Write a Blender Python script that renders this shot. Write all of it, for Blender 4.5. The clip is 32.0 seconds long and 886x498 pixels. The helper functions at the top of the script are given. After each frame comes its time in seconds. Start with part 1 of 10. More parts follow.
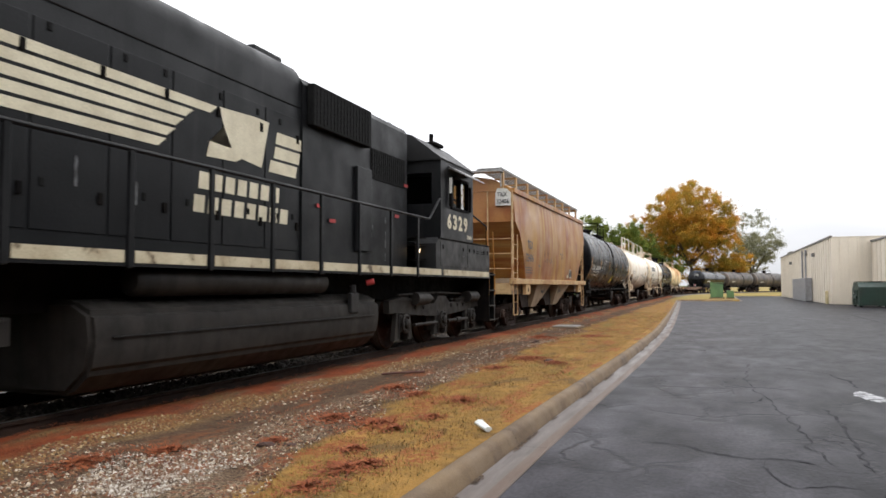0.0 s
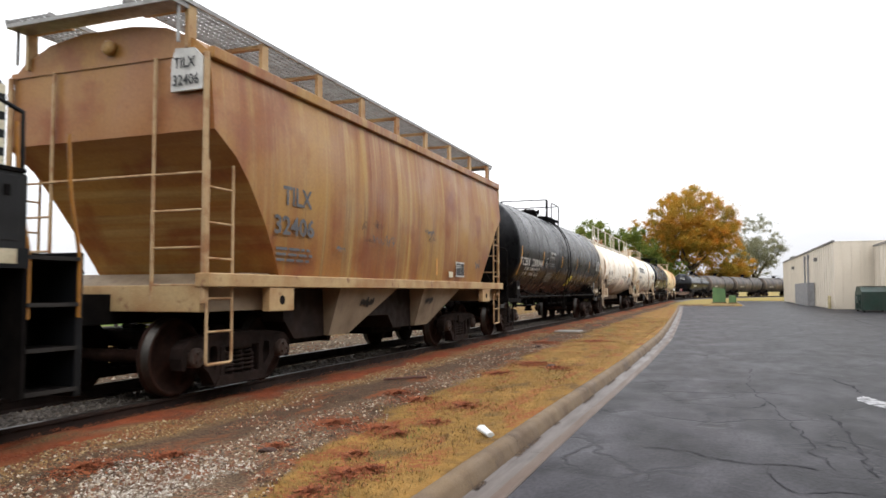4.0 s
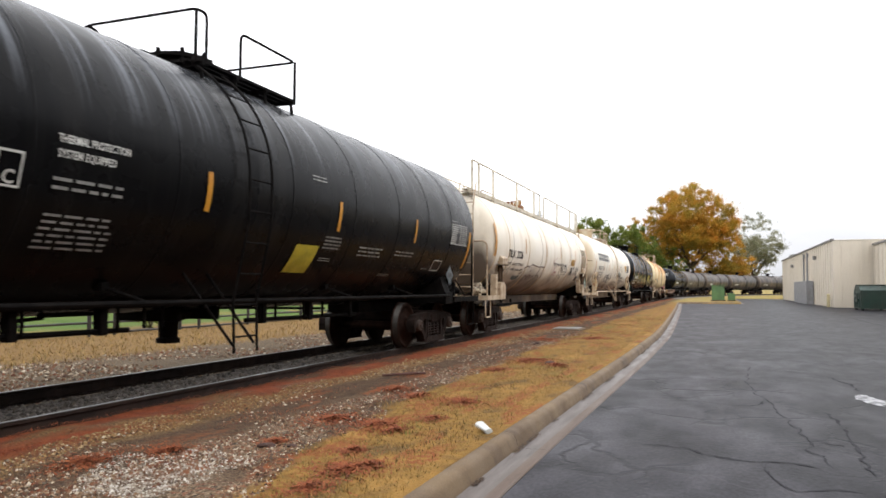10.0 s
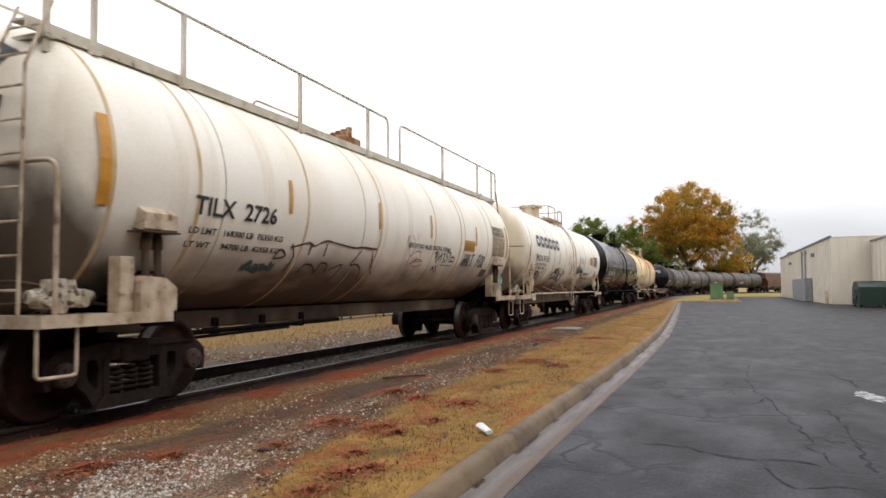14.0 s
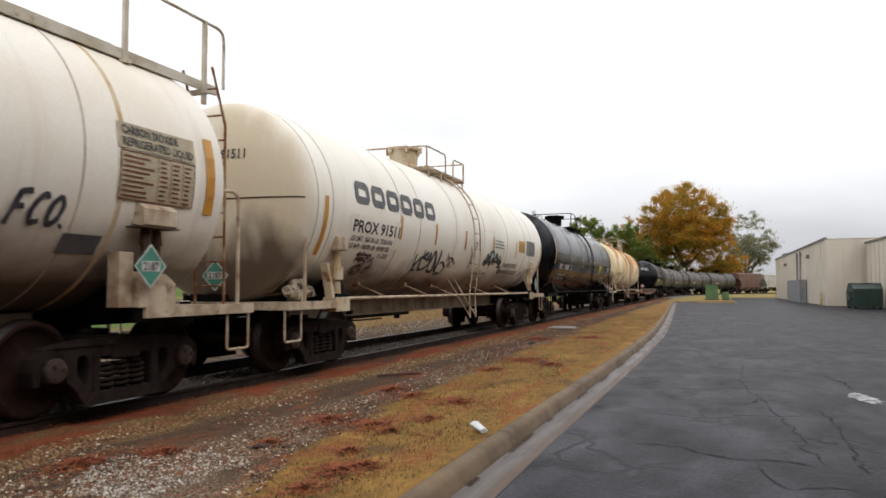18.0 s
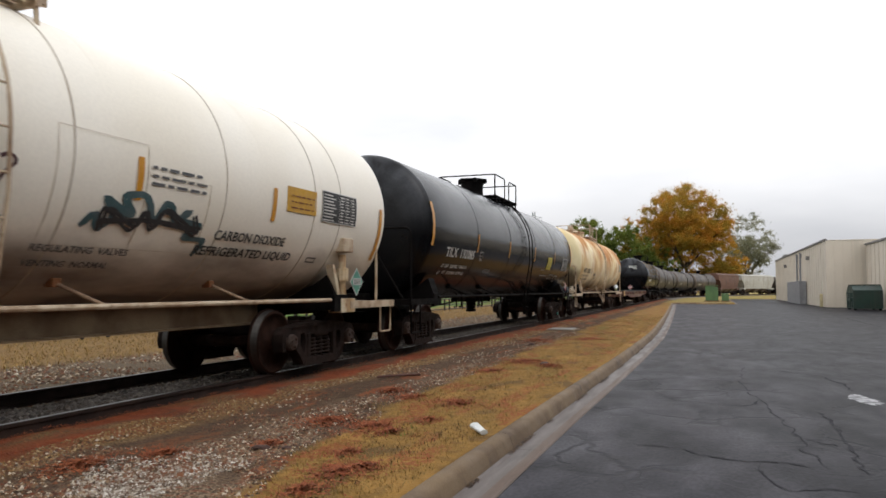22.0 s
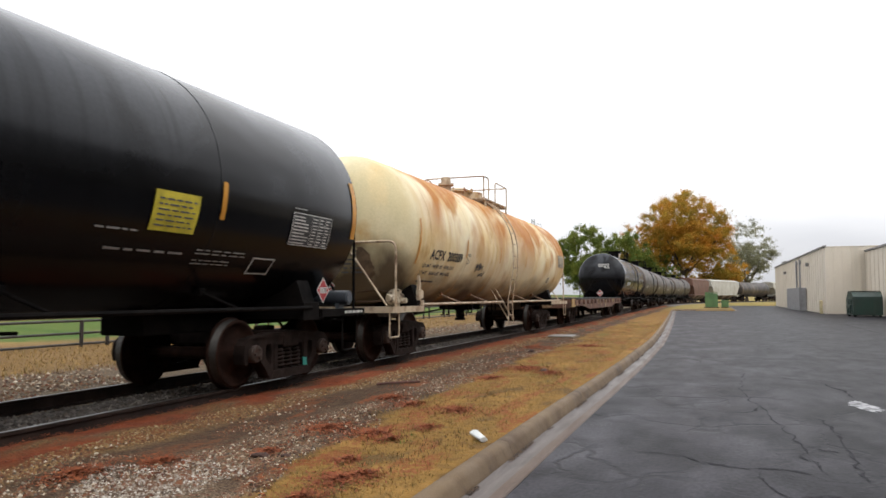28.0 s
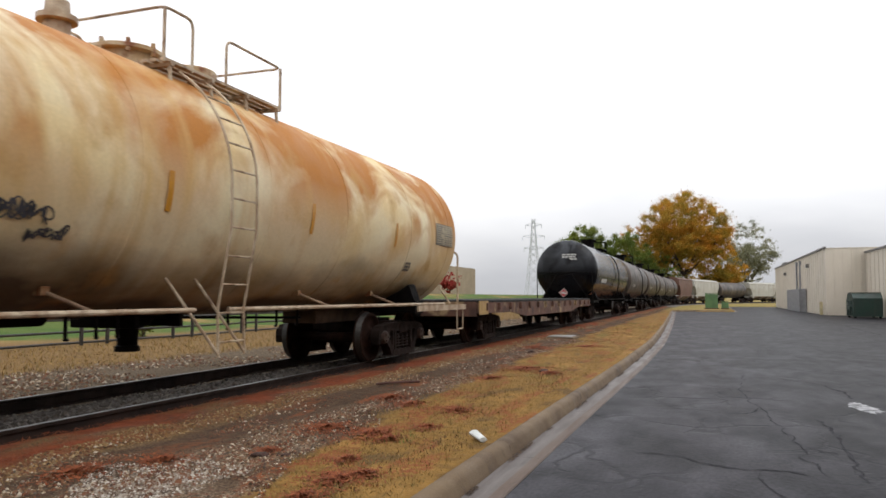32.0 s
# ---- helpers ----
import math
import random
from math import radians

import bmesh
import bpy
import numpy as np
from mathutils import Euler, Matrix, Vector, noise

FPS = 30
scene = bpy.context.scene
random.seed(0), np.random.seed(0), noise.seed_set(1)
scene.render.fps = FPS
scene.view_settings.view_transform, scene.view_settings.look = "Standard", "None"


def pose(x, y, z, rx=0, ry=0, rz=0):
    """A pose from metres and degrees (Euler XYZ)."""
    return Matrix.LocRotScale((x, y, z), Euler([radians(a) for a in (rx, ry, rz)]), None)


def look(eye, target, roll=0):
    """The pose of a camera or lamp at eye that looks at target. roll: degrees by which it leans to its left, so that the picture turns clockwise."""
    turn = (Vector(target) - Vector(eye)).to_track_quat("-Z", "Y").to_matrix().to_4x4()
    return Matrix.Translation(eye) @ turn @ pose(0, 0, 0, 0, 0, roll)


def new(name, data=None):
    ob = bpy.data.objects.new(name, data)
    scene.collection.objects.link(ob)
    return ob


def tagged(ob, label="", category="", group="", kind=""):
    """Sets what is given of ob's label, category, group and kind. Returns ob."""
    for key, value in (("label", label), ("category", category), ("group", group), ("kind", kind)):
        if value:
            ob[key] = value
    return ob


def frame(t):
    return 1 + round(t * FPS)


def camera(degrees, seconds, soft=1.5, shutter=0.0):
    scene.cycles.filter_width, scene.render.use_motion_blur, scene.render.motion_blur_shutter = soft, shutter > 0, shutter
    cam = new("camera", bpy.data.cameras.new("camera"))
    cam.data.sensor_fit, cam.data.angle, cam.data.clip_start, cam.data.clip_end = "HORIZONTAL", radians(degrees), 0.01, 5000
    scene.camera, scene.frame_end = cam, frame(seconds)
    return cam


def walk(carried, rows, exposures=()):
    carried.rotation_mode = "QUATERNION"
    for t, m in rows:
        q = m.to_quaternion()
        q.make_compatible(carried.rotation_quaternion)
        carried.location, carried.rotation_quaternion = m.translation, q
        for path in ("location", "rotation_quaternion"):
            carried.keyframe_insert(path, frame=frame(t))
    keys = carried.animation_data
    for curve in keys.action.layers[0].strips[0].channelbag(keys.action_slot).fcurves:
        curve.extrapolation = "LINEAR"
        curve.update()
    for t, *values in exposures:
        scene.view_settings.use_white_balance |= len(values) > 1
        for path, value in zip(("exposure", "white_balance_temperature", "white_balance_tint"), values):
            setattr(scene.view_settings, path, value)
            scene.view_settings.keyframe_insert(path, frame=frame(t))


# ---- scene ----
cam = camera(62.2, 32.0, soft=1.6, shutter=0.3)


def view(yaw, pitch, roll):
    """The standing camera, held by hand: it only turns."""
    return pose(0, 0, EYE, 90 + pitch, 0, yaw) @ pose(0, 0, 0, 0, 0, roll)


EYE = 1.55
walk(cam, [
    (0, view(20.278, 2.923, -0.10)),
    (0.5, view(20.268, 2.936, -0.12)),
    (1, view(20.294, 2.989, -0.12)),
    (1.5, view(20.312, 3.061, -0.11)),
    (2, view(20.296, 3.178, -0.06)),
    (2.5, view(20.329, 3.266, -0.20)),
    (3, view(20.341, 3.324, -0.28)),
    (3.5, view(20.389, 3.325, -0.21)),
    (5.5, view(20.430, 3.326, -0.09)),
    (6, view(20.398, 3.273, -0.03)),
    (6.5, view(20.406, 3.206, -0.05)),
    (7, view(20.391, 3.136, 0.08)),
    (7.5, view(20.371, 3.050, 0.10)),
    (8, view(20.366, 3.031, 0.06)),
    (8.5, view(20.366, 3.031, 0.06)),
    (9, view(20.372, 3.027, 0.00)),
    (9.5, view(20.385, 3.053, 0.04)),
    (10, view(20.378, 3.041, 0.14)),
    (10.5, view(20.419, 3.047, 0.22)),
    (11, view(20.448, 3.034, 0.07)),
    (11.5, view(20.433, 3.055, -0.11)),
    (12, view(20.321, 3.056, -0.21)),
    (12.5, view(20.330, 3.008, -0.36)),
    (13, view(20.346, 3.063, -0.58)),
    (13.5, view(20.250, 3.146, -0.87)),
    (14, view(20.241, 3.176, -0.57)),
    (14.5, view(20.235, 3.201, -0.52)),
    (16.5, view(20.017, 3.066, -0.52)),
    (17, view(19.963, 3.032, -0.34)),
    (17.5, view(19.951, 2.995, -0.22)),
    (18, view(19.939, 3.036, -0.08)),
    (18.5, view(19.964, 2.998, -0.02)),
    (19, view(19.982, 3.052, -0.00)),
    (19.5, view(19.990, 3.082, 0.05)),
    (20, view(19.975, 3.121, -0.01)),
    (20.5, view(19.975, 3.138, 0.00)),
    (21, view(19.950, 3.164, -0.07)),
    (21.5, view(19.951, 3.125, -0.02)),
    (22, view(19.937, 3.138, -0.05)),
    (22.5, view(19.946, 3.139, -0.05)),
    (23, view(19.921, 3.155, -0.12)),
    (23.5, view(19.953, 3.197, -0.14)),
    (24, view(19.981, 3.240, -0.12)),
    (24.5, view(20.021, 3.277, -0.27)),
    (25, view(20.064, 3.345, -0.27)),
    (25.5, view(20.116, 3.454, -0.24)),
    (27.5, view(19.964, 3.698, -0.09)),
    (28, view(19.901, 3.676, -0.11)),
    (28.5, view(19.924, 3.719, -0.06)),
    (29, view(19.856, 3.724, 0.07)),
    (29.5, view(19.817, 3.726, 0.14)),
    (30, view(19.848, 3.728, 0.23)),
    (30.5, view(19.879, 3.754, 0.12)),
    (31, view(19.909, 3.737, 0.07)),
    (31.5, view(19.915, 3.721, 0.08)),
    (32, view(19.917, 3.676, 0.09)),
], exposures=[(0, 0.12), (3, 0.17), (6, 0.14), (9, 0.15), (11, 0.18), (12, 0.13), (13, -0.15), (14, -0.16), (17, -0.41), (20, -0.43), (23, -0.44), (25, -0.14), (28, -0.13), (29, -0.10), (30, -0.36), (32, -0.36)])
# ---------------------------------------------------------------- light
world = bpy.data.worlds.new("overcast_sky")
scene.world = world
world.use_nodes = True
wt = world.node_tree
wt.nodes.clear()
w_out = wt.nodes.new("ShaderNodeOutputWorld")
w_bg = wt.nodes.new("ShaderNodeBackground")
w_sky = wt.nodes.new("ShaderNodeTexSky")
w_sky.sky_type, w_sky.sun_disc = "NISHITA", False
w_sky.sun_elevation, w_sky.sun_rotation = radians(54), radians(120)
w_sky.dust_density, w_sky.air_density = 4.0, 1.0
w_hsv = wt.nodes.new("ShaderNodeHueSaturation")
w_hsv.inputs["Saturation"].default_value = 0.12
w_hsv.inputs["Value"].default_value = 0.10
w_tc = wt.nodes.new("ShaderNodeTexCoord")
w_map = wt.nodes.new("ShaderNodeMapping")
w_map.inputs["Scale"].default_value = (1.0, 1.0, 3.5)
w_noise = wt.nodes.new("ShaderNodeTexNoise")
w_noise.inputs["Scale"].default_value, w_noise.inputs["Detail"].default_value = 2.2, 5.0
w_ramp = wt.nodes.new("ShaderNodeValToRGB")
w_ramp.color_ramp.elements[0].position, w_ramp.color_ramp.elements[0].color = 0.36, (0.855, 0.87, 0.915, 1)
w_ramp.color_ramp.elements[1].position, w_ramp.color_ramp.elements[1].color = 0.60, (1.07, 1.075, 1.10, 1)
w_mix = wt.nodes.new("ShaderNodeMixRGB")
w_mix.inputs[0].default_value = 0.82
w_bg.inputs["Strength"].default_value = 1.0
# an overcast sky is about three times as bright overhead as at the horizon
w_sep = wt.nodes.new("ShaderNodeSeparateXYZ")
w_rise = wt.nodes.new("ShaderNodeFloatCurve")
rise = w_rise.mapping.curves[0].points
rise[0].location, rise[1].location = (0.0, 0.36), (1.0, 0.92)
rise.new(0.05, 0.42)
rise.new(0.16, 0.60)
w_rise.mapping.update()
w_gain = wt.nodes.new("ShaderNodeMath")
w_gain.operation = "MULTIPLY"
w_gain.inputs[1].default_value = 2.6
w_mul = wt.nodes.new("ShaderNodeMixRGB")
w_mul.blend_type = "MULTIPLY"
w_mul.inputs[0].default_value = 1.0
for a, b in (((w_sky, 0), (w_hsv, "Color")), ((w_tc, "Generated"), (w_map, "Vector")), ((w_map, 0), (w_noise, "Vector")),
             ((w_noise, 0), (w_ramp, 0)), ((w_hsv, 0), (w_mix, 1)), ((w_ramp, 0), (w_mix, 2)),
             ((w_tc, "Generated"), (w_sep, 0)), ((w_sep, 2), (w_rise, "Value")), ((w_rise, 0), (w_gain, 0)), ((w_mix, 0), (w_mul, 1)), ((w_gain, 0), (w_mul, 2)),
             ((w_mul, 0), (w_bg, 0)), ((w_bg, 0), (w_out, 0))):
    wt.links.new(a[0].outputs[a[1]], b[0].inputs[b[1]])

sun_data = bpy.data.lights.new("sun", "SUN")
sun_data.energy, sun_data.angle, sun_data.color = 0.5, radians(40), (1.0, 0.97, 0.93)
sun = new("sun", sun_data)
sun.matrix_world = look((14, -8, 22), (0, 0, 0))
scene.view_settings.exposure = 0.0

# ---------------------------------------------------------------- materials
def material(name, base, second=None, rough=0.6, metal=0.0, scale=3.0, mix=(0.4, 0.65), bump=0.15, grain=60.0,
             streak=None, streak_mix=(0.5, 0.75), stretch=(5.0, 5.0, 0.35), world_space=False, spots=None, spot_mix=(0.6, 0.7),
             spot_scale=6.0, spec=0.5, rough_var=0.12, high=None, high_range=(0.0, 1.0), high_from=None, squash=None, speck=0.22, thin=None, drip=None, drip_range=(0.0, 1.0), ior=1.5, along=False, soot_shade=None, soot_shade_range=(1.45, 1.0), soot_shade_map=(0.3, 0.55, 1.6), end=None, end_tint=None, end_soot_shade=0.9):
    """A worn surface: two colours in large patches, streaks that run down, spots, fine grain in gloss and relief.
    end: where along the thing its end begins and closes; there end_tint comes in and the low sooty shade climbs by
    end_soot_shade.
    high: a colour that comes in above a height of the thing, in patches. along: the surface is a long side, its streaks
    run straight down it."""
    m = bpy.data.materials.new(name)
    m.use_nodes = True
    nt = m.node_tree
    bsdf = nt.nodes["Principled BSDF"]
    bsdf.inputs["Metallic"].default_value = metal
    bsdf.inputs["Specular IOR Level"].default_value = spec
    bsdf.inputs["IOR"].default_value = ior
    tc = nt.nodes.new("ShaderNodeTexCoord")
    if world_space:
        geo = nt.nodes.new("ShaderNodeNewGeometry")
        vec = geo.outputs["Position"]
    else:
        vec = tc.outputs["Object"]

    def noise_fac(s, lo, hi, detail=4.0, mapping=None, distort=0.0):
        n = nt.nodes.new("ShaderNodeTexNoise")
        n.inputs["Scale"].default_value, n.inputs["Detail"].default_value = s, detail
        n.inputs["Distortion"].default_value = distort
        if mapping:
            mp = nt.nodes.new("ShaderNodeMapping")
            mp.inputs["Scale"].default_value = mapping
            nt.links.new(vec, mp.inputs["Vector"])
            nt.links.new(mp.outputs[0], n.inputs["Vector"])
        else:
            nt.links.new(vec, n.inputs["Vector"])
        r = nt.nodes.new("ShaderNodeMapRange")
        r.inputs["From Min"].default_value, r.inputs["From Max"].default_value = lo, hi
        nt.links.new(n.outputs[0], r.inputs["Value"])
        return r.outputs[0], n.outputs[0]

    def blend(fac, a, b):
        x = nt.nodes.new("ShaderNodeMixRGB")
        nt.links.new(fac, x.inputs[0])
        for k, v in ((1, a), (2, b)):
            if isinstance(v, tuple):
                x.inputs[k].default_value = (*v, 1)
            else:
                nt.links.new(v, x.inputs[k])
        return x.outputs[0]

    if squash:
        sq = nt.nodes.new("ShaderNodeMapping")
        sq.inputs["Scale"].default_value = squash
        nt.links.new(vec, sq.inputs["Vector"])
        vec = sq.outputs[0]
    second = second or tuple(c * 0.72 for c in base)
    across = 0.3 if along else None
    fac, _ = noise_fac(scale, *mix, detail=6.0)
    col = blend(fac, base, second)
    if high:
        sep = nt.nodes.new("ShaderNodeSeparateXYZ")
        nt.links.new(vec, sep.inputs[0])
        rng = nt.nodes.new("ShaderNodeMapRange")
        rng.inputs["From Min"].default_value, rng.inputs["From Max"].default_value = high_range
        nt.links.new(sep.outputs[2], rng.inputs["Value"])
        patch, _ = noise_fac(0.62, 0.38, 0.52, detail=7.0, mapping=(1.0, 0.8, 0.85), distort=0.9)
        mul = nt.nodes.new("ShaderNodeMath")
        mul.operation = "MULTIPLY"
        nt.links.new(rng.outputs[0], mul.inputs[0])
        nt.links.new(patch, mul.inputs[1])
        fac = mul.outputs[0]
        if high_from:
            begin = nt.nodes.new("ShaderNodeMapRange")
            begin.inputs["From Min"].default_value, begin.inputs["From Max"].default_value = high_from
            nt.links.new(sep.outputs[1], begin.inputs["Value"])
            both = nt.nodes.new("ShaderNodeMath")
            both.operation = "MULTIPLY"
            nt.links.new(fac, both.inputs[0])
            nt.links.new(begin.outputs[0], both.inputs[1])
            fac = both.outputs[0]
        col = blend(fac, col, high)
    if streak:
        fac, _ = noise_fac(1.0, *streak_mix, detail=3.0, mapping=(across or stretch[0], stretch[1], stretch[2]))
        col = blend(fac, col, streak)
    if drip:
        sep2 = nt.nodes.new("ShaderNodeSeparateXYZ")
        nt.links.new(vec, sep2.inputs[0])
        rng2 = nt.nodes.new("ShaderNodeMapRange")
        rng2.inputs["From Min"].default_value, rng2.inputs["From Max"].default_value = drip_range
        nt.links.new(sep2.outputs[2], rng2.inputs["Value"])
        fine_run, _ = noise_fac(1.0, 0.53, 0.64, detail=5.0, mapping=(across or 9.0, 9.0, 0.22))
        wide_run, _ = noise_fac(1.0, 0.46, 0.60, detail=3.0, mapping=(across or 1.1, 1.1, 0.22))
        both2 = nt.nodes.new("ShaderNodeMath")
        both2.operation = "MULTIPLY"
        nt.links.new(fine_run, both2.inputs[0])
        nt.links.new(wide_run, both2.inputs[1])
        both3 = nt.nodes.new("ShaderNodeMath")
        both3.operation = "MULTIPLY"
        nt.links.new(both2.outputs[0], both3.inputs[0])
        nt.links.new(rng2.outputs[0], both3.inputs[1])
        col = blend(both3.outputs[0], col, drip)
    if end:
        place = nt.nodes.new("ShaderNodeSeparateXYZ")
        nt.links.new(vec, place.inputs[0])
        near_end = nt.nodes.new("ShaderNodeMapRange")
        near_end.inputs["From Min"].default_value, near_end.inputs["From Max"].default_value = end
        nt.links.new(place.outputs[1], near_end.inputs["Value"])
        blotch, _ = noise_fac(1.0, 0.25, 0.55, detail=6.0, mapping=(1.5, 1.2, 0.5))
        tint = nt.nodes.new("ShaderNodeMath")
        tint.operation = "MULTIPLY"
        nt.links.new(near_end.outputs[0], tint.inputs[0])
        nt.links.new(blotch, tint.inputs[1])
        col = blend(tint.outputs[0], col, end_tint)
    # sooty dirt low on the thing, with underside shade painted into the same colour
    if soot_shade:
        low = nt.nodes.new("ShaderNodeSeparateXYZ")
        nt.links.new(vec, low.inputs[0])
        ragged, raw = noise_fac(1.0, 0.3, 0.7, detail=6.0, mapping=soot_shade_map)
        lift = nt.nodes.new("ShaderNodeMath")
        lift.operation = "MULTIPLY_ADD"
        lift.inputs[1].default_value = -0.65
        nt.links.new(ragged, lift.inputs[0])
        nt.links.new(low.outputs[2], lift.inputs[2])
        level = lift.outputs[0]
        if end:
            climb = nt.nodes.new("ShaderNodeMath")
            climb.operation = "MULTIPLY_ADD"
            climb.inputs[1].default_value = -end_soot_shade
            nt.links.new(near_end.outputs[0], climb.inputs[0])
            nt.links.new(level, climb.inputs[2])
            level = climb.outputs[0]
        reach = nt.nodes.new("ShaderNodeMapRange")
        reach.inputs["From Min"].default_value, reach.inputs["From Max"].default_value = soot_shade_range
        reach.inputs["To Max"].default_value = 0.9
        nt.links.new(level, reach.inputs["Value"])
        col = blend(reach.outputs[0], col, soot_shade)
    if thin:
        fac, _ = noise_fac(1.0, 0.52, 0.78, detail=3.0, mapping=(across or 9.0, 9.0, 0.18))
        col = blend(fac, col, thin)
    if spots:
        fac, _ = noise_fac(spot_scale, *spot_mix, detail=5.0)
        col = blend(fac, col, spots)
    gfac, graw = noise_fac(grain, 0.3, 0.7, detail=3.0)
    dark = nt.nodes.new("ShaderNodeMixRGB")
    dark.blend_type = "MULTIPLY"
    dark.inputs[0].default_value = speck
    nt.links.new(col, dark.inputs[1])
    nt.links.new(gfac, dark.inputs[2])
    nt.links.new(dark.outputs[0], bsdf.inputs["Base Color"])
    rr = nt.nodes.new("ShaderNodeMapRange")
    rr.inputs["To Min"].default_value, rr.inputs["To Max"].default_value = max(0.03, rough - rough_var), min(1.0, rough + rough_var)
    rn, _ = noise_fac(scale * 2.5, 0.3, 0.7)
    nt.links.new(rn, rr.inputs["Value"])
    nt.links.new(rr.outputs[0], bsdf.inputs["Roughness"])
    if bump:
        b = nt.nodes.new("ShaderNodeBump")
        b.inputs["Strength"].default_value, b.inputs["Distance"].default_value = bump, 0.01
        nt.links.new(graw, b.inputs["Height"])
        nt.links.new(b.outputs[0], bsdf.inputs["Normal"])
    return m


def glass(name, tint=(0.8, 0.85, 0.85), rough=0.02):
    m = bpy.data.materials.new(name)
    m.use_nodes = True
    b = m.node_tree.nodes["Principled BSDF"]
    b.inputs["Base Color"].default_value = (*tint, 1)
    b.inputs["Roughness"].default_value = rough
    b.inputs["Transmission Weight"].default_value = 1.0
    return m


def glow(name, colour, strength):
    m = bpy.data.materials.new(name)
    m.use_nodes = True
    b = m.node_tree.nodes["Principled BSDF"]
    b.inputs["Emission Color"].default_value = (*colour, 1)
    b.inputs["Emission Strength"].default_value = strength
    return m


# high: grey painted on the upper shell for the sheen of the sky
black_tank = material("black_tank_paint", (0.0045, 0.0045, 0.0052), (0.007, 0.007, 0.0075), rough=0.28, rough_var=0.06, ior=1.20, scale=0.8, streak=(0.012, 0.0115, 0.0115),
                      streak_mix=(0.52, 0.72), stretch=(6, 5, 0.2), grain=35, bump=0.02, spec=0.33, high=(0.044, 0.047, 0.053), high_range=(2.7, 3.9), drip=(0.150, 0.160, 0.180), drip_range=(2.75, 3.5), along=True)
# here too high paints the sky's sheen as a grey upper half
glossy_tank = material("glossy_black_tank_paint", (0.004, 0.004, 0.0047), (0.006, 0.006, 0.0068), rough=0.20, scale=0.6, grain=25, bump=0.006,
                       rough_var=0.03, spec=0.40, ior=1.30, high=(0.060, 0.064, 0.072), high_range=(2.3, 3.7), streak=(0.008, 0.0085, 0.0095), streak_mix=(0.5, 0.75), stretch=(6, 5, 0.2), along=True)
grey_tank = material("weathered_black_tank_paint", (0.045, 0.039, 0.036), (0.020, 0.018, 0.018), rough=0.42, scale=0.7, spec=0.25,
                     streak=(0.15, 0.115, 0.09), streak_mix=(0.46, 0.72), stretch=(3, 2.2, 0.25), grain=30, along=True)
# the next three bellies carry sooty grime plus painted shade of the underside
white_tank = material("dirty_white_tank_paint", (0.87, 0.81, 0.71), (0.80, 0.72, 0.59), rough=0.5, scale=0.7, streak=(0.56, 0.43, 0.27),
                      streak_mix=(0.60, 0.90), stretch=(3, 3.5, 0.2), grain=30, bump=0.02, speck=0.07, along=True, soot_shade=(0.050, 0.028, 0.017), soot_shade_range=(1.60, 0.95), end=(-6.9, -7.35), end_tint=(0.60, 0.52, 0.40), end_soot_shade=0.55, soot_shade_map=(1.5, 0.55, 0.8))
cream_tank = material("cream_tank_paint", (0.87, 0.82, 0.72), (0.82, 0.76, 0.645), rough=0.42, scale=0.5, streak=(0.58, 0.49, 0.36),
                      streak_mix=(0.62, 1.0), stretch=(3, 3, 0.2), grain=30, bump=0.015, speck=0.06, along=True, soot_shade=(0.065, 0.036, 0.021), soot_shade_range=(1.50, 0.88), end=(-7.2, -7.55), end_tint=(0.60, 0.50, 0.355), end_soot_shade=0.50, soot_shade_map=(1.8, 0.55, 0.8))
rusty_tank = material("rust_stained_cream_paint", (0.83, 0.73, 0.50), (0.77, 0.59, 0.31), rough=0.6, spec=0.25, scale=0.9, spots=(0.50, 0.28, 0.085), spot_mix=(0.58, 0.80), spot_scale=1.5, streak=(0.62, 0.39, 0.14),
                      streak_mix=(0.55, 0.85), stretch=(2.5, 2.4, 0.35), grain=30, high=(0.45, 0.175, 0.027), high_range=(1.7, 2.9), high_from=(-6.65, -5.45), bump=0.03, speck=0.10, along=True, soot_shade=(0.050, 0.027, 0.016), soot_shade_range=(1.50, 0.82), end=(-6.2, -7.35), end_tint=(0.62, 0.53, 0.31), end_soot_shade=0.50, soot_shade_map=(1.5, 0.55, 0.8))
rust_hopper = material("rusty_hopper_paint", (0.385, 0.208, 0.052), (0.315, 0.126, 0.026), rough=0.46, spec=0.36, scale=0.55, streak=(0.24, 0.074, 0.020), thin=(0.47, 0.31, 0.105),
                       streak_mix=(0.47, 0.72), stretch=(1.5, 2.4, 0.32), speck=0.18, high=(0.350, 0.165, 0.060), high_range=(2.6, 3.4), drip=(0.12, 0.030, 0.011), drip_range=(3.1, 2.5), grain=26, spots=(0.23, 0.066, 0.017), spot_mix=(0.53, 0.70), spot_scale=1.1,
                       bump=0.12, along=True)
rusty_fitting = material("rust_stained_cream_steel", (0.64, 0.55, 0.40), (0.48, 0.32, 0.16), rough=0.65, scale=3, spots=(0.25, 0.09, 0.035), spot_mix=(0.56, 0.7), spot_scale=5)
seam_rust = material("rusty_weld_seam", (0.66, 0.52, 0.33), (0.52, 0.34, 0.15), rough=0.7, scale=3)
faint_seam = material("faint_plate_edge", (0.66, 0.59, 0.48), (0.56, 0.48, 0.37), rough=0.6, scale=3)
seam_dirt = material("dirty_weld_seam", (0.52, 0.46, 0.37), (0.38, 0.31, 0.22), rough=0.7, scale=3)
# brown slope sheets, darkened in colour for the shade they stand in
slope_shade = material("shaded_brown_slope_sheet", (0.014, 0.008, 0.006), (0.026, 0.015, 0.011), rough=0.75, scale=2.5, spec=0.2)
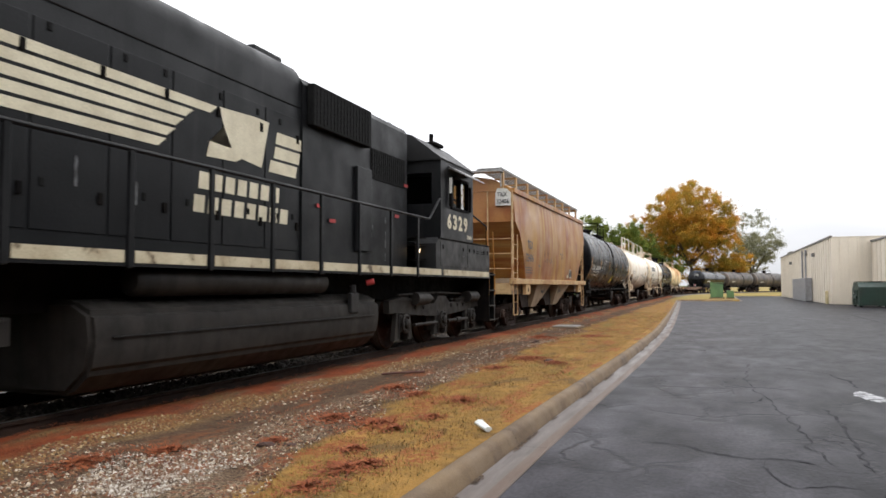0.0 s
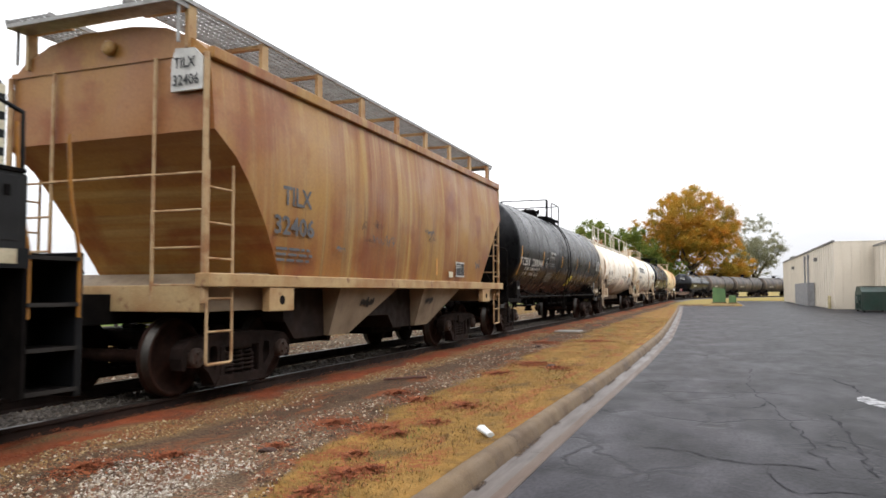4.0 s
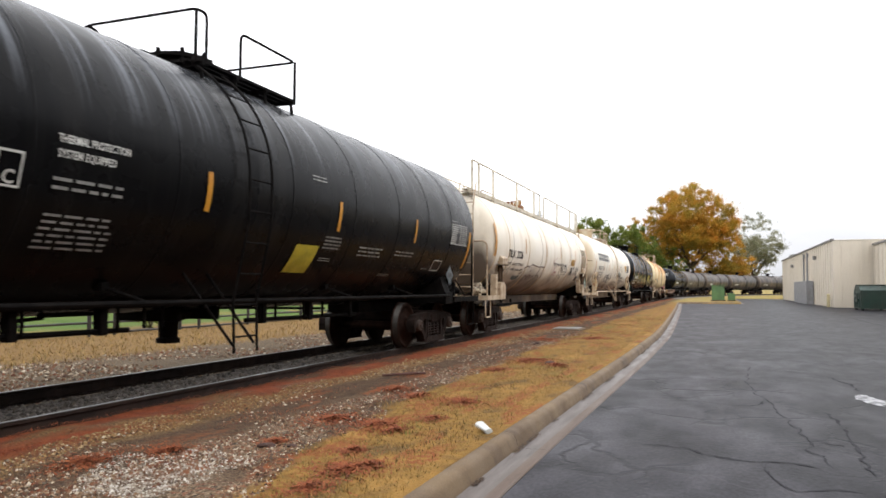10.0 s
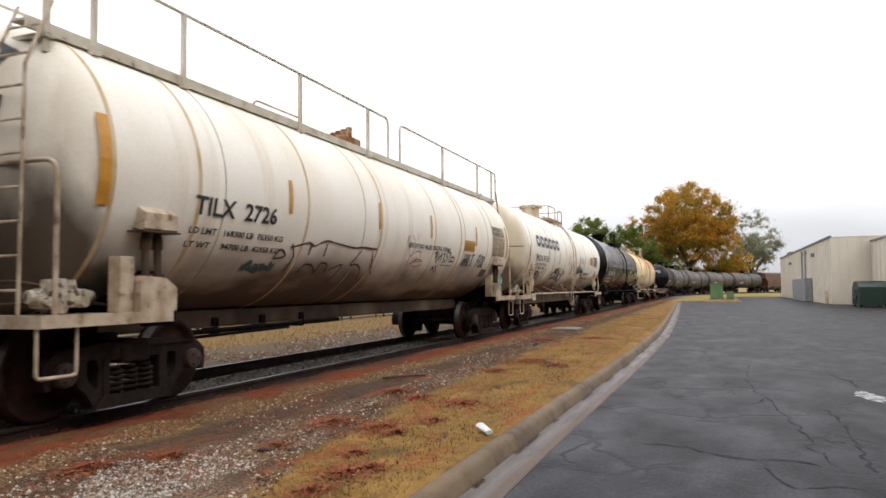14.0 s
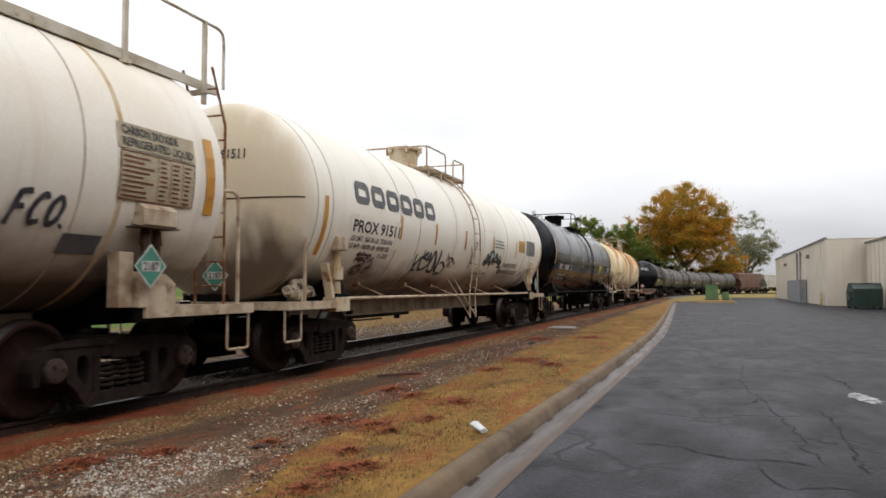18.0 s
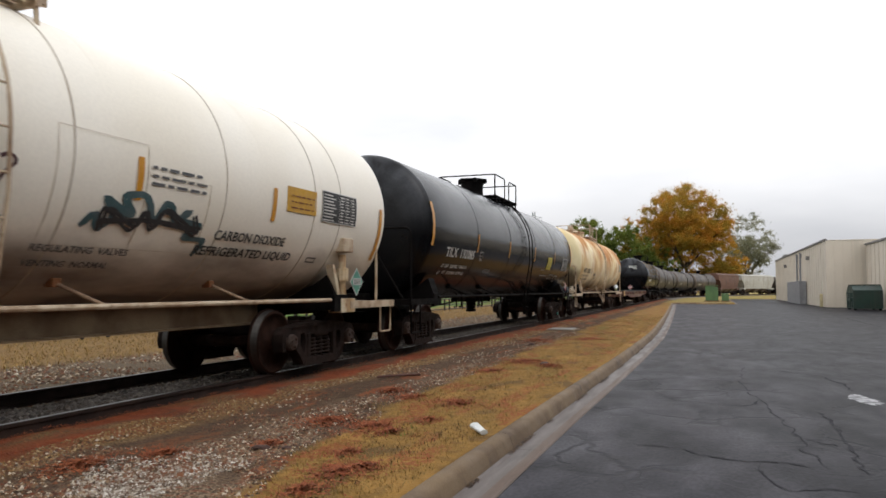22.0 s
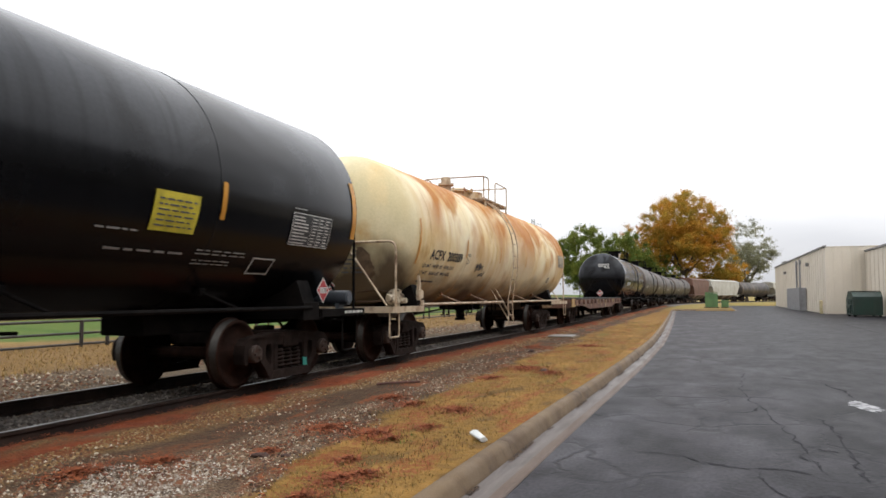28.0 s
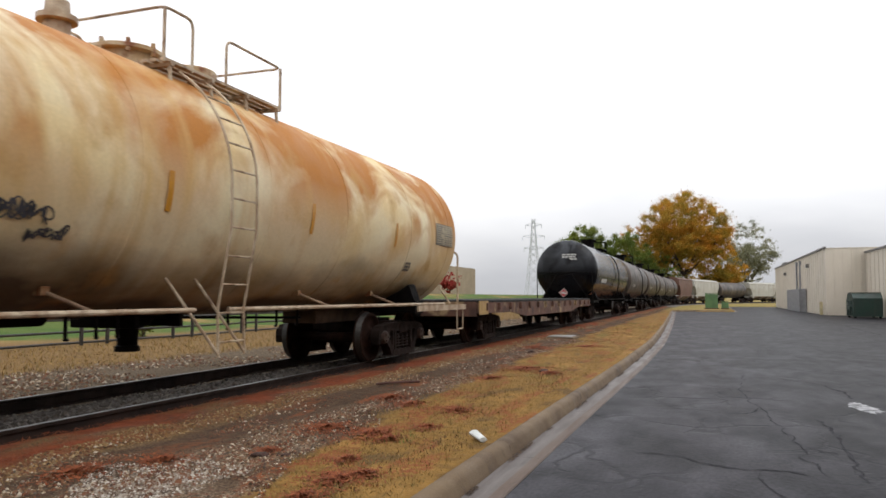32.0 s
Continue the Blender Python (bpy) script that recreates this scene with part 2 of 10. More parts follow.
valve_cream = material("oil_spotted_cream_casting", (0.54, 0.47, 0.36), (0.33, 0.26, 0.18), rough=0.6, scale=7, mix=(0.42, 0.58), spots=(0.09, 0.055, 0.035), spot_mix=(0.53, 0.62), spot_scale=11)
stay_paint = material("rust_run_cream_paint", (0.32, 0.21, 0.125), (0.14, 0.075, 0.045), rough=0.65, scale=4, mix=(0.42, 0.6))
ladder_tan = material("pinkish_tan_ladder_paint", (0.48, 0.33, 0.18), (0.33, 0.17, 0.08), rough=0.65, scale=5, mix=(0.45, 0.65), spec=0.25)
rust_rail = material("rust_brown_painted_steel", (0.20, 0.075, 0.028), (0.38, 0.25, 0.13), rough=0.7, scale=5, mix=(0.45, 0.62), spec=0.25)
sill_grime = material("grimy_tan_sill_steel", (0.25, 0.18, 0.11), (0.14, 0.09, 0.052), rough=0.7, scale=2.2, spec=0.25, streak=(0.09, 0.055, 0.03), streak_mix=(0.55, 0.8))
chute_paint = material("grimy_tan_chute_paint", (0.32, 0.245, 0.165), (0.19, 0.135, 0.085), rough=0.7, scale=1.6, streak=(0.15, 0.10, 0.065), stretch=(5, 5, 0.5), streak_mix=(0.55, 0.85))
sill_soot = material("sooty_tan_sill_steel", (0.25, 0.18, 0.115), (0.10, 0.062, 0.038), rough=0.7, scale=0.6, spec=0.25, streak=(0.045, 0.028, 0.018), stretch=(2, 0.8, 0.6), streak_mix=(0.44, 0.66))
grimy_brown = material("grimy_brown_steel", (0.062, 0.038, 0.024), (0.11, 0.07, 0.044), rough=0.75, scale=3, spec=0.15)
faded_print = material("faded_white_print", (0.34, 0.34, 0.325), (0.22, 0.22, 0.21), rough=0.6, scale=9)
sill_paint = material("yellowed_white_steel", (0.50, 0.35, 0.17), (0.36, 0.19, 0.075), rough=0.65, scale=2.0, spots=(0.2, 0.08, 0.04),
                      spot_mix=(0.6, 0.75))
truck_steel = material("oily_brown_cast_steel", (0.016, 0.0115, 0.010), (0.030, 0.020, 0.017), rough=0.8, scale=5, grain=80, bump=0.25, spec=0.3, ior=1.2)
wheel_steel = material("rusty_wheel_steel", (0.021, 0.0112, 0.0085), (0.040, 0.020, 0.0145), rough=0.75, spec=0.3, ior=1.2, metal=0.1, scale=6, grain=70)
tread_steel = material("polished_tread_steel", (0.07, 0.065, 0.06), rough=0.5, metal=1.0, scale=20)
cap_steel = material("dusty_bearing_cap", (0.060, 0.044, 0.036), (0.050, 0.024, 0.016), rough=0.65, metal=0.1, scale=14, spec=0.3)
under_black = material("sooty_black_steel", (0.0055, 0.005, 0.005), (0.011, 0.0092, 0.0085), rough=0.65, scale=4, grain=60, spec=0.25, ior=1.15)
loco_black = material("locomotive_black_paint", (0.0055, 0.006, 0.007), (0.009, 0.0095, 0.0105), rough=0.45, spec=0.2, scale=0.9, streak=(0.015, 0.015, 0.016),
                      streak_mix=(0.58, 0.85), stretch=(5, 5, 0.4), grain=40)
cream_mark = material("cream_lettering", (0.68, 0.62, 0.46), (0.56, 0.50, 0.36), rough=0.6, scale=3, grain=50)
white_mark = material("white_stencil", (0.66, 0.65, 0.61), rough=0.6, scale=5, grain=60)
black_mark = material("black_stencil", (0.03, 0.03, 0.032), rough=0.6, scale=5)
grey_mark = material("dark_grey_lettering", (0.09, 0.09, 0.095), (0.12, 0.12, 0.125), rough=0.6, scale=4)
yellow_mark = material("yellow_reflector", (0.62, 0.28, 0.018), (0.52, 0.22, 0.02), rough=0.4, scale=5)
yellow_panel = material("yellow_panel", (0.66, 0.55, 0.05), rough=0.5, scale=5)
galv = material("galvanised_steel", (0.34, 0.34, 0.33), (0.24, 0.23, 0.22), rough=0.5, metal=0.6, scale=6)
rail_steel = material("rusty_rail_web", (0.019, 0.012, 0.010), (0.038, 0.023, 0.017), rough=0.75, spec=0.2, scale=3, world_space=True)
rail_head = material("shiny_rail_head", (0.105, 0.098, 0.092), (0.05, 0.045, 0.042), rough=0.42, metal=1.0, scale=3, squash=(1, 0.15, 1), world_space=True)
concrete = material("worn_kerb_concrete", (0.175, 0.118, 0.066), (0.105, 0.068, 0.040), rough=0.8, scale=1.8, mix=(0.38, 0.66), grain=60, bump=0.3, world_space=True, spots=(0.07, 0.045, 0.028), spot_mix=(0.60, 0.74), spot_scale=3.1)
gutter_mat = material("wet_gutter_concrete", (0.118, 0.096, 0.085), (0.092, 0.075, 0.067), rough=0.5, spec=0.3, scale=2.2, mix=(0.30, 0.70), grain=60, bump=0.25, world_space=True,
                      squash=(1.0, 0.13, 1.0), spots=(0.065, 0.054, 0.048), spot_mix=(0.62, 0.78), spot_scale=5.0)
gutter_stain = material("rust_stained_gutter_concrete", (0.122, 0.083, 0.061), (0.096, 0.066, 0.051), rough=0.55, spec=0.3, scale=2.2, mix=(0.30, 0.70), grain=60, bump=0.25, world_space=True,
                        squash=(1.0, 0.13, 1.0), spots=(0.085, 0.055, 0.042), spot_mix=(0.60, 0.78), spot_scale=4.0)

# ---------------------------------------------------------------- modelling kit
def apart(bm):
    """Cuts a bmesh into one for each separate piece."""
    seen, out = set(), []
    for start in bm.verts:
        if start in seen:
            continue
        seen.add(start)
        heap, todo = [], [start]
        while todo:
            v = todo.pop()
            heap.append(v)
            for e in v.link_edges:
                w = e.other_vert(v)
                if w not in seen:
                    seen.add(w)
                    todo.append(w)
        piece = bmesh.new()
        twin = {v: piece.verts.new(v.co) for v in heap}
        for f in {f for v in heap for f in v.link_faces}:
            piece.faces.new([twin[v] for v in f.verts])
        out.append(piece)
    return out


def part(name, bm, mat, parent=None, label=""):
    """Links a bmesh as one mesh object, under a thing or a part; a line of lettering becomes one object a letter."""
    if name.endswith("lettering"):
        pieces = apart(bm)
        if len(pieces) > 1:
            bm.free()
            return [part("letter", p, mat, parent, label) for p in pieces][0]
    me = bpy.data.meshes.new(name)
    bm.to_mesh(me)
    bm.free()
    return part_of(name, me, mat, parent, label)


def part_of(name, me, mat, parent=None, label=""):
    for m in (mat if isinstance(mat, (list, tuple)) else [mat]):
        if len(me.materials) < (len(mat) if isinstance(mat, (list, tuple)) else 1):
            me.materials.append(m)
    ob = new(name, me)
    ob.parent = parent
    return tagged(ob, label)


def thing(name, label, category, group="", kind=""):
    return tagged(new(name), label, category, group, kind)


def B():
    return bmesh.new()


def box(bm, c, size, rot=None, bevel=0.0):
    """A block round its centre; its edges can be rounded."""
    m = Matrix.Translation(c) @ (rot.to_4x4() if rot else Matrix.Identity(4)) @ Matrix.Diagonal((*size, 1))
    vs = bmesh.ops.create_cube(bm, size=1.0, matrix=m)["verts"]
    if bevel:
        es = list({e for v in vs for e in v.link_edges})
        bmesh.ops.bevel(bm, geom=es, offset=bevel, segments=2, affect="EDGES", profile=0.5)
    return bm


def span(bm, x0, x1, y0, y1, z0, z1, bevel=0.0):
    return box(bm, ((x0 + x1) / 2, (y0 + y1) / 2, (z0 + z1) / 2), (abs(x1 - x0), abs(y1 - y0), abs(z1 - z0)), None, bevel)


def rod(bm, a, b, r, r2=None, seg=10):
    a, b = Vector(a), Vector(b)
    d = b - a
    m = Matrix.Translation((a + b) / 2) @ d.to_track_quat("Z", "Y").to_matrix().to_4x4()
    bmesh.ops.create_cone(bm, cap_ends=True, segments=seg, radius1=r, radius2=r if r2 is None else r2, depth=d.length, matrix=m)
    return bm


def rounded(pts, r, n=4):
    """A polyline with its inner corners rounded."""
    pts = [Vector(p) for p in pts]
    out = [pts[0]]
    for i in range(1, len(pts) - 1):
        a, p, b = pts[i - 1], pts[i], pts[i + 1]
        da, db = (a - p), (b - p)
        k = min(r, da.length * 0.45, db.length * 0.45)
        s, e = p + da.normalized() * k, p + db.normalized() * k
        for j in range(n + 1):
            t = j / n
            out.append(s * (1 - t) ** 2 + p * 2 * t * (1 - t) + e * t ** 2)
    out.append(pts[-1])
    return out


def pipe(bm, pts, r, seg=8, bend=0.0):
    """A bent pipe through the points."""
    pts = rounded(pts, bend) if bend else [Vector(p) for p in pts]
    rings, prev = [], None
    for i, p in enumerate(pts):
        d = (pts[min(i + 1, len(pts) - 1)] - pts[max(i - 1, 0)]).normalized()
        ref = prev if prev else (Vector((0, 0, 1)) if abs(d.z) < 0.9 else Vector((1, 0, 0)))
        n = (ref - d * ref.dot(d)).normalized()
        prev = n
        b = d.cross(n)
        rings.append([bm.verts.new(p + (n * math.cos(2 * math.pi * k / seg) + b * math.sin(2 * math.pi * k / seg)) * r) for k in range(seg)])
    for a, b in zip(rings, rings[1:]):
        for k in range(seg):
            bm.faces.new((a[k], a[(k + 1) % seg], b[(k + 1) % seg], b[k]))
    bm.faces.new(rings[0][::-1])
    bm.faces.new(rings[-1])
    return bm


def prism(bm, pts, x0, x1):
    """A plate: an outline in y and z, drawn out along x."""
    lo, hi = [bm.verts.new((x0, y, z)) for y, z in pts], [bm.verts.new((x1, y, z)) for y, z in pts]
    n = len(pts)
    f = [bm.faces.new(lo[::-1]), bm.faces.new(hi)]
    for i in range(n):
        f.append(bm.faces.new((lo[i], lo[(i + 1) % n], hi[(i + 1) % n], hi[i])))
    bmesh.ops.recalc_face_normals(bm, faces=f)
    return bm


def prism_y(bm, pts, y0, y1):
    """The same with an outline in x and z, drawn out along y."""
    lo, hi = [bm.verts.new((x, y0, z)) for x, z in pts], [bm.verts.new((x, y1, z)) for x, z in pts]
    n = len(pts)
    f = [bm.faces.new(lo), bm.faces.new(hi[::-1])]
    for i in range(n):
        f.append(bm.faces.new((lo[i], hi[i], hi[(i + 1) % n], lo[(i + 1) % n])))
    bmesh.ops.recalc_face_normals(bm, faces=f)
    return bm


def lathe(bm, profile, axis="y", centre=(0, 0, 0), seg=48):
    """Turns a profile of (along, radius) about an axis."""
    c = Vector(centre)
    rings = []
    for a, r in profile:
        ring = []
        for k in range(seg):
            w = 2 * math.pi * k / seg
            u, v = r * math.cos(w), r * math.sin(w)
            p = (u, a, v) if axis == "y" else ((a, u, v) if axis == "x" else (u, v, a))
            ring.append(bm.verts.new(c + Vector(p)))
        rings.append(ring)
    f = []
    for a, b in zip(rings, rings[1:]):
        for k in range(seg):
            f.append(bm.faces.new((a[k], a[(k + 1) % seg], b[(k + 1) % seg], b[k])))
    f += [bm.faces.new(rings[0]), bm.faces.new(rings[-1])]
    bmesh.ops.recalc_face_normals(bm, faces=f)
    return bm


def smooth(ob, angle=40):
    """Shades smooth, with edges sharper than the angle kept."""
    bm = bmesh.new()
    bm.from_mesh(ob.data)
    for e in bm.edges:
        e.smooth = len(e.link_faces) == 2 and e.calc_face_angle(0) < radians(angle)
    for f in bm.faces:
        f.smooth = True
    bm.to_mesh(ob.data)
    bm.free()
    return ob


def letters(text, size, width=None, bold=0.022):
    """Flat letters of the built-in font as a bmesh in x and y, its lower left corner at the origin."""
    cu = bpy.data.curves.new("letters", "FONT")
    cu.body, cu.size, cu.resolution_u, cu.offset = text, size, 2, size * bold
    ob = bpy.data.objects.new("letters", cu)
    me = ob.to_mesh()
    bm = bmesh.new()
    bm.from_mesh(me)
    ob.to_mesh_clear()
    bpy.data.objects.remove(ob)
    bpy.data.curves.remove(cu)
    if not bm.verts:
        return bm
    x0, x1 = min(v.co.x for v in bm.verts), max(v.co.x for v in bm.verts)
    k = width / (x1 - x0) if width else 1.0
    for v in bm.verts:
        v.co.x = (v.co.x - x0) * k
    return bm


def bars(rows, width, height, gap=0.35, rnd=None):
    """Plain bars for writing too small to read: rows of short strokes in x and y."""
    bm = bmesh.new()
    rnd = rnd or random.Random(3)
    dz = height / rows
    for i in range(rows):
        x = 0.0
        z = height - (i + 1) * dz
        while x < width * 0.92:
            w = min(width - x, rnd.uniform(0.08, 0.3) * width)
            quad = [(x, z), (x + w, z), (x + w, z + dz * (1 - gap)), (x, z + dz * (1 - gap))]
            bm.faces.new([bm.verts.new((a, b, 0)) for a, b in quad])
            x += w + 0.05 * width
    return bm


def frame_bm(w, h, t):
    """A thin rectangular outline."""
    bm = bmesh.new()
    outer = [bm.verts.new(p) for p in ((0, 0, 0), (w, 0, 0), (w, h, 0), (0, h, 0))]
    inner = [bm.verts.new(p) for p in ((t, t, 0), (w - t, t, 0), (w - t, h - t, 0), (t, h - t, 0))]
    for i in range(4):
        bm.faces.new((outer[i], outer[(i + 1) % 4], inner[(i + 1) % 4], inner[i]))
    return bm


def rect_bm(w, h):
    bm = bmesh.new()
    bm.faces.new([bm.verts.new(p) for p in ((0, 0, 0), (w, 0, 0), (w, h, 0), (0, h, 0))])
    return bm


def on_side(bm, y, z, x, off=0.008):
    """Lays flat marks on an upright side that faces +x."""
    for v in bm.verts:
        v.co = Vector((x + off, y + v.co.x, z + v.co.y))
    return bm


def on_end(bm, x, z, y, off=0.008):
    """Lays flat marks on an upright end that faces -y."""
    for v in bm.verts:
        v.co = Vector((x + v.co.x, y - off, z + v.co.y))
    return bm


def on_tank(bm, y, z, r, cz, off=0.012):
    """Rolls flat marks on the +x side of a lying tank; z is the height of their lower edge."""
    a0 = math.asin(max(-0.98, min(0.98, (z - cz) / r)))
    bmesh.ops.triangulate(bm, faces=bm.faces[:])
    if max(v.co.y for v in bm.verts) > 0.35:
        bmesh.ops.subdivide_edges(bm, edges=[e for e in bm.edges if e.calc_length() > 0.3], cuts=3, use_grid_fill=True)
    for v in bm.verts:
        a = a0 + v.co.y / r
        v.co = Vector(((r + off) * math.cos(a), y + v.co.x, cz + (r + off) * math.sin(a)))
    return bm


# ---------------------------------------------------------------- the line of the track
RAIL_Z = 0.33
TRACK_X, CURVE_AT, RADIUS = -6.80, 105.0, 170.0
KNOTS = [0.0, 6.52, 13.28, 19.86, 26.32, 33.02, 39.51, 45.95, 52.31, 58.5, 64.89, 71.18, 77.59, 83.99, 90.47, 96.87, 103.42]


def rolled(t):
    """How far the train has rolled at t seconds; a knot every two seconds."""
    i = max(0, min(15, int(t // 2)))
    k = lambda j: KNOTS[j] if 0 <= j <= 16 else (2 * KNOTS[0] - KNOTS[1] if j < 0 else 2 * KNOTS[16] - KNOTS[15])
    p0, p1, p2, p3, s = k(i - 1), k(i), k(i + 1), k(i + 2), t / 2 - i
    m1, m2 = (p2 - p0) / 2, (p3 - p1) / 2
    return (2 * s ** 3 - 3 * s ** 2 + 1) * p1 + (s ** 3 - 2 * s ** 2 + s) * m1 + (-2 * s ** 3 + 3 * s ** 2) * p2 + (s ** 3 - s ** 2) * m2


def on_line(s, side=0.0):
    """The place on the track s metres along it, and its turn to the right."""
    a = max(0.0, s - CURVE_AT) / RADIUS
    x = TRACK_X + RADIUS * (1 - math.cos(a))
    y = min(s, CURVE_AT) + RADIUS * math.sin(a)
    return Vector((x + side * math.cos(a), y - side * math.sin(a), 0.0)), a


CANT = 0.0


def car_pose(mid, half):
    """A car whose bogies stand half its wheelbase before and behind mid."""
    a, b = on_line(mid - half)[0], on_line(mid + half)[0]
    c, d = (a + b) / 2, b - a
    return pose(c.x, c.y, RAIL_Z, 0, CANT, math.degrees(math.atan2(d.y, d.x)) - 90)


MOVING = []   # (thing, place of its middle at the start, half its wheelbase, its wheelsets)


# ---------------------------------------------------------------- ground, car park, kerb, track
def kerb_x(y):
    """The foot of the kerb: parallel to the track, then bending away from the car park."""
    k = max(0.0, min(1.0, (y - 5.0) / 13.0))
    return -1.82 + 0.14 * k * k * (3 - 2 * k) - 1.70 * (max(0.0, y - 24) / 50) ** 1.155


def ground_height(x, y):
    """The verge and the track bed lie level; beyond the fence a lawn rises to the street."""
    z = 0.15
    near = max(0.0, min(1.0, (x + 2.3) / -0.5))
    if y < 40:
        z += near * (0.025 * noise.noise((x * 0.9, y * 0.9, 0)) + 0.012 * noise.noise((x * 4, y * 4, 3)))
    if -6.02 < x < -4.9 and y < 104:
        k = min(1.0, (-4.9 - x) / 0.6)
        z += 0.075 * k * k * (3 - 2 * k)
    if -7.4 < x < -6.2 and y < 104:
        z += 0.05
    k = max(0.0, min(1.0, (-19.0 - x) / 22.0))
    return z + 1.75 * k * k * (3 - 2 * k)


def steps_between(a, b, n):
    return [a + (b - a) * i / n for i in range(n + 1)]


def sheet(name, xs, ys, height, mat, label, category, skip=None, bend=None):
    bm = B()
    bend = bend or (lambda x, y: x)
    grid = [[bm.verts.new((bend(x, y), y, height(bend(x, y), y))) for x in xs] for y in ys]
    for j in range(len(ys) - 1):
        for i in range(len(xs) - 1):
            if skip and skip((xs[i] + xs[i + 1]) / 2, (ys[j] + ys[j + 1]) / 2):
                continue
            bm.faces.new((grid[j][i], grid[j][i + 1], grid[j + 1][i + 1], grid[j + 1][i]))
    ob = part(name, bm, mat)
    for p in ob.data.polygons:
        p.use_smooth = True
    return tagged(ob, label, category, kind="structure")


def zone_material():
    """Ground in strips along the track: dry grass, gravel with dirt, red needles by the rail, ballast, brown grass, lawn."""
    m = bpy.data.materials.new("verge_ground")
    m.use_nodes = True
    nt = m.node_tree
    bsdf = nt.nodes["Principled BSDF"]
    bsdf.inputs["Roughness"].default_value = 0.95
    bsdf.inputs["Specular IOR Level"].default_value = 0.2
    geo = nt.nodes.new("ShaderNodeNewGeometry")
    sep = nt.nodes.new("ShaderNodeSeparateXYZ")
    nt.links.new(geo.outputs["Position"], sep.inputs[0])

    def nz(scale, detail=5.0, stretch=None):
        n = nt.nodes.new("ShaderNodeTexNoise")
        n.inputs["Scale"].default_value, n.inputs["Detail"].default_value = scale, detail
        src = geo.outputs["Position"]
        if stretch:
            mp = nt.nodes.new("ShaderNodeMapping")
            mp.inputs["Scale"].default_value = stretch
            nt.links.new(src, mp.inputs["Vector"])
            src = mp.outputs[0]
        nt.links.new(src, n.inputs["Vector"])
        return n.outputs[0]

    def mth(op, a, b=None):
        n = nt.nodes.new("ShaderNodeMath")
        n.operation = op
        for i, v in enumerate((a, b)):
            if v is None:
                continue
            if isinstance(v, (int, float)):
                n.inputs[i].default_value = v
            else:
                nt.links.new(v, n.inputs[i])
        return n.outputs[0]

    def ramp(v, lo, hi):
        n = nt.nodes.new("ShaderNodeMapRange")
        n.inputs["From Min"].default_value, n.inputs["From Max"].default_value = lo, hi
        nt.links.new(v, n.inputs["Value"])
        return n.outputs[0]

    def mix(f, a, b):
        n = nt.nodes.new("ShaderNodeMixRGB")
        if isinstance(f, float):
            n.inputs[0].default_value = f
        else:
            nt.links.new(f, n.inputs[0])
        for k, v in ((1, a), (2, b)):
            if isinstance(v, tuple):
                n.inputs[k].default_value = (*v, 1)
            else:
                nt.links.new(v, n.inputs[k])
        return n.outputs[0]

    wob = mth("MULTIPLY", mth("SUBTRACT", nz(0.9, 6.0, (1, 0.45, 1)), 0.5), 1.7)
    x = mth("ADD", sep.outputs[0], wob)
    fine, mid = nz(38.0, 3.0), nz(7.0, 6.0)
    grass = mix(ramp(mid, 0.35, 0.65), (0.250, 0.138, 0.034), (0.160, 0.088, 0.023))
    grass = mix(ramp(nz(1.3), 0.52, 0.68), grass, (0.30, 0.165, 0.045))
    grass = mix(mth("MULTIPLY", ramp(nz(0.7, 5.0, (1.4, 0.7, 1)), 0.56, 0.68), 0.75), grass, (0.115, 0.112, 0.028))
    grass = mix(mth("MULTIPLY", ramp(nz(2.2, 6.0, (1.5, 0.6, 1)), 0.56, 0.66), 0.7), grass, (0.085, 0.052, 0.022))
    dirt = mix(ramp(mid, 0.3, 0.7), (0.037, 0.0205, 0.012), (0.084, 0.048, 0.026))
    stone = mix(ramp(fine, 0.40, 0.62), (0.032, 0.020, 0.013), (0.21, 0.145, 0.088))
    stone = mix(mth("MULTIPLY", ramp(nz(17.0), 0.52, 0.62), 0.8), stone, (0.17, 0.055, 0.028))
    xs = mth("ADD", sep.outputs[0], mth("MULTIPLY", wob, 0.35))
    speck = ramp(nz(62.0, 3.0), 0.56, 0.66)
    dirt = mix(mth("MULTIPLY", speck, 0.6), dirt, (0.16, 0.112, 0.068))
    stone = mix(mth("MULTIPLY", speck, 0.75), stone, (0.40, 0.32, 0.23))
    stone = mix(mth("MULTIPLY", ramp(nz(3.2, 6.0, (1.5, 0.6, 1)), 0.53, 0.63), 0.75), stone, (0.036, 0.021, 0.013))
    tan = mix(ramp(fine, 0.35, 0.66), (0.078, 0.044, 0.018), (0.235, 0.148, 0.062))
    band = mth("MULTIPLY", ramp(xs, -5.15, -4.95), ramp(xs, -4.15, -4.5))
    patch = ramp(nz(0.8, 5.0, (1.6, 0.5, 1)), 0.46, 0.60)
    gravel = mix(mth("MAXIMUM", patch, mth("MULTIPLY", band, 0.85)), stone, dirt)
    gravel = mix(mth("MULTIPLY", ramp(xs, -4.92, -5.12), ramp(nz(1.1, 5.0, (1.4, 0.6, 1)), 0.66, 0.52)), gravel, tan)
    bed = mix(ramp(fine, 0.35, 0.65), (0.030, 0.025, 0.021), (0.120, 0.100, 0.084))
    needles = mix(ramp(mid, 0.3, 0.7), (0.24, 0.056, 0.018), (0.125, 0.031, 0.012))
    brown = mix(ramp(mid, 0.35, 0.65), (0.20, 0.118, 0.038), (0.12, 0.068, 0.025))
    lawn = mix(ramp(nz(0.35), 0.35, 0.65), (0.045, 0.095, 0.012), (0.085, 0.115, 0.02))
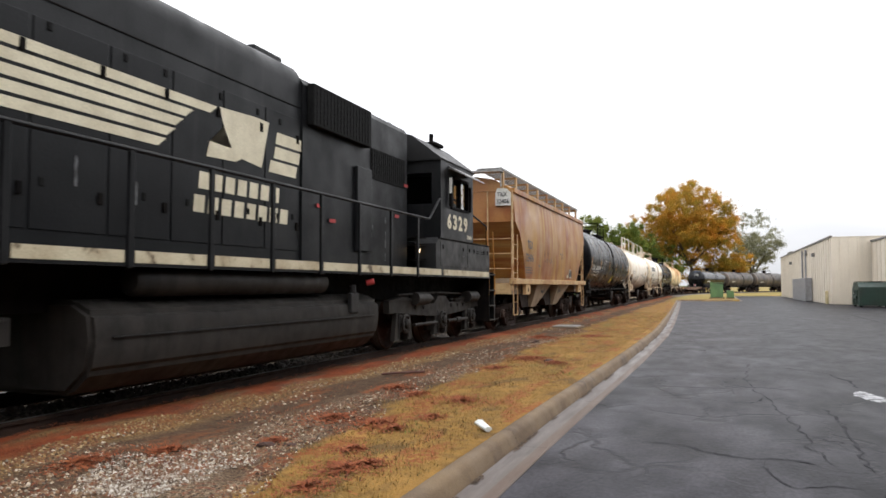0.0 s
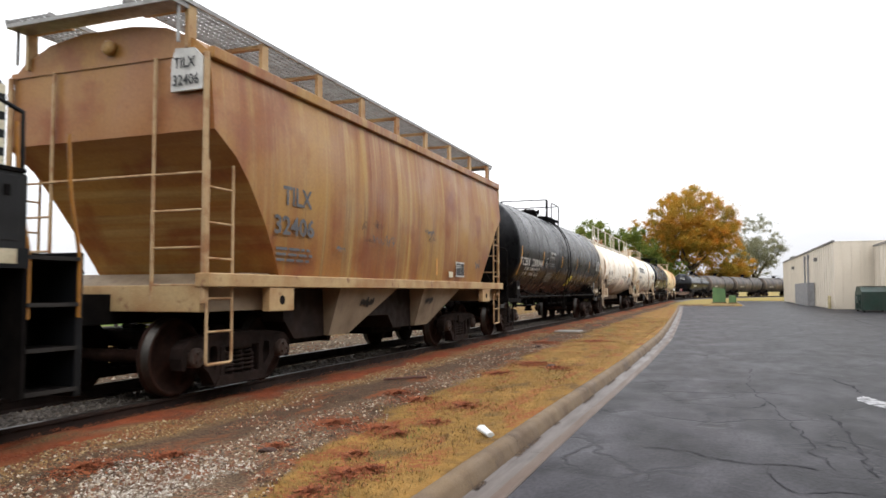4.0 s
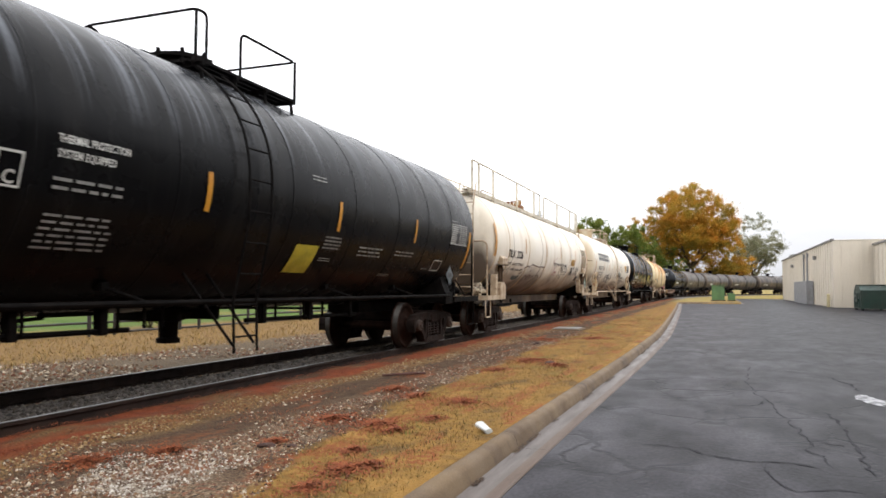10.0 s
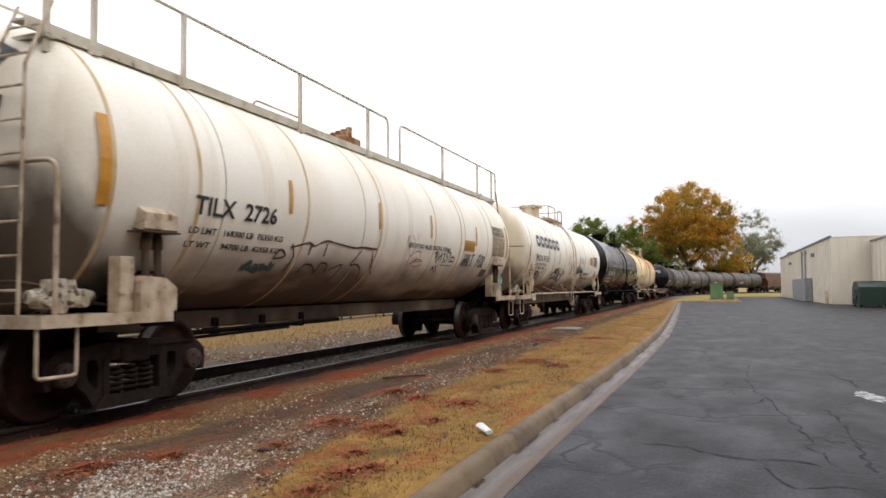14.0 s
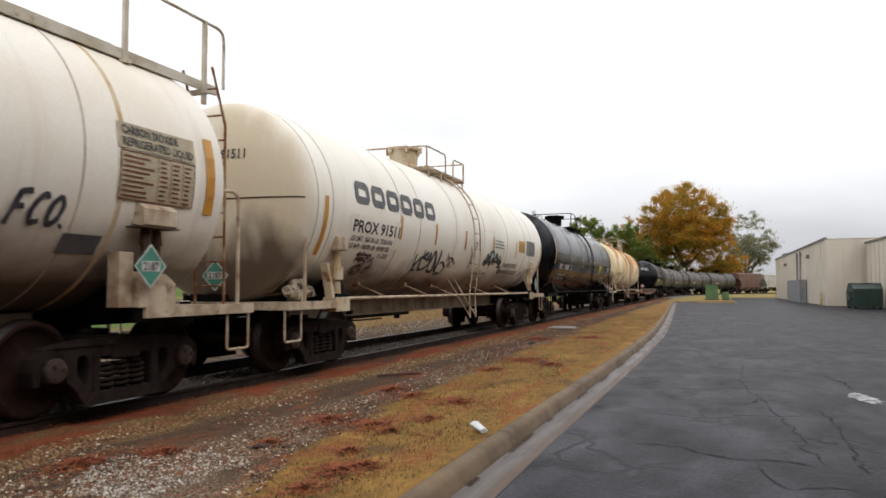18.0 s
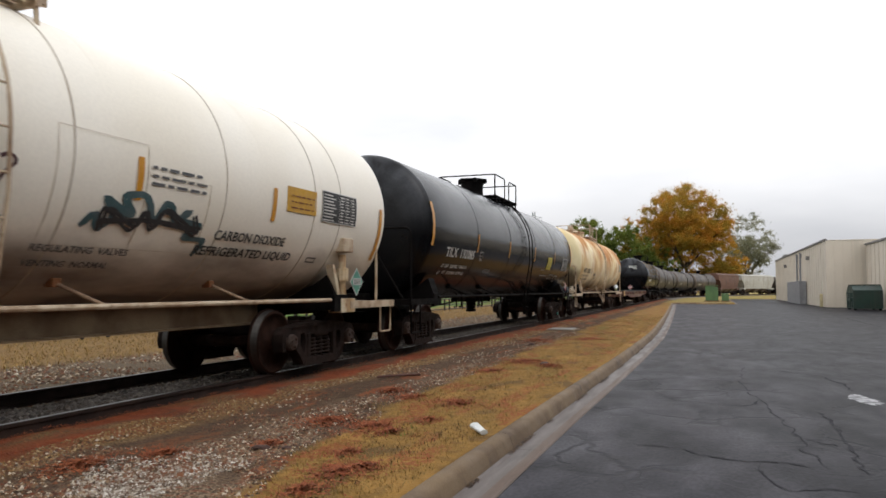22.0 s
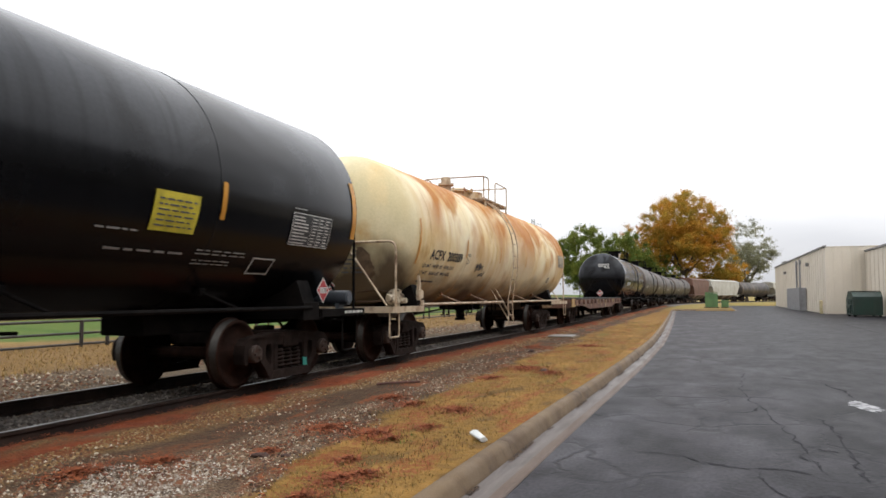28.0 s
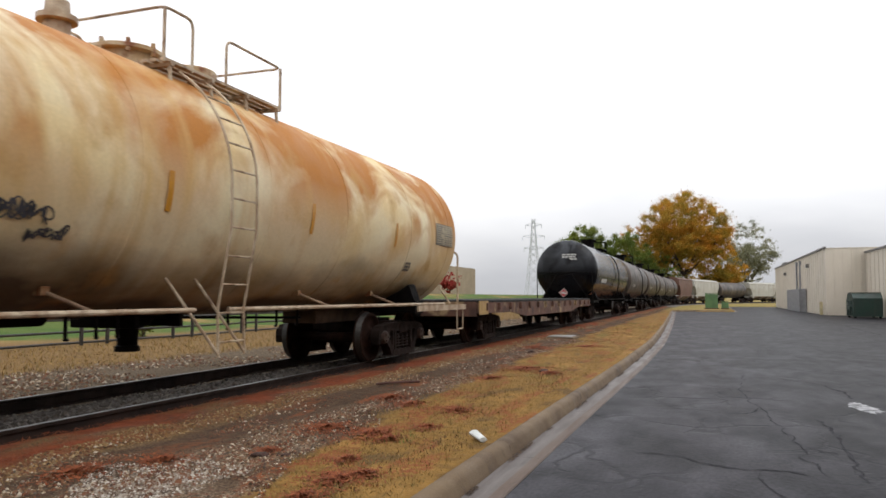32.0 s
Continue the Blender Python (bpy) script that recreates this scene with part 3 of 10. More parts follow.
    lawn = mix(ramp(nz(0.22, 4.0), 0.55, 0.66), lawn, (0.24, 0.15, 0.05))
    pale = mix(ramp(fine, 0.38, 0.64), (0.045, 0.030, 0.018), (0.165, 0.118, 0.070))
    fall = mth("EXPONENT", mth("MULTIPLY", mth("MAXIMUM", mth("SUBTRACT", sep.outputs[1], 4.5), 0.0), -1 / 2.6))
    shift = mth("ADD", mth("MULTIPLY", mth("SUBTRACT", 1.0, fall), 0.9), mth("MULTIPLY", mth("MAXIMUM", mth("SUBTRACT", mth("MINIMUM", sep.outputs[1], 40.0), 12.0), 0.0), 0.018))
    edge = mth("ADD", mth("ADD", x, 0.2), shift)
    col = mix(ramp(edge, -2.85, -2.65), gravel, grass)
    col = mix(mth("MULTIPLY", ramp(xs, -5.08, -5.38), ramp(nz(1.4, 7.0, (1.5, 0.5, 1)), 0.30, 0.50)), col, needles)
    col = mix(mth("MULTIPLY", mth("MULTIPLY", ramp(nz(0.85, 7.0, (1.7, 0.55, 1)), 0.55, 0.64), ramp(edge, -2.5, -2.9)), 0.85), col, dirt)
    red = mth("MULTIPLY", mth("MULTIPLY", ramp(nz(1.1, 6.0, (2.4, 0.7, 1)), 0.545, 0.61), ramp(edge, -4.6, -3.2)), ramp(nz(14.0, 4.0), 0.36, 0.56))
    col = mix(red, col, (0.21, 0.065, 0.022))
    col = mix(ramp(sep.outputs[0], -6.02, -6.06), col, bed)
    col = mix(ramp(sep.outputs[0], -7.62, -7.66), col, pale)
    col = mix(ramp(x, -11.2, -12.2), col, brown)
    col = mix(ramp(x, -18.4, -20.0), col, lawn)
    far = ramp(sep.outputs[1], 70.0, 90.0)
    col = mix(mth("MULTIPLY", far, ramp(sep.outputs[0], -5.0, -4.0)), col, mix(ramp(nz(0.8), 0.4, 0.6), (0.26, 0.18, 0.06), (0.20, 0.17, 0.05)))
    nt.links.new(col, bsdf.inputs["Base Color"])
    bmp = nt.nodes.new("ShaderNodeBump")
    bmp.inputs["Strength"].default_value, bmp.inputs["Distance"].default_value = 0.8, 0.03
    nt.links.new(mth("ADD", fine, mid), bmp.inputs["Height"])
    nt.links.new(bmp.outputs[0], bsdf.inputs["Normal"])
    return m


def asphalt_material():
    """Old wet asphalt: patches, fine grit, a web of cracks, damp gloss."""
    m = material("wet_cracked_asphalt", (0.070, 0.067, 0.076), (0.037, 0.036, 0.0415), rough=0.42, speck=0.4, spec=0.5, ior=1.09, squash=(1.0, 0.42, 1.0), scale=1.5, mix=(0.40, 0.60), grain=30, bump=0.35,
                 world_space=True, spots=(0.100, 0.098, 0.108), spot_mix=(0.54, 0.74), spot_scale=0.8, rough_var=0.03)
    nt = m.node_tree
    bsdf = nt.nodes["Principled BSDF"]
    geo = nt.nodes.new("ShaderNodeNewGeometry")
    warp = nt.nodes.new("ShaderNodeTexNoise")
    warp.inputs["Scale"].default_value, warp.inputs["Detail"].default_value = 1.4, 5.0
    nt.links.new(geo.outputs["Position"], warp.inputs["Vector"])
    add = nt.nodes.new("ShaderNodeVectorMath")
    add.operation = "MULTIPLY_ADD"
    add.inputs[1].default_value = (0.9, 0.9, 0.0)
    nt.links.new(warp.outputs["Color"], add.inputs[0])
    nt.links.new(geo.outputs["Position"], add.inputs[2])
    flat = nt.nodes.new("ShaderNodeMapping")
    flat.inputs["Scale"].default_value = (1.0, 0.55, 0.0)
    nt.links.new(add.outputs[0], flat.inputs["Vector"])
    vor = nt.nodes.new("ShaderNodeTexVoronoi")
    vor.feature = "DISTANCE_TO_EDGE"
    vor.inputs["Scale"].default_value = 1.25
    nt.links.new(flat.outputs[0], vor.inputs["Vector"])
    rng = nt.nodes.new("ShaderNodeMapRange")
    rng.inputs["From Min"].default_value, rng.inputs["From Max"].default_value = 0.0, 0.05
    nt.links.new(vor.outputs["Distance"], rng.inputs["Value"])
    fade = nt.nodes.new("ShaderNodeTexNoise")
    fade.inputs["Scale"].default_value, fade.inputs["Detail"].default_value = 0.45, 2.0
    nt.links.new(geo.outputs["Position"], fade.inputs["Vector"])
    keep = nt.nodes.new("ShaderNodeMapRange")
    keep.inputs["From Min"].default_value, keep.inputs["From Max"].default_value = 0.40, 0.52
    nt.links.new(fade.outputs[0], keep.inputs["Value"])
    mx = nt.nodes.new("ShaderNodeMath")
    mx.operation = "MAXIMUM"
    nt.links.new(rng.outputs[0], mx.inputs[0])
    nt.links.new(keep.outputs[0], mx.inputs[1])
    sep = nt.nodes.new("ShaderNodeSeparateXYZ")
    nt.links.new(add.outputs[0], sep.inputs[0])
    # tones the asphalt darker towards +x
    worn = nt.nodes.new("ShaderNodeMapRange")
    worn.inputs["From Min"].default_value, worn.inputs["From Max"].default_value = 0.2, 2.6
    worn.inputs["To Min"].default_value, worn.inputs["To Max"].default_value = 1.0, 0.62
    nt.links.new(sep.outputs[0], worn.inputs["Value"])
    tone = nt.nodes.new("ShaderNodeMixRGB")
    tone.blend_type = "MULTIPLY"
    tone.inputs[0].default_value = 1.0
    nt.links.new(bsdf.inputs["Base Color"].links[0].from_socket, tone.inputs[1])
    nt.links.new(worn.outputs[0], tone.inputs[2])
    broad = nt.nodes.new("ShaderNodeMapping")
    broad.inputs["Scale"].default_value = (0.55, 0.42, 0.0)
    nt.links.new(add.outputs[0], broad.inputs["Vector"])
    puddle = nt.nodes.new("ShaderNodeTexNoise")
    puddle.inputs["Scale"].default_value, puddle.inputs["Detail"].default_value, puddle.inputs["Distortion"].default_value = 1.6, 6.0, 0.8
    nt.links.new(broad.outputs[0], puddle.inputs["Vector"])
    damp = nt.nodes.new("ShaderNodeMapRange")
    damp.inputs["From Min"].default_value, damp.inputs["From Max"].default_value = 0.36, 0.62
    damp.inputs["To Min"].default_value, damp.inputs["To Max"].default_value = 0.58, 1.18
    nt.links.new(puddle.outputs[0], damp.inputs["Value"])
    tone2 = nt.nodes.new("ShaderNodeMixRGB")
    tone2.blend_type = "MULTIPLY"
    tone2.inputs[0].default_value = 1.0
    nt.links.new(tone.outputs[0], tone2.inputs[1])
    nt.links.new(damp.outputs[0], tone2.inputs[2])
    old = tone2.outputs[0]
    crack = nt.nodes.new("ShaderNodeMixRGB")
    crack.inputs[1].default_value = (0.026, 0.0255, 0.029, 1)
    nt.links.new(mx.outputs[0], crack.inputs[0])
    nt.links.new(old, crack.inputs[2])
    nt.links.new(crack.outputs[0], bsdf.inputs["Base Color"])
    b2 = nt.nodes.new("ShaderNodeBump")
    b2.inputs["Strength"].default_value, b2.inputs["Distance"].default_value = 0.6, 0.012
    nt.links.new(mx.outputs[0], b2.inputs["Height"])
    nt.links.new(bsdf.inputs["Normal"].links[0].from_socket, b2.inputs["Normal"])
    nt.links.new(b2.outputs[0], bsdf.inputs["Normal"])
    return m


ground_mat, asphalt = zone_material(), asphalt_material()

gx = [-1500, -400, -150, -80, -60, -50] + steps_between(-45, -12, 24) + steps_between(-11.6, -3.7, 40) + [-3.4, -3.0, -2.6, -2.3, -2.12, -1.96, -1.90, -1.0, 2.35, 2.5, 8, 20, 40, 100, 400, 1500]
gy = [-1500, -300, -100, -40] + steps_between(-20, 2, 11) + steps_between(2.2, 30, 139) + steps_between(31, 79, 48) + [79.9, 80.3] + steps_between(81, 110, 29) \
    + [115, 121, 122.2, 130, 140, 160, 180, 220, 300, 500, 1500]


def full_ground(x, y):
    if x > kerb_x(y) - 0.11 and y < 80.1 and x < 60:
        return -0.3
    if 2.45 < x < 60 and y < 121.5:
        return -0.3
    return ground_height(x, y)


def along_kerb(x, y):
    """Bends the lines of the ground sheet that lie near the kerb with it."""
    near = max(0.0, min(1.0, (x + 5.0) / 2.0, (1.5 - x) / 2.0)) if y > 0 else 0.0
    return x + near * (kerb_x(min(y, 79.0)) + 1.82)


sheet("ground", gx, gy, full_ground, ground_mat, "dry grass verge, gravel and red needles along a railway", "ground", bend=along_kerb)

# the car park
ax = [-5.0, -3.5, -2.6] + steps_between(-2.0, 10.5, 25) + [14, 20, 40, 60]
ay = steps_between(-40, 2, 10) + steps_between(2.5, 40, 75) + steps_between(41, 122, 40)


def lot_height(x, y):
    return 0.004 * noise.noise((x * 0.5, y * 0.3, 7))


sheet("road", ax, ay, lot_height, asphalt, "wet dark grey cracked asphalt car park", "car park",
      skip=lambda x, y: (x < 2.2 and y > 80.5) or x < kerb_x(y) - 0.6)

# kerb and gutter, cast in lengths
KERB_SEC = [(-0.18, -0.25), (-0.18, 0.135), (-0.165, 0.152), (-0.11, 0.156), (-0.065, 0.145), (-0.035, 0.105), (-0.012, 0.04), (0.0, 0.018), (0.0, -0.25)]
GUTTER_SEC = [(0.0, -0.25), (0.0, 0.014), (0.03, 0.008), (0.19, 0.010), (0.285, 0.013), (0.30, 0.004), (0.30, -0.25)]


def sweep(name, section, line, mat, parent, label="", stained=()):
    """Draws a section along a line of (x, y); the section's first number points to the line's right.
    stained: the sides of the section that take the second material."""
    bm = B()
    rings = []
    for i, p in enumerate(line):
        a, b = Vector(line[max(i - 1, 0)]), Vector(line[min(i + 1, len(line) - 1)])
        d = (b - a).normalized()
        n = Vector((d.y, -d.x))
        rings.append([bm.verts.new((p[0] + n.x * s, p[1] + n.y * s, z)) for s, z in section])
    k = len(section)
    for a, b in zip(rings, rings[1:]):
        for i in range(k):
            bm.faces.new((a[i], a[(i + 1) % k], b[(i + 1) % k], b[i])).material_index = 1 if i in stained else 0
    bm.faces.new(rings[0])
    bm.faces.new(rings[-1])
    bmesh.ops.recalc_face_normals(bm, faces=bm.faces[:])
    return part(name, bm, mat, parent, label)


kerb_line = [(kerb_x(y), y) for y in steps_between(-20, 76, 64)]
cx0, cy0 = kerb_line[-1][0] + 2.2, 78.0
kerb_line += [(cx0 - 2.2 * math.cos(w), cy0 + 2.2 * math.sin(w)) for w in steps_between(0.15, math.pi / 2, 5)]
kerb_line += [(x, 80.2) for x in steps_between(cx0 + 0.8, 1.6, 3)]
kerb_line += [(1.6 + 0.8 * math.sin(w), 81.0 - 0.8 * math.cos(w)) for w in steps_between(0.3, math.pi / 2, 4)]
kerb_line += [(2.4, y) for y in steps_between(82.5, 121, 26)]
kerb = thing("kerb", "worn tan concrete kerb with a stained gutter along the car park", "kerb", kind="structure")
for i in range(0, len(kerb_line) - 2, 2):
    seg = kerb_line[i:i + 3]
    a, b = Vector(seg[0]), Vector(seg[1])
    e = Vector(seg[-2]) - Vector(seg[-1])
    seg = [tuple(a + (b - a).normalized() * 0.002), *seg[1:-1], tuple(Vector(seg[-1]) + e.normalized() * 0.002)]
    smooth(sweep("kerb_section", KERB_SEC, seg, concrete, kerb), 65)
    sweep("gutter_section", GUTTER_SEC, seg, [gutter_mat, gutter_stain], kerb, "wet rust-stained gutter", (3, 4))


def rail_section():
    return [(-0.07, -0.172), (0.07, -0.172), (0.07, -0.155), (0.012, -0.135), (0.012, -0.045), (0.036, -0.035), (0.036, -0.006),
            (0.028, 0.0), (-0.028, 0.0), (-0.036, -0.006), (-0.036, -0.035), (-0.012, -0.045), (-0.012, -0.135), (-0.07, -0.155)]


def rail(side, high):
    bm = B()
    stations = [-60 + 3 * i for i in range(55)] + [CURVE_AT + 2.5 * i for i in range(1, 80)]
    rings = []
    sec = rail_section()
    for s in stations:
        rings.append([])
        for x, z in sec:
            p, _ = on_line(s, side + x)
            rings[-1].append(bm.verts.new((p.x, p.y, RAIL_Z + high + z)))
    n = len(sec)
    for a, b in zip(rings, rings[1:]):
        for k in range(n):
            f = bm.faces.new((a[k], b[k], b[(k + 1) % n], a[(k + 1) % n]))
            f.material_index = 1 if k == 7 else 0
    bmesh.ops.recalc_face_normals(bm, faces=bm.faces[:])
    return tagged(part("rail", bm, [rail_steel, rail_head]), "rusty steel rail with a shiny worn head", "rail", "rails of the track", "structure")


rail(0.753, 0.0)
rail(-0.753, 0.035)

# the raised bed under the curve, beyond the straight
bm = B()
line = [on_line(s) for s in steps_between(100, 300, 60)]
prev = None
for s in steps_between(100, 300, 60):
    row = []
    for side, z in ((-3.2, 0.12), (-1.5, 0.20), (1.5, 0.20), (3.2, 0.12)):
        p, _ = on_line(s, side)
        row.append(bm.verts.new((p.x, p.y, z)))
    if prev:
        for k in range(3):
            bm.faces.new((prev[k], prev[k + 1], row[k + 1], row[k]))
    prev = row
ballast_far = material("grey_ballast", (0.16, 0.14, 0.12), (0.09, 0.08, 0.07), rough=0.95, scale=6, grain=30, bump=0.8, world_space=True)
tagged(part("ballast", bm, ballast_far), "grey crushed stone ballast under the curving track", "ballast", kind="structure")

# ---------------------------------------------------------------- loose stones, grass, needles, litter
def island_material(name, colours, rough=0.85):
    m = bpy.data.materials.new(name)
    m.use_nodes = True
    nt = m.node_tree
    bsdf = nt.nodes["Principled BSDF"]
    bsdf.inputs["Roughness"].default_value = rough
    bsdf.inputs["Specular IOR Level"].default_value = 0.3
    geo = nt.nodes.new("ShaderNodeNewGeometry")
    rp = nt.nodes.new("ShaderNodeValToRGB")
    while len(rp.color_ramp.elements) < len(colours):
        rp.color_ramp.elements.new(0.5)
    for i, c in enumerate(colours):
        rp.color_ramp.elements[i].position, rp.color_ramp.elements[i].color = i / (len(colours) - 1), (*c, 1)
    nt.links.new(geo.outputs["Random Per Island"], rp.inputs[0])
    nt.links.new(rp.outputs[0], bsdf.inputs["Base Color"])
    return m


def soft_noise(x, y, k, seed):
    return np.array([noise.noise((a * k, b * k, seed)) for a, b in zip(x, y)])


def grass_edge(y):
    """Where the dry grass ends and the gravel begins."""
    return -2.95 - 0.9 * (1 - np.exp(-np.maximum(y - 4.5, 0) / 2.6)) - 0.018 * np.maximum(y - 12.0, 0)


def flat_height(x, y):
    return np.array([ground_height(a, b) for a, b in zip(x, y)])


def scatter_stones(name, n, box, size, mat, label, seed, keep):
    """Small angular stones half sunk in the ground, thicker near the camera."""
    rng = np.random.default_rng(seed)
    y = box[2] + (box[3] - box[2]) * rng.random(n) ** 2.4
    x = box[0] + (box[1] - box[0]) * rng.random(n)
    ok = keep(x, y)
    x, y = x[ok], y[ok]
    n = len(x)
    z = flat_height(x, y)
    s = size[0] + (size[1] - size[0]) * rng.random(n) ** 2.5
    base = np.array([(1, 0, 0), (0, 1, 0), (-1, 0, 0), (0, -1, 0), (0, 0, 0.75), (0.1, 0.1, -0.5)], float)
    v = base[None] * (0.65 + 0.7 * rng.random((n, 6, 1))) * s[:, None, None]
    a = rng.random(n) * 6.283
    c, d = np.cos(a)[:, None], np.sin(a)[:, None]
    vx, vy = v[:, :, 0] * c - v[:, :, 1] * d, v[:, :, 0] * d + v[:, :, 1] * c
    P = np.stack([vx + x[:, None], vy + y[:, None], v[:, :, 2] + (z + s * 0.12)[:, None]], 2).reshape(-1, 3)
    tri = np.array([(0, 1, 4), (1, 2, 4), (2, 3, 4), (3, 0, 4), (1, 0, 5), (2, 1, 5), (3, 2, 5), (0, 3, 5)])
    Fc = (tri[None] + (np.arange(n) * 6)[:, None, None]).reshape(-1, 3)
    me = bpy.data.meshes.new(name)
    me.from_pydata(P.tolist(), [], Fc.tolist())
    tagged(part_of(name, me, mat), label, "gravel", kind="stuff")


def scatter_blades(name, n, box, length, width, mat, label, category, seed, keep, lean=0.7):
    """Thin blades that stand or lie on the ground."""
    rng = np.random.default_rng(seed)
    y = box[2] + (box[3] - box[2]) * rng.random(n) ** 2.2
    x = box[0] + (box[1] - box[0]) * rng.random(n)
    ok = keep(x, y)
    x, y = x[ok], y[ok]
    n = len(x)
    z = flat_height(x, y)
    a = rng.random(n) * 6.283
    L = length[0] + (length[1] - length[0]) * rng.random(n)
    up = (1 - lean * rng.random(n)) * (1.0 if lean < 0.95 else 0.35)
    dx, dy = np.cos(a), np.sin(a)
    w = width * (0.6 + 0.8 * rng.random(n))
    p0 = np.stack([x - dy * w, y + dx * w, z - 0.004], 1)
    p1 = np.stack([x + dy * w, y - dx * w, z - 0.004], 1)
    h = np.sqrt(np.maximum(0.05, 1 - up ** 2))
    p2 = np.stack([x + dx * L * h, y + dy * L * h, z + L * np.maximum(up, 0.06)], 1)
    P = np.stack([p0, p1, p2], 1).reshape(-1, 3)
    me = bpy.data.meshes.new(name)
    me.from_pydata(P.tolist(), [], np.arange(n * 3).reshape(-1, 3).tolist())
    tagged(part_of(name, me, mat), label, category, kind="stuff")


stone_mat = island_material("mixed_gravel_stones", [(0.04, 0.024, 0.014), (0.13, 0.072, 0.036), (0.20, 0.128, 0.070), (0.15, 0.040, 0.016), (0.24, 0.165, 0.098), (0.52, 0.45, 0.35), (0.045, 0.028, 0.018),
                                                    (0.15, 0.05, 0.025), (0.075, 0.058, 0.045)])
tan_stone_mat = island_material("tan_gravel_stones", [(0.09, 0.045, 0.018), (0.21, 0.125, 0.05), (0.29, 0.185, 0.08), (0.17, 0.065, 0.026), (0.42, 0.32, 0.18), (0.11, 0.065, 0.032), (0.26, 0.14, 0.05), (0.06, 0.032, 0.016)])
pale_stone_mat = island_material("whitish_limestone_chips", [(0.11, 0.08, 0.055), (0.32, 0.275, 0.22), (0.60, 0.56, 0.50), (0.09, 0.055, 0.035), (0.42, 0.37, 0.30), (0.14, 0.09, 0.06)])
bed_mat = island_material("dark_ballast_stones", [(0.03, 0.025, 0.022), (0.075, 0.064, 0.055), (0.17, 0.148, 0.128), (0.045, 0.036, 0.03), (0.11, 0.085, 0.066)])
straw_mat = island_material("dry_straw_blades", [(0.27, 0.158, 0.042), (0.19, 0.108, 0.028), (0.36, 0.23, 0.08), (0.22, 0.13, 0.032), (0.115, 0.085, 0.025), (0.15, 0.12, 0.035)])
needle_mat = island_material("red_brown_needles", [(0.27, 0.066, 0.022), (0.165, 0.040, 0.016), (0.33, 0.105, 0.038), (0.10, 0.030, 0.015)])
green_mat = island_material("green_grass_blades", [(0.06, 0.12, 0.02), (0.10, 0.16, 0.03), (0.14, 0.17, 0.05)])

scatter_stones("gravel", 62000, (-5.2, -2.6, 3.0, 34), (0.005, 0.021), stone_mat, "mixed pale and reddish gravel beside the track", 1,
               lambda x, y: (x < grass_edge(y) + 0.4 * soft_noise(x, y, 0.8, 5)) & (soft_noise(x, y, 0.7, 9) + 0.35 * soft_noise(x * 1.3, y, 2.6, 12) > np.where((x > -5.1) & (x < -4.35), 0.12, -0.35)))
scatter_stones("tan_gravel", 42000, (-5.72, -4.85, 3.0, 34), (0.005, 0.019), tan_stone_mat, "tan and buff gravel between the red needles and the dark soil", 41,
               lambda x, y: (x > -5.34 + 0.3 * soft_noise(x, y, 1.6, 3)) & (x < -5.0 + 0.3 * soft_noise(x, y, 0.9, 44)) & (soft_noise(x, y, 0.9, 45) > -0.45))
scatter_stones("pale_gravel", 15000, (-4.65, -3.1, 3.6, 6.4), (0.004, 0.016), pale_stone_mat, "whitish limestone chips in a patch by the dry grass", 46,
               lambda x, y: (((x + 3.95) / 0.75) ** 2 + ((y - 4.55) / 0.75) ** 2 + 0.9 * soft_noise(x, y, 2.2, 47) < 0.8) & (x < grass_edge(y)))
scatter_stones("ballast_stones", 9000, (-7.48, -6.14, 3.0, 45), (0.015, 0.045), bed_mat, "dark crushed stone between the rails", 2,
               lambda x, y: x < 0)
scatter_blades("far_needles", 9000, (-13.5, -7.75, 5.0, 40), (0.03, 0.08), 0.006, straw_mat, "straw and dead stalks in the gravel behind the track", "straw", 14,
               lambda x, y: soft_noise(x, y, 0.5, 21) > 0.02, 0.95)
scatter_stones("far_gravel", 16000, (-12.2, -7.7, 6.0, 50), (0.012, 0.042), stone_mat, "pale gravel behind the track", 3,
               lambda x, y: (soft_noise(x, y, 0.5, 2) > -0.3) & (x > -11.6 + 0.8 * soft_noise(x, y, 0.7, 61)))
scatter_blades("dry_grass", 90000, (-6.4, -2.05, 3.0, 40), (0.02, 0.055), 0.0035, straw_mat, "short dry straw-coloured grass on the verge", "grass", 4,
               lambda x, y: (x > grass_edge(y) + 0.6 * soft_noise(x, y, 0.8, 5)) & (x < np.array([kerb_x(b) for b in y]) - 0.165), 0.85)
scatter_blades("needles", 78000, (-6.0, -2.1, 3.0, 34), (0.03, 0.07), 0.004, needle_mat, "red-brown fallen needles in patches", "needles", 6,
               lambda x, y: ((x < -5.22 + 0.40 * soft_noise(x, y * 0.6, 1.6, 3)) & (soft_noise(x, y, 1.2, 4) > -0.22)) | (soft_noise(x * 2.2, y * 0.7, 0.9, 7) > np.where(x < grass_edge(y), 0.10, 0.24)), 1.0)
dead_mat = island_material("dead_dark_blades", [(0.09, 0.05, 0.02), (0.14, 0.075, 0.026), (0.065, 0.038, 0.018), (0.11, 0.085, 0.026)])
scatter_blades("dead_grass", 42000, (-6.2, -2.05, 3.0, 42), (0.02, 0.055), 0.0045, dead_mat, "dark dead grass and bare soil in patches on the verge", "grass", 15,
               lambda x, y: (x > grass_edge(y) - 0.5) & (x < np.array([kerb_x(b) for b in y]) - 0.18) & (soft_noise(x * 1.5, y * 0.6, 0.9, 27) + 0.4 * soft_noise(x * 2, y, 2.6, 28) > 0.20), 0.9)
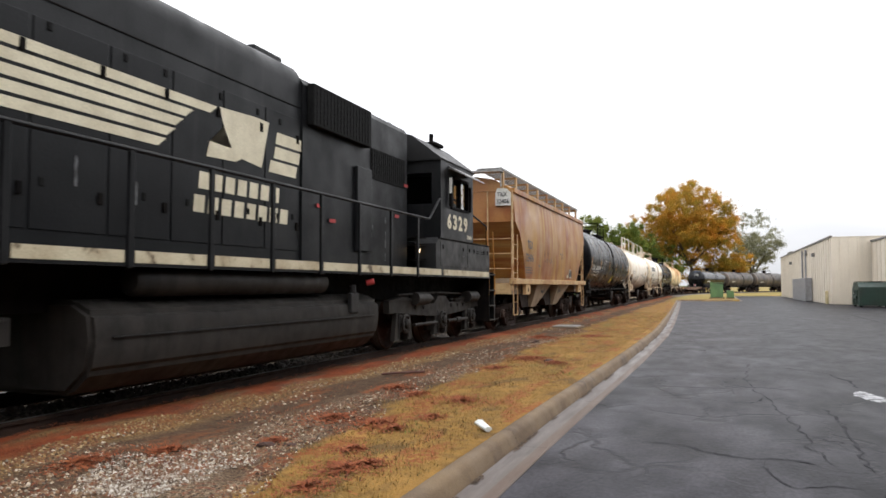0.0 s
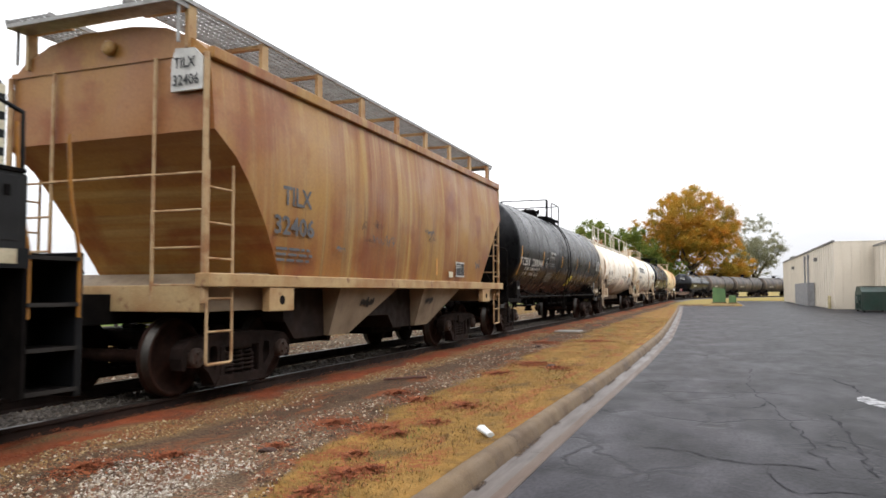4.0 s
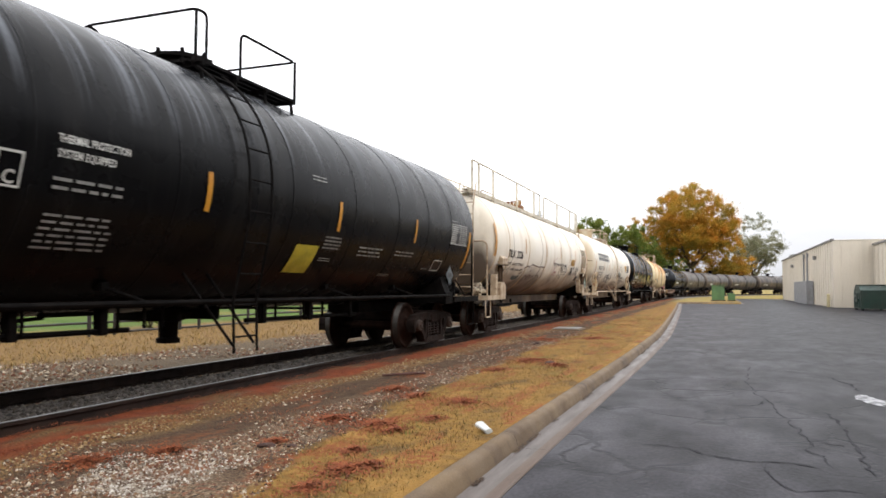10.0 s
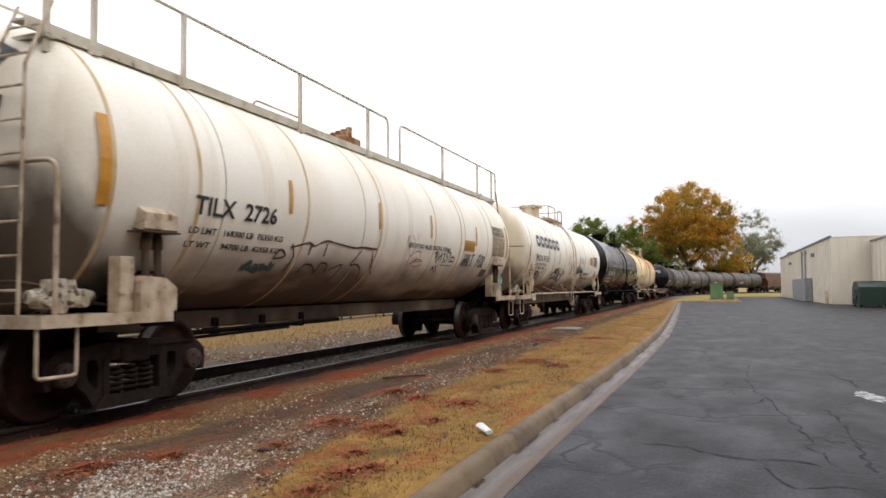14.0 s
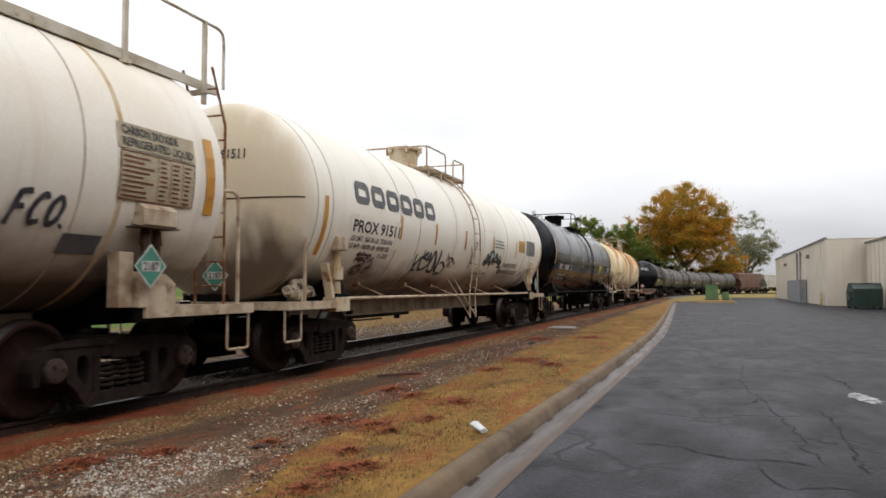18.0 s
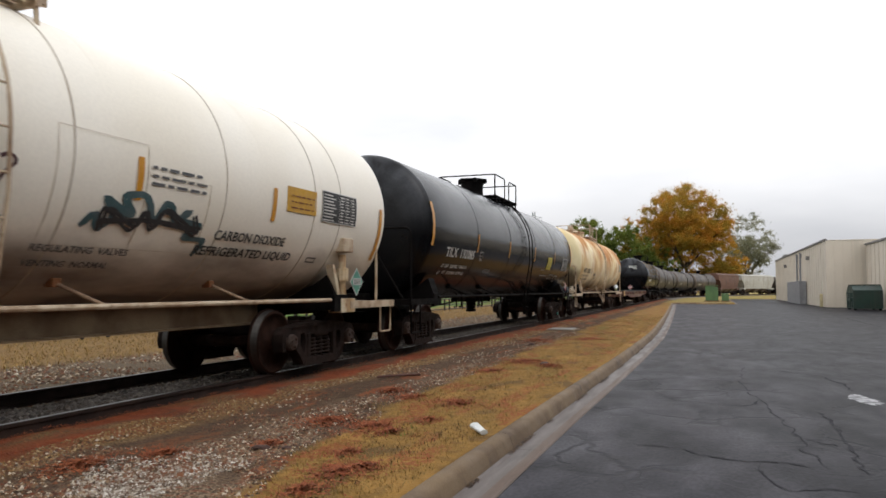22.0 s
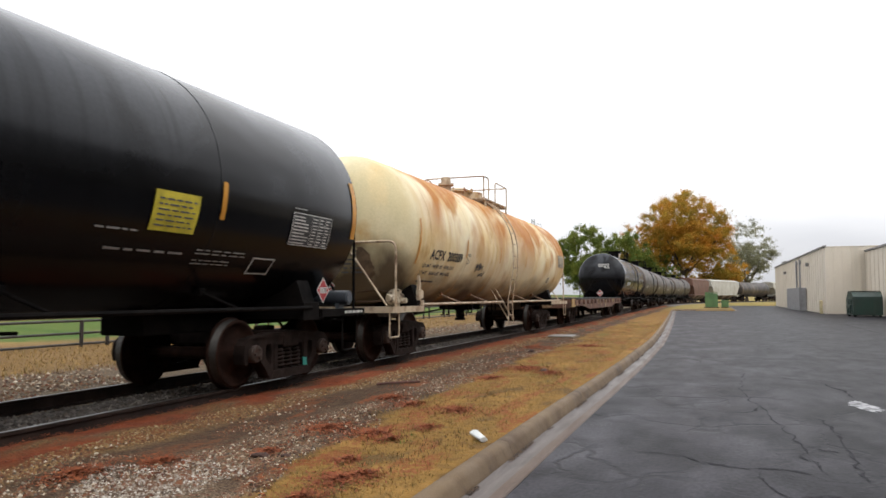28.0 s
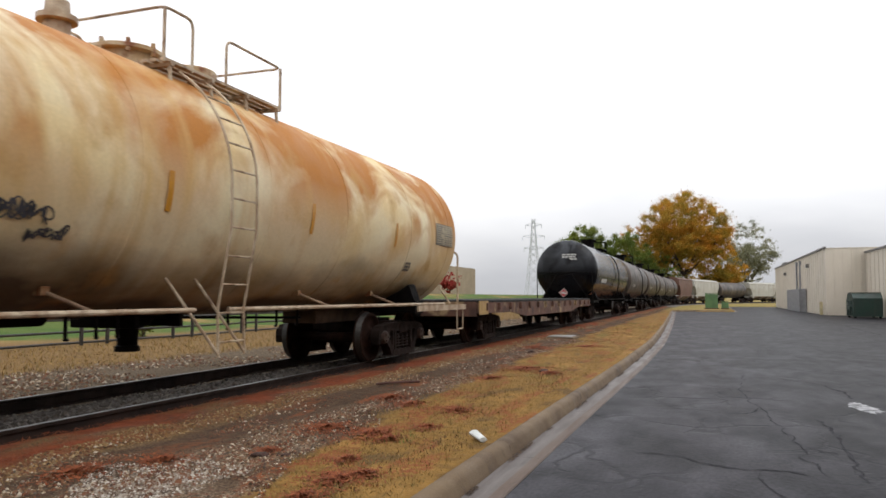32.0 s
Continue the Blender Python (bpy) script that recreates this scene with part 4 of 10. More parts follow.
scatter_blades("brown_grass", 26000, (-17.0, -11.2, 6.0, 60), (0.05, 0.14), 0.008, straw_mat, "brown dry grass along the fence", "grass", 8,
               lambda x, y: x < 0, 0.8)
scatter_blades("green_tuft", 900, (-3.0, -2.1, 4.6, 14), (0.03, 0.08), 0.004, green_mat, "green grass tufts by the kerb", "grass", 9,
               lambda x, y: soft_noise(x, y, 1.2, 11) > 0.25, 0.5)


def needle_drifts(spots, seed):
    """Little heaps of red-brown needles and leaf bits, thick in the middle."""
    rng = np.random.default_rng(seed)
    verts = []
    for x0, y0, rad in spots:
        n = int(2600 * rad * rad * 4) + 260
        d, a = np.abs(rng.normal(0, 0.55, n)) * rad, rng.random(n) * 6.283
        x, y = x0 + d * np.cos(a) * 1.25, y0 + d * np.sin(a) * 1.7
        z = flat_height(x, y) + 0.035 * np.exp(-(d / (0.5 * rad)) ** 2) * rng.random(n)
        t, L = rng.random(n) * 6.283, 0.025 + 0.05 * rng.random(n)
        w, rise = 0.004 + 0.006 * rng.random(n), 0.02 * rng.random(n)
        dx, dy = np.cos(t), np.sin(t)
        p0 = np.stack([x - dy * w, y + dx * w, z], 1)
        p1 = np.stack([x + dy * w, y - dx * w, z + 0.003], 1)
        p2 = np.stack([x + dx * L, y + dy * L, z + rise], 1)
        verts.append(np.stack([p0, p1, p2], 1).reshape(-1, 3))
    V = np.concatenate(verts)
    me = bpy.data.meshes.new("needle_drifts")
    me.from_pydata(V.tolist(), [], np.arange(len(V)).reshape(-1, 3).tolist())
    tagged(part_of("needle_drifts", me, needle_mat), "small heaps of red-brown needles on the verge", "needles", kind="stuff")


needle_drifts([(-2.94, 8.61, 0.30), (-4.15, 9.36, 0.26), (-3.79, 6.92, 0.30), (-3.27, 6.87, 0.26), (-2.96, 5.76, 0.16), (-2.71, 5.1, 0.26), (-2.59, 5.3, 0.16),
               (-3.0, 6.71, 0.14), (-3.68, 8.95, 0.22), (-3.36, 13.9, 0.44), (-3.56, 12.24, 0.30), (-2.73, 13.25, 0.26), (-2.84, 7.38, 0.14), (-3.81, 5.83, 0.14),
               (-2.69, 4.55, 0.16), (-4.48, 19.87, 0.45), (-3.24, 20.82, 0.40), (-4.36, 5.12, 0.2), (-4.72, 4.55, 0.25)], 17)


def crumpled_cup():
    """A crushed white paper cup."""
    bm = B()
    lathe(bm, [(0.0, 0.034), (0.05, 0.037), (0.11, 0.043), (0.112, 0.045), (0.113, 0.040), (0.06, 0.034)], "y", seg=18)
    for v in bm.verts:
        v.co.z *= 0.62
        v.co.x += 0.012 * math.sin(v.co.y * 60)
        v.co.z += 0.006 * noise.noise(v.co * 40)
    ob = part("paper_cup", bm, material("white_waxed_paper", (0.74, 0.76, 0.74), rough=0.5, scale=8, bump=0.05))
    ob.matrix_basis = pose(-2.06, 6.83, ground_height(-2.06, 6.83) + 0.03, 10, 0, 48) @ Matrix.Diagonal((1.2, 1.75, 1.2, 1))
    tagged(ob, "crushed white paper cup on the dry grass by the kerb", "cup")


crumpled_cup()


def gutter_leaves():
    """Wet brown leaf bits and silt washed along the foot of the kerb."""
    rng = np.random.default_rng(31)
    y = 3.0 + 32 * rng.random(7000) ** 1.6
    y = y[(soft_noise(y * 0, y, 0.9, 6) + 0.5 * soft_noise(y * 0, y, 3.1, 8)) > 0.12]
    n = len(y)
    x = np.array([kerb_x(b) for b in y]) + 0.004 + np.abs(rng.normal(0, 0.016, n))
    s, a = 0.006 + 0.010 * rng.random(n), rng.random(n) * 6.283
    rings = []
    for k in range(4):
        q = a + k * 1.5708
        rings.append(np.stack([x + s * np.cos(q), y + s * np.sin(q) * 1.5, 0.014 + 0.008 * rng.random(n)], 1))
    V = np.stack(rings, 1).reshape(-1, 3)
    me = bpy.data.meshes.new("gutter_leaves")
    me.from_pydata(V.tolist(), [], np.arange(len(V)).reshape(-1, 4).tolist())
    mat = island_material("wet_leaf_bits", [(0.03, 0.017, 0.010), (0.075, 0.040, 0.018), (0.02, 0.012, 0.009), (0.14, 0.075, 0.03)], 0.6)
    tagged(part_of("gutter_leaves", me, mat), "wet brown leaf bits along the foot of the kerb", "leaves", kind="stuff")


gutter_leaves()


def utility_cover():
    """A concrete vault lid in the verge, sunk in its frame."""
    t = thing("utility_cover", "weathered grey utility vault cover in the verge", "cover")
    x, y = -4.75, 25.0
    z = ground_height(x, y)
    bm = B()
    span(bm, x - 0.5, x + 0.5, y - 0.62, y + 0.62, z - 0.1, z + 0.035, 0.015)
    part("collar", bm, concrete, t)
    bm = B()
    span(bm, x - 0.4, x + 0.4, y - 0.5, y + 0.5, z + 0.034, z + 0.06, 0.01)
    part("lid", bm, galv, t, "grey steel lid")


utility_cover()


def fallen_branch(x, y, turn, length):
    bm = B()
    pipe(bm, [(0, 0, 0.02), (0.02, length * 0.4, 0.03), (-0.02, length * 0.7, 0.022), (0.01, length, 0.02)], 0.018, seg=6)
    pipe(bm, [(0.02, length * 0.4, 0.03), (0.12, length * 0.55, 0.03)], 0.009, seg=5)
    ob = part("fallen_branch", bm, material("wet_reddish_bark", (0.10, 0.035, 0.025), rough=0.7, scale=8))
    ob.matrix_basis = pose(x, y, ground_height(x, y), 0, 0, turn)
    tagged(ob, "thin reddish fallen branch on the gravel", "branch", "fallen branches")


fallen_branch(-4.95, 10.6, -42, 0.75)


def clod(x, y, s):
    bm = B()
    bmesh.ops.create_icosphere(bm, subdivisions=2, radius=s)
    for v in bm.verts:
        v.co *= 0.75 + 0.6 * noise.noise(v.co * 9 + Vector((x, y, 0)))
        v.co.z *= 0.45
    ob = part("earth_clod", bm, material("dark_earth", (0.07, 0.035, 0.025), rough=0.95, scale=12, bump=0.5))
    ob.matrix_basis = pose(x, y, ground_height(x, y) + s * 0.1)
    tagged(ob, "dark clod of earth on the gravel", "clod", "earth clods")


for q in ((-3.75, 5.6, 0.09), (-3.55, 5.7, 0.06), (-2.9, 13.5, 0.12), (-4.2, 18.0, 0.15)):
    clod(*q)


def paint_mark(name, pts, mat, label):
    """A worn flat mark on the asphalt, a ragged outline a few millimetres up."""
    bm = B()
    rnd = random.Random(len(pts))
    c = Vector((sum(p[0] for p in pts) / len(pts), sum(p[1] for p in pts) / len(pts)))
    ring = []
    for a, b in zip(pts, pts[1:] + pts[:1]):
        for k in range(6):
            p = Vector(a).lerp(Vector(b), k / 6)
            p = c + (p - c) * rnd.uniform(0.72, 1.12)
            ring.append(bm.verts.new((p.x, p.y, lot_height(p.x, p.y) + 0.006)))
    bm.faces.new(ring)
    tagged(part(name, bm, mat), label, "paint mark", kind="structure")


worn_white = material("worn_white_road_paint", (0.38, 0.38, 0.39), (0.07, 0.07, 0.075), rough=0.6, scale=7, mix=(0.45, 0.6), world_space=True)
paint_mark("paint_mark", [(1.85, 12.25), (2.0, 12.42), (2.19, 11.78), (2.18, 11.42), (1.98, 11.09), (1.89, 11.47), (1.8, 11.8)], worn_white, "worn white paint mark on the asphalt")
paint_mark("paint_mark", [(-1.3, 4.6), (-1.2, 4.6), (-0.95, 5.15), (-1.05, 5.2)], worn_white, "worn white paint mark on the asphalt")


def tar_line(pts, w, mat, label):
    """A wandering crack or seam in the asphalt."""
    bm = B()
    pts = rounded([(x, y, 0) for x, y in pts], 0.6, 5)
    dense = []
    for a, b in zip(pts, pts[1:]):
        n = max(1, int((b - a).length / 0.12))
        dense += [a.lerp(b, i / n) for i in range(n)]
    prev = None
    for i, p in enumerate(dense):
        d = (dense[min(i + 1, len(dense) - 1)] - dense[max(i - 1, 0)]).normalized()
        n = Vector((-d.y, d.x, 0))
        q = p + n * (0.10 * noise.noise((p.x * 3, p.y * 3, 1.0)) + 0.05 * noise.noise((p.x * 11, p.y * 11, 2.0)))
        ww = 0.42 * w * (0.15 + 1.9 * abs(noise.noise((p.x * 5, p.y * 5, 4.0))))
        row = [bm.verts.new((q.x + n.x * s * ww, q.y + n.y * s * ww, lot_height(q.x, q.y) + 0.0045)) for s in (-1, 1)]
        if prev:
            bm.faces.new((prev[0], prev[1], row[1], row[0]))
        prev = row
    tagged(part("crack", bm, mat), label, "crack", "cracks in the asphalt", "structure")


tar = material("dark_crack_fill", (0.034, 0.033, 0.037), (0.058, 0.057, 0.063), rough=0.8, spec=0.3, ior=1.2, scale=6, world_space=True)
pale_seam = material("pale_silt_seam", (0.20, 0.20, 0.20), (0.08, 0.08, 0.08), rough=0.7, scale=5, mix=(0.4, 0.6), world_space=True)
for w, line in ((0.055, [(-0.74, 7.6), (-0.46, 7.66), (-0.18, 7.44), (0.08, 7.24), (0.33, 7.14), (0.52, 7.24), (0.73, 7.25), (1.0, 7.09)]),
                (0.040, [(0.33, 7.14), (0.42, 6.76), (0.5, 6.36), (0.68, 6.34), (0.93, 6.45), (1.22, 6.44)]),
                (0.042, [(-0.54, 10.8), (-0.1, 10.66), (0.23, 10.53), (0.53, 10.74), (0.62, 11.37)]),
                (0.036, [(0.62, 11.37), (0.73, 10.08), (0.83, 9.31), (0.86, 8.54), (0.82, 7.96), (0.89, 7.65), (1.0, 7.09)]),
                (0.055, [(1.23, 10.4), (1.31, 9.48), (1.3, 8.9), (1.26, 8.11), (1.19, 7.44), (1.25, 6.9)]),
                (0.030, [(0.86, 8.54), (1.05, 8.3), (1.26, 8.11)]),
                (0.030, [(0.60, 15.86), (0.49, 13.87), (0.43, 13.05), (0.62, 11.37)]),
                (0.060, [(1.2, 15.3), (1.82, 14.6), (2.0, 13.62), (2.04, 12.59)]),
                (0.026, [(-1.1, 13.9), (-0.26, 14.02), (0.43, 13.05), (1.1, 13.2)]),
                (0.024, [(-0.9, 19.2), (-0.1, 18.6), (0.9, 18.9), (2.0, 18.1)]),
                (0.10, [(6.75, 44.0), (6.67, 42.9), (6.55, 38.0), (6.49, 34.0)])):
    tar_line(line, w, tar, "wandering dark crack in the asphalt")
for w, line in ((0.022, [(-0.25, 16.15), (0.15, 15.8), (0.43, 15.58), (0.63, 15.55)]), (0.012, [(0.93, 15.45), (1.88, 15.3), (2.73, 14.45)]), (0.016, [(0.80, 10.1), (0.88, 10.06), (1.23, 9.85)]), (0.010, [(-1.62, 9.02), (-1.22, 9.0), (-1.07, 9.19), (-0.8, 9.09)])):
    tar_line(line, w, pale_seam, "pale silted seam across the asphalt")
# ---------------------------------------------------------------- buildings and things round the track
wall_paint = material("beige_metal_cladding", (0.68, 0.605, 0.495), (0.63, 0.56, 0.455), rough=0.55, scale=0.35, grain=15, bump=0.03,
                      streak=(0.47, 0.42, 0.33), streak_mix=(0.55, 0.9), stretch=(1.5, 1.5, 0.08), world_space=True)
trim_grey = material("grey_roof_trim", (0.20, 0.19, 0.18), rough=0.5, scale=2)
door_grey = material("grey_painted_steel", (0.28, 0.28, 0.29), rough=0.5, scale=2)
green_paint = material("faded_green_steel", (0.10, 0.20, 0.075), (0.075, 0.15, 0.06), rough=0.5, scale=1.5)
dark_green = material("dark_green_dumpster_paint", (0.008, 0.036, 0.025), (0.012, 0.03, 0.022), rough=0.45, scale=1.5, streak=(0.03, 0.04, 0.03))
yellow_paint = material("cream_bollard_paint", (0.62, 0.52, 0.30), rough=0.6, scale=3)
dark_pipe = material("dark_fence_pipe", (0.020, 0.017, 0.015), (0.035, 0.026, 0.02), rough=0.6, scale=6)


def warehouse():
    """A metal-clad shed: two wings, ribs in the cladding, eaves trim, a grey door box, a pipe and vents."""
    b = thing("warehouse", "beige metal-clad warehouse with a flat roof and grey eaves", "building")
    for x0, x1, y0, y1, h in ((9.25, 45.0, 69.2, 119.5, 5.62), (12.2, 45.0, 34.0, 69.0, 5.15)):
        t = 0.22
        for a0, a1, b0, b1 in ((x0, x0 + t, y0 + t, y1), (x0, x1, y0, y0 + t), (x0 + t, x1, y1 - t, y1), (x1 - t, x1, y0 + t, y1 - t)):
            bm = B()
            span(bm, a0, a1, b0, b1, 0, h)
            part("wall", bm, wall_paint, b)
        bm = B()
        span(bm, x0 + t, x1 - t, y0 + t, y1 - t, h - 0.25, h - 0.1)
        part("roof", bm, trim_grey, b)
        bm = B()
        span(bm, x0 - 0.10, x0 + 0.10, y0 - 0.04, y1, h, h + 0.16, 0.01)
        part("eaves_trim", bm, trim_grey, b, "grey metal eaves trim")
        bm = B()
        span(bm, x0 + 0.1, x1, y0 - 0.03, y0 + 0.12, h, h + 0.06, 0.01)
        part("coping", bm, wall_paint, b)
        for y in steps_between(y0 + 1.5, y1 - 0.5, int((y1 - y0) / 1.55)):
            bm = B()
            span(bm, x0 - 0.035, x0 + 0.01, y - 0.05, y + 0.05, 0.05, h - 0.02, 0.01)
            part("rib", bm, wall_paint, b)
    for x in steps_between(9.9, 11.9, 3):
        bm = B()
        span(bm, x - 0.03, x + 0.03, 69.17, 69.21, 0.05, 5.55, 0.008)
        part("rib", bm, wall_paint, b)
    bm = B()
    span(bm, 8.55, 9.2, 82.4, 95.0, 0, 2.35, 0.03)
    part("door_box", bm, door_grey, b, "grey steel enclosure against the wall")
    for y in (86.8, 90.0):
        bm = B()
        rod(bm, (9.12, y, 2.3), (9.12, y, 5.4), 0.09, seg=10)
        span(bm, 9.05, 9.24, y - 0.3, y + 0.3, 4.9, 5.3, 0.02)
        part("conduit", bm, door_grey, b, "grey conduit and box")
    for y, z in ((80.2, 4.55), (103.0, 4.4)):
        bm = B()
        prism(bm, [(y - 0.25, z - 0.15), (y + 0.25, z - 0.15), (y + 0.25, z + 0.2), (y - 0.25, z + 0.2)], 8.95, 9.24)
        part("wall_lamp", bm, trim_grey, b, "grey wall lamp")
    bm = B()
    span(bm, 10.0, 11.6, 113.5, 117.5, 5.5, 6.4, 0.04)
    for k in range(6):
        span(bm, 9.96, 10.0, 113.8 + k * 0.6, 114.2 + k * 0.6, 5.7, 6.2)
    part("roof_unit", bm, trim_grey, b, "dark rooftop air unit")
    return b


warehouse()

# tall dark walls, added unseen on the car park's far side and behind, dim the light; the glossy tanks mirror them
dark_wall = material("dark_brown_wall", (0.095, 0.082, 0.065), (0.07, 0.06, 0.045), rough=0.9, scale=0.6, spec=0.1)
for name, x0, x1, y0, y1 in (("unseen_wall_east", 15.5, 16.0, -29.4, 33.8), ("unseen_wall_south", -2.6, 16.0, -30.0, -29.5), ("unseen_wall_south_west", -60.0, -12.5, -30.0, -29.5)):
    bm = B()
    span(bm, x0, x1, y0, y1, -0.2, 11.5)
    tagged(part(name, bm, dark_wall), "unseen plain dark brown wall added to dim light and reflections", "wall", kind="structure")


def bollard():
    bm = B()
    rod(bm, (9.0, 70.6, 0), (9.0, 70.6, 1.05), 0.13, seg=16)
    lathe(bm, [(1.05, 0.13), (1.10, 0.11), (1.14, 0.06), (1.15, 0.01)], "z", (9.0, 70.6, 0), seg=16)
    tagged(smooth(part("bollard", bm, yellow_paint)), "cream-painted steel bollard beside the warehouse wall", "bollard")


bollard()


def dumpster():
    """A waste container: tub with side ribs, sloped lid in two leaves, fork pockets, feet."""
    d = thing("dumpster", "dark green steel dumpster with sloped lids against the warehouse", "dumpster")
    x0, x1, y0, y1 = 9.75, 11.65, 60.2, 63.0
    bm = B()
    prism(bm, [(y0, 0.12), (y1, 0.12), (y1, 1.30), (y1 - 0.75, 1.82), (y0 + 0.55, 1.82), (y0, 1.45)], x0, x1)
    part("tub", bm, dark_green, d)
    for y in (y0 + 0.4, y0 + 1.05, y0 + 1.75, y0 + 2.4):
        bm = B()
        span(bm, x0 - 0.05, x0, y - 0.04, y + 0.04, 0.2, 1.25, 0.01)
        part("rib", bm, dark_green, d)
    for s in (0, 1):
        bm = B()
        xa = x0 + 0.02 + s * 0.95
        prism(bm, [(y1 - 0.78, 1.835), (y0 + 0.52, 1.835), (y0 + 0.52, 1.87), (y1 - 0.78, 1.87)], xa, xa + 0.92)
        part("lid", bm, under_black, d, "black lid")
    bm = B()
    span(bm, x0 - 0.10, x0 - 0.001, y0 + 0.7, y0 + 2.2, 0.62, 0.84, 0.02)
    part("fork_pocket", bm, dark_green, d)
    bm = on_side(bars(2, 0.5, 0.22), 0, 0, 0)
    for v in bm.verts:
        v.co = Vector((x0 - 0.012, y1 - 0.75 + v.co.y, 0.95 + v.co.z))
    part("sticker", bm, white_mark, d, "white sticker")
    for x in (x0 + 0.15, x1 - 0.15):
        for y in (y0 + 0.2, y1 - 0.2):
            bm = B()
            span(bm, x - 0.08, x + 0.08, y - 0.08, y + 0.08, 0.0, 0.125)
            part("foot", bm, under_black, d)


dumpster()


def transformer(x, y, w, dpt, h, label):
    """A pad-mounted transformer: concrete pad, cabinet with a sloping hood, doors with hinges."""
    t = thing("transformer_box", label, "transformer", "transformer boxes on the island")
    z = ground_height(x, y)
    bm = B()
    span(bm, x - w * 0.6, x + w * 0.6, y - dpt * 0.6, y + dpt * 0.6, z - 0.05, z + 0.12, 0.02)
    part("pad", bm, concrete, t)
    bm = B()
    prism_y(bm, [(x - w / 2, z + 0.12), (x + w / 2, z + 0.12), (x + w / 2, z + h * 0.93), (x - w / 2, z + h)], y - dpt / 2, y + dpt / 2)
    part("cabinet", bm, green_paint, t)
    bm = B()
    span(bm, x - w / 2 - 0.03, x + w / 2 + 0.03, y - dpt / 2 - 0.05, y + dpt / 2 + 0.02, z + h, z + h + 0.05, 0.01)
    part("hood", bm, green_paint, t)
    for s in (-1, 1):
        bm = B()
        span(bm, x + s * w * 0.245 - w * 0.225, x + s * w * 0.245 + w * 0.225, y - dpt / 2 - 0.025, y - dpt / 2 - 0.001, z + 0.2, z + h * 0.88, 0.008)
        part("door", bm, green_paint, t)


transformer(0.2, 88.5, 1.35, 1.3, 1.75, "faded green steel transformer box on the grass island")
transformer(1.6, 88.0, 0.75, 0.8, 0.85, "low green steel transformer box on the grass island")


def fence():
    """A low pipe fence along the lawn: pairs of posts, three rails."""
    f = thing("fence", "low dark pipe fence between the gravel and the lawn", "fence")
    x = -16.6
    for z in (0.20, 0.50, 0.84):
        bm = B()
        pipe(bm, [(x, y, ground_height(x, y) + z - 0.12) for y in steps_between(-15, 75, 30)], 0.035, seg=8)
        part("fence_rail", bm, dark_pipe, f)
    for i in range(24):
        for dy in (0.0, 0.95):
            y = -14 + i * 3.75 + dy
            bm = B()
            rod(bm, (x + 0.03, y, ground_height(x, y) - 0.1), (x + 0.03, y, ground_height(x, y) + 0.76), 0.055, seg=8)
            part("post", bm, dark_pipe, f)


fence()


def far_building():
    tan = material("tan_block_wall", (0.36, 0.28, 0.19), (0.31, 0.24, 0.16), rough=0.8, scale=0.5, world_space=True)
    b = thing("office_building", "low tan block building with a flat roof beyond the lawn", "building")
    x0, x1, y0, y1, h = -69.0, -47.0, 128.0, 150.0, 7.4
    bm = B()
    for s in ((x0, x1, y0, y0 + 0.3), (x0, x1, y1 - 0.3, y1), (x0, x0 + 0.3, y0 + 0.3, y1 - 0.3), (x1 - 0.3, x1, y0 + 0.3, y1 - 0.3)):
        span(bm, *s, 1.5, h)
    part("wall", bm, tan, b)
    bm = B()
    span(bm, x0 + 0.3, x1 - 0.3, y0 + 0.3, y1 - 0.3, h - 0.5, h - 0.2)
    part("roof", bm, trim_grey, b)
    bm = B()
    span(bm, x0 - 0.1, x1 + 0.1, y0 - 0.1, y0 - 0.002, h - 0.45, h + 0.05)
    part("fascia", bm, trim_grey, b)
    dark_glass = material("dark_window_glass", (0.03, 0.04, 0.045), rough=0.12, scale=2)
    for i in range(5):
        bm = B()
        span(bm, x0 + 2 + i * 4, x0 + 4.4 + i * 4, y0 - 0.05, y0 - 0.002, 2.6, 4.6)
        w = part("window", bm, trim_grey, b)
        bm = B()
        span(bm, x0 + 2.1 + i * 4, x0 + 4.3 + i * 4, y0 - 0.08, y0 - 0.051, 2.7, 4.5)
        part("pane", bm, dark_glass, w)


far_building()


far_steel = material("pale_galvanised_steel", (0.62, 0.63, 0.65), rough=0.6, scale=3)


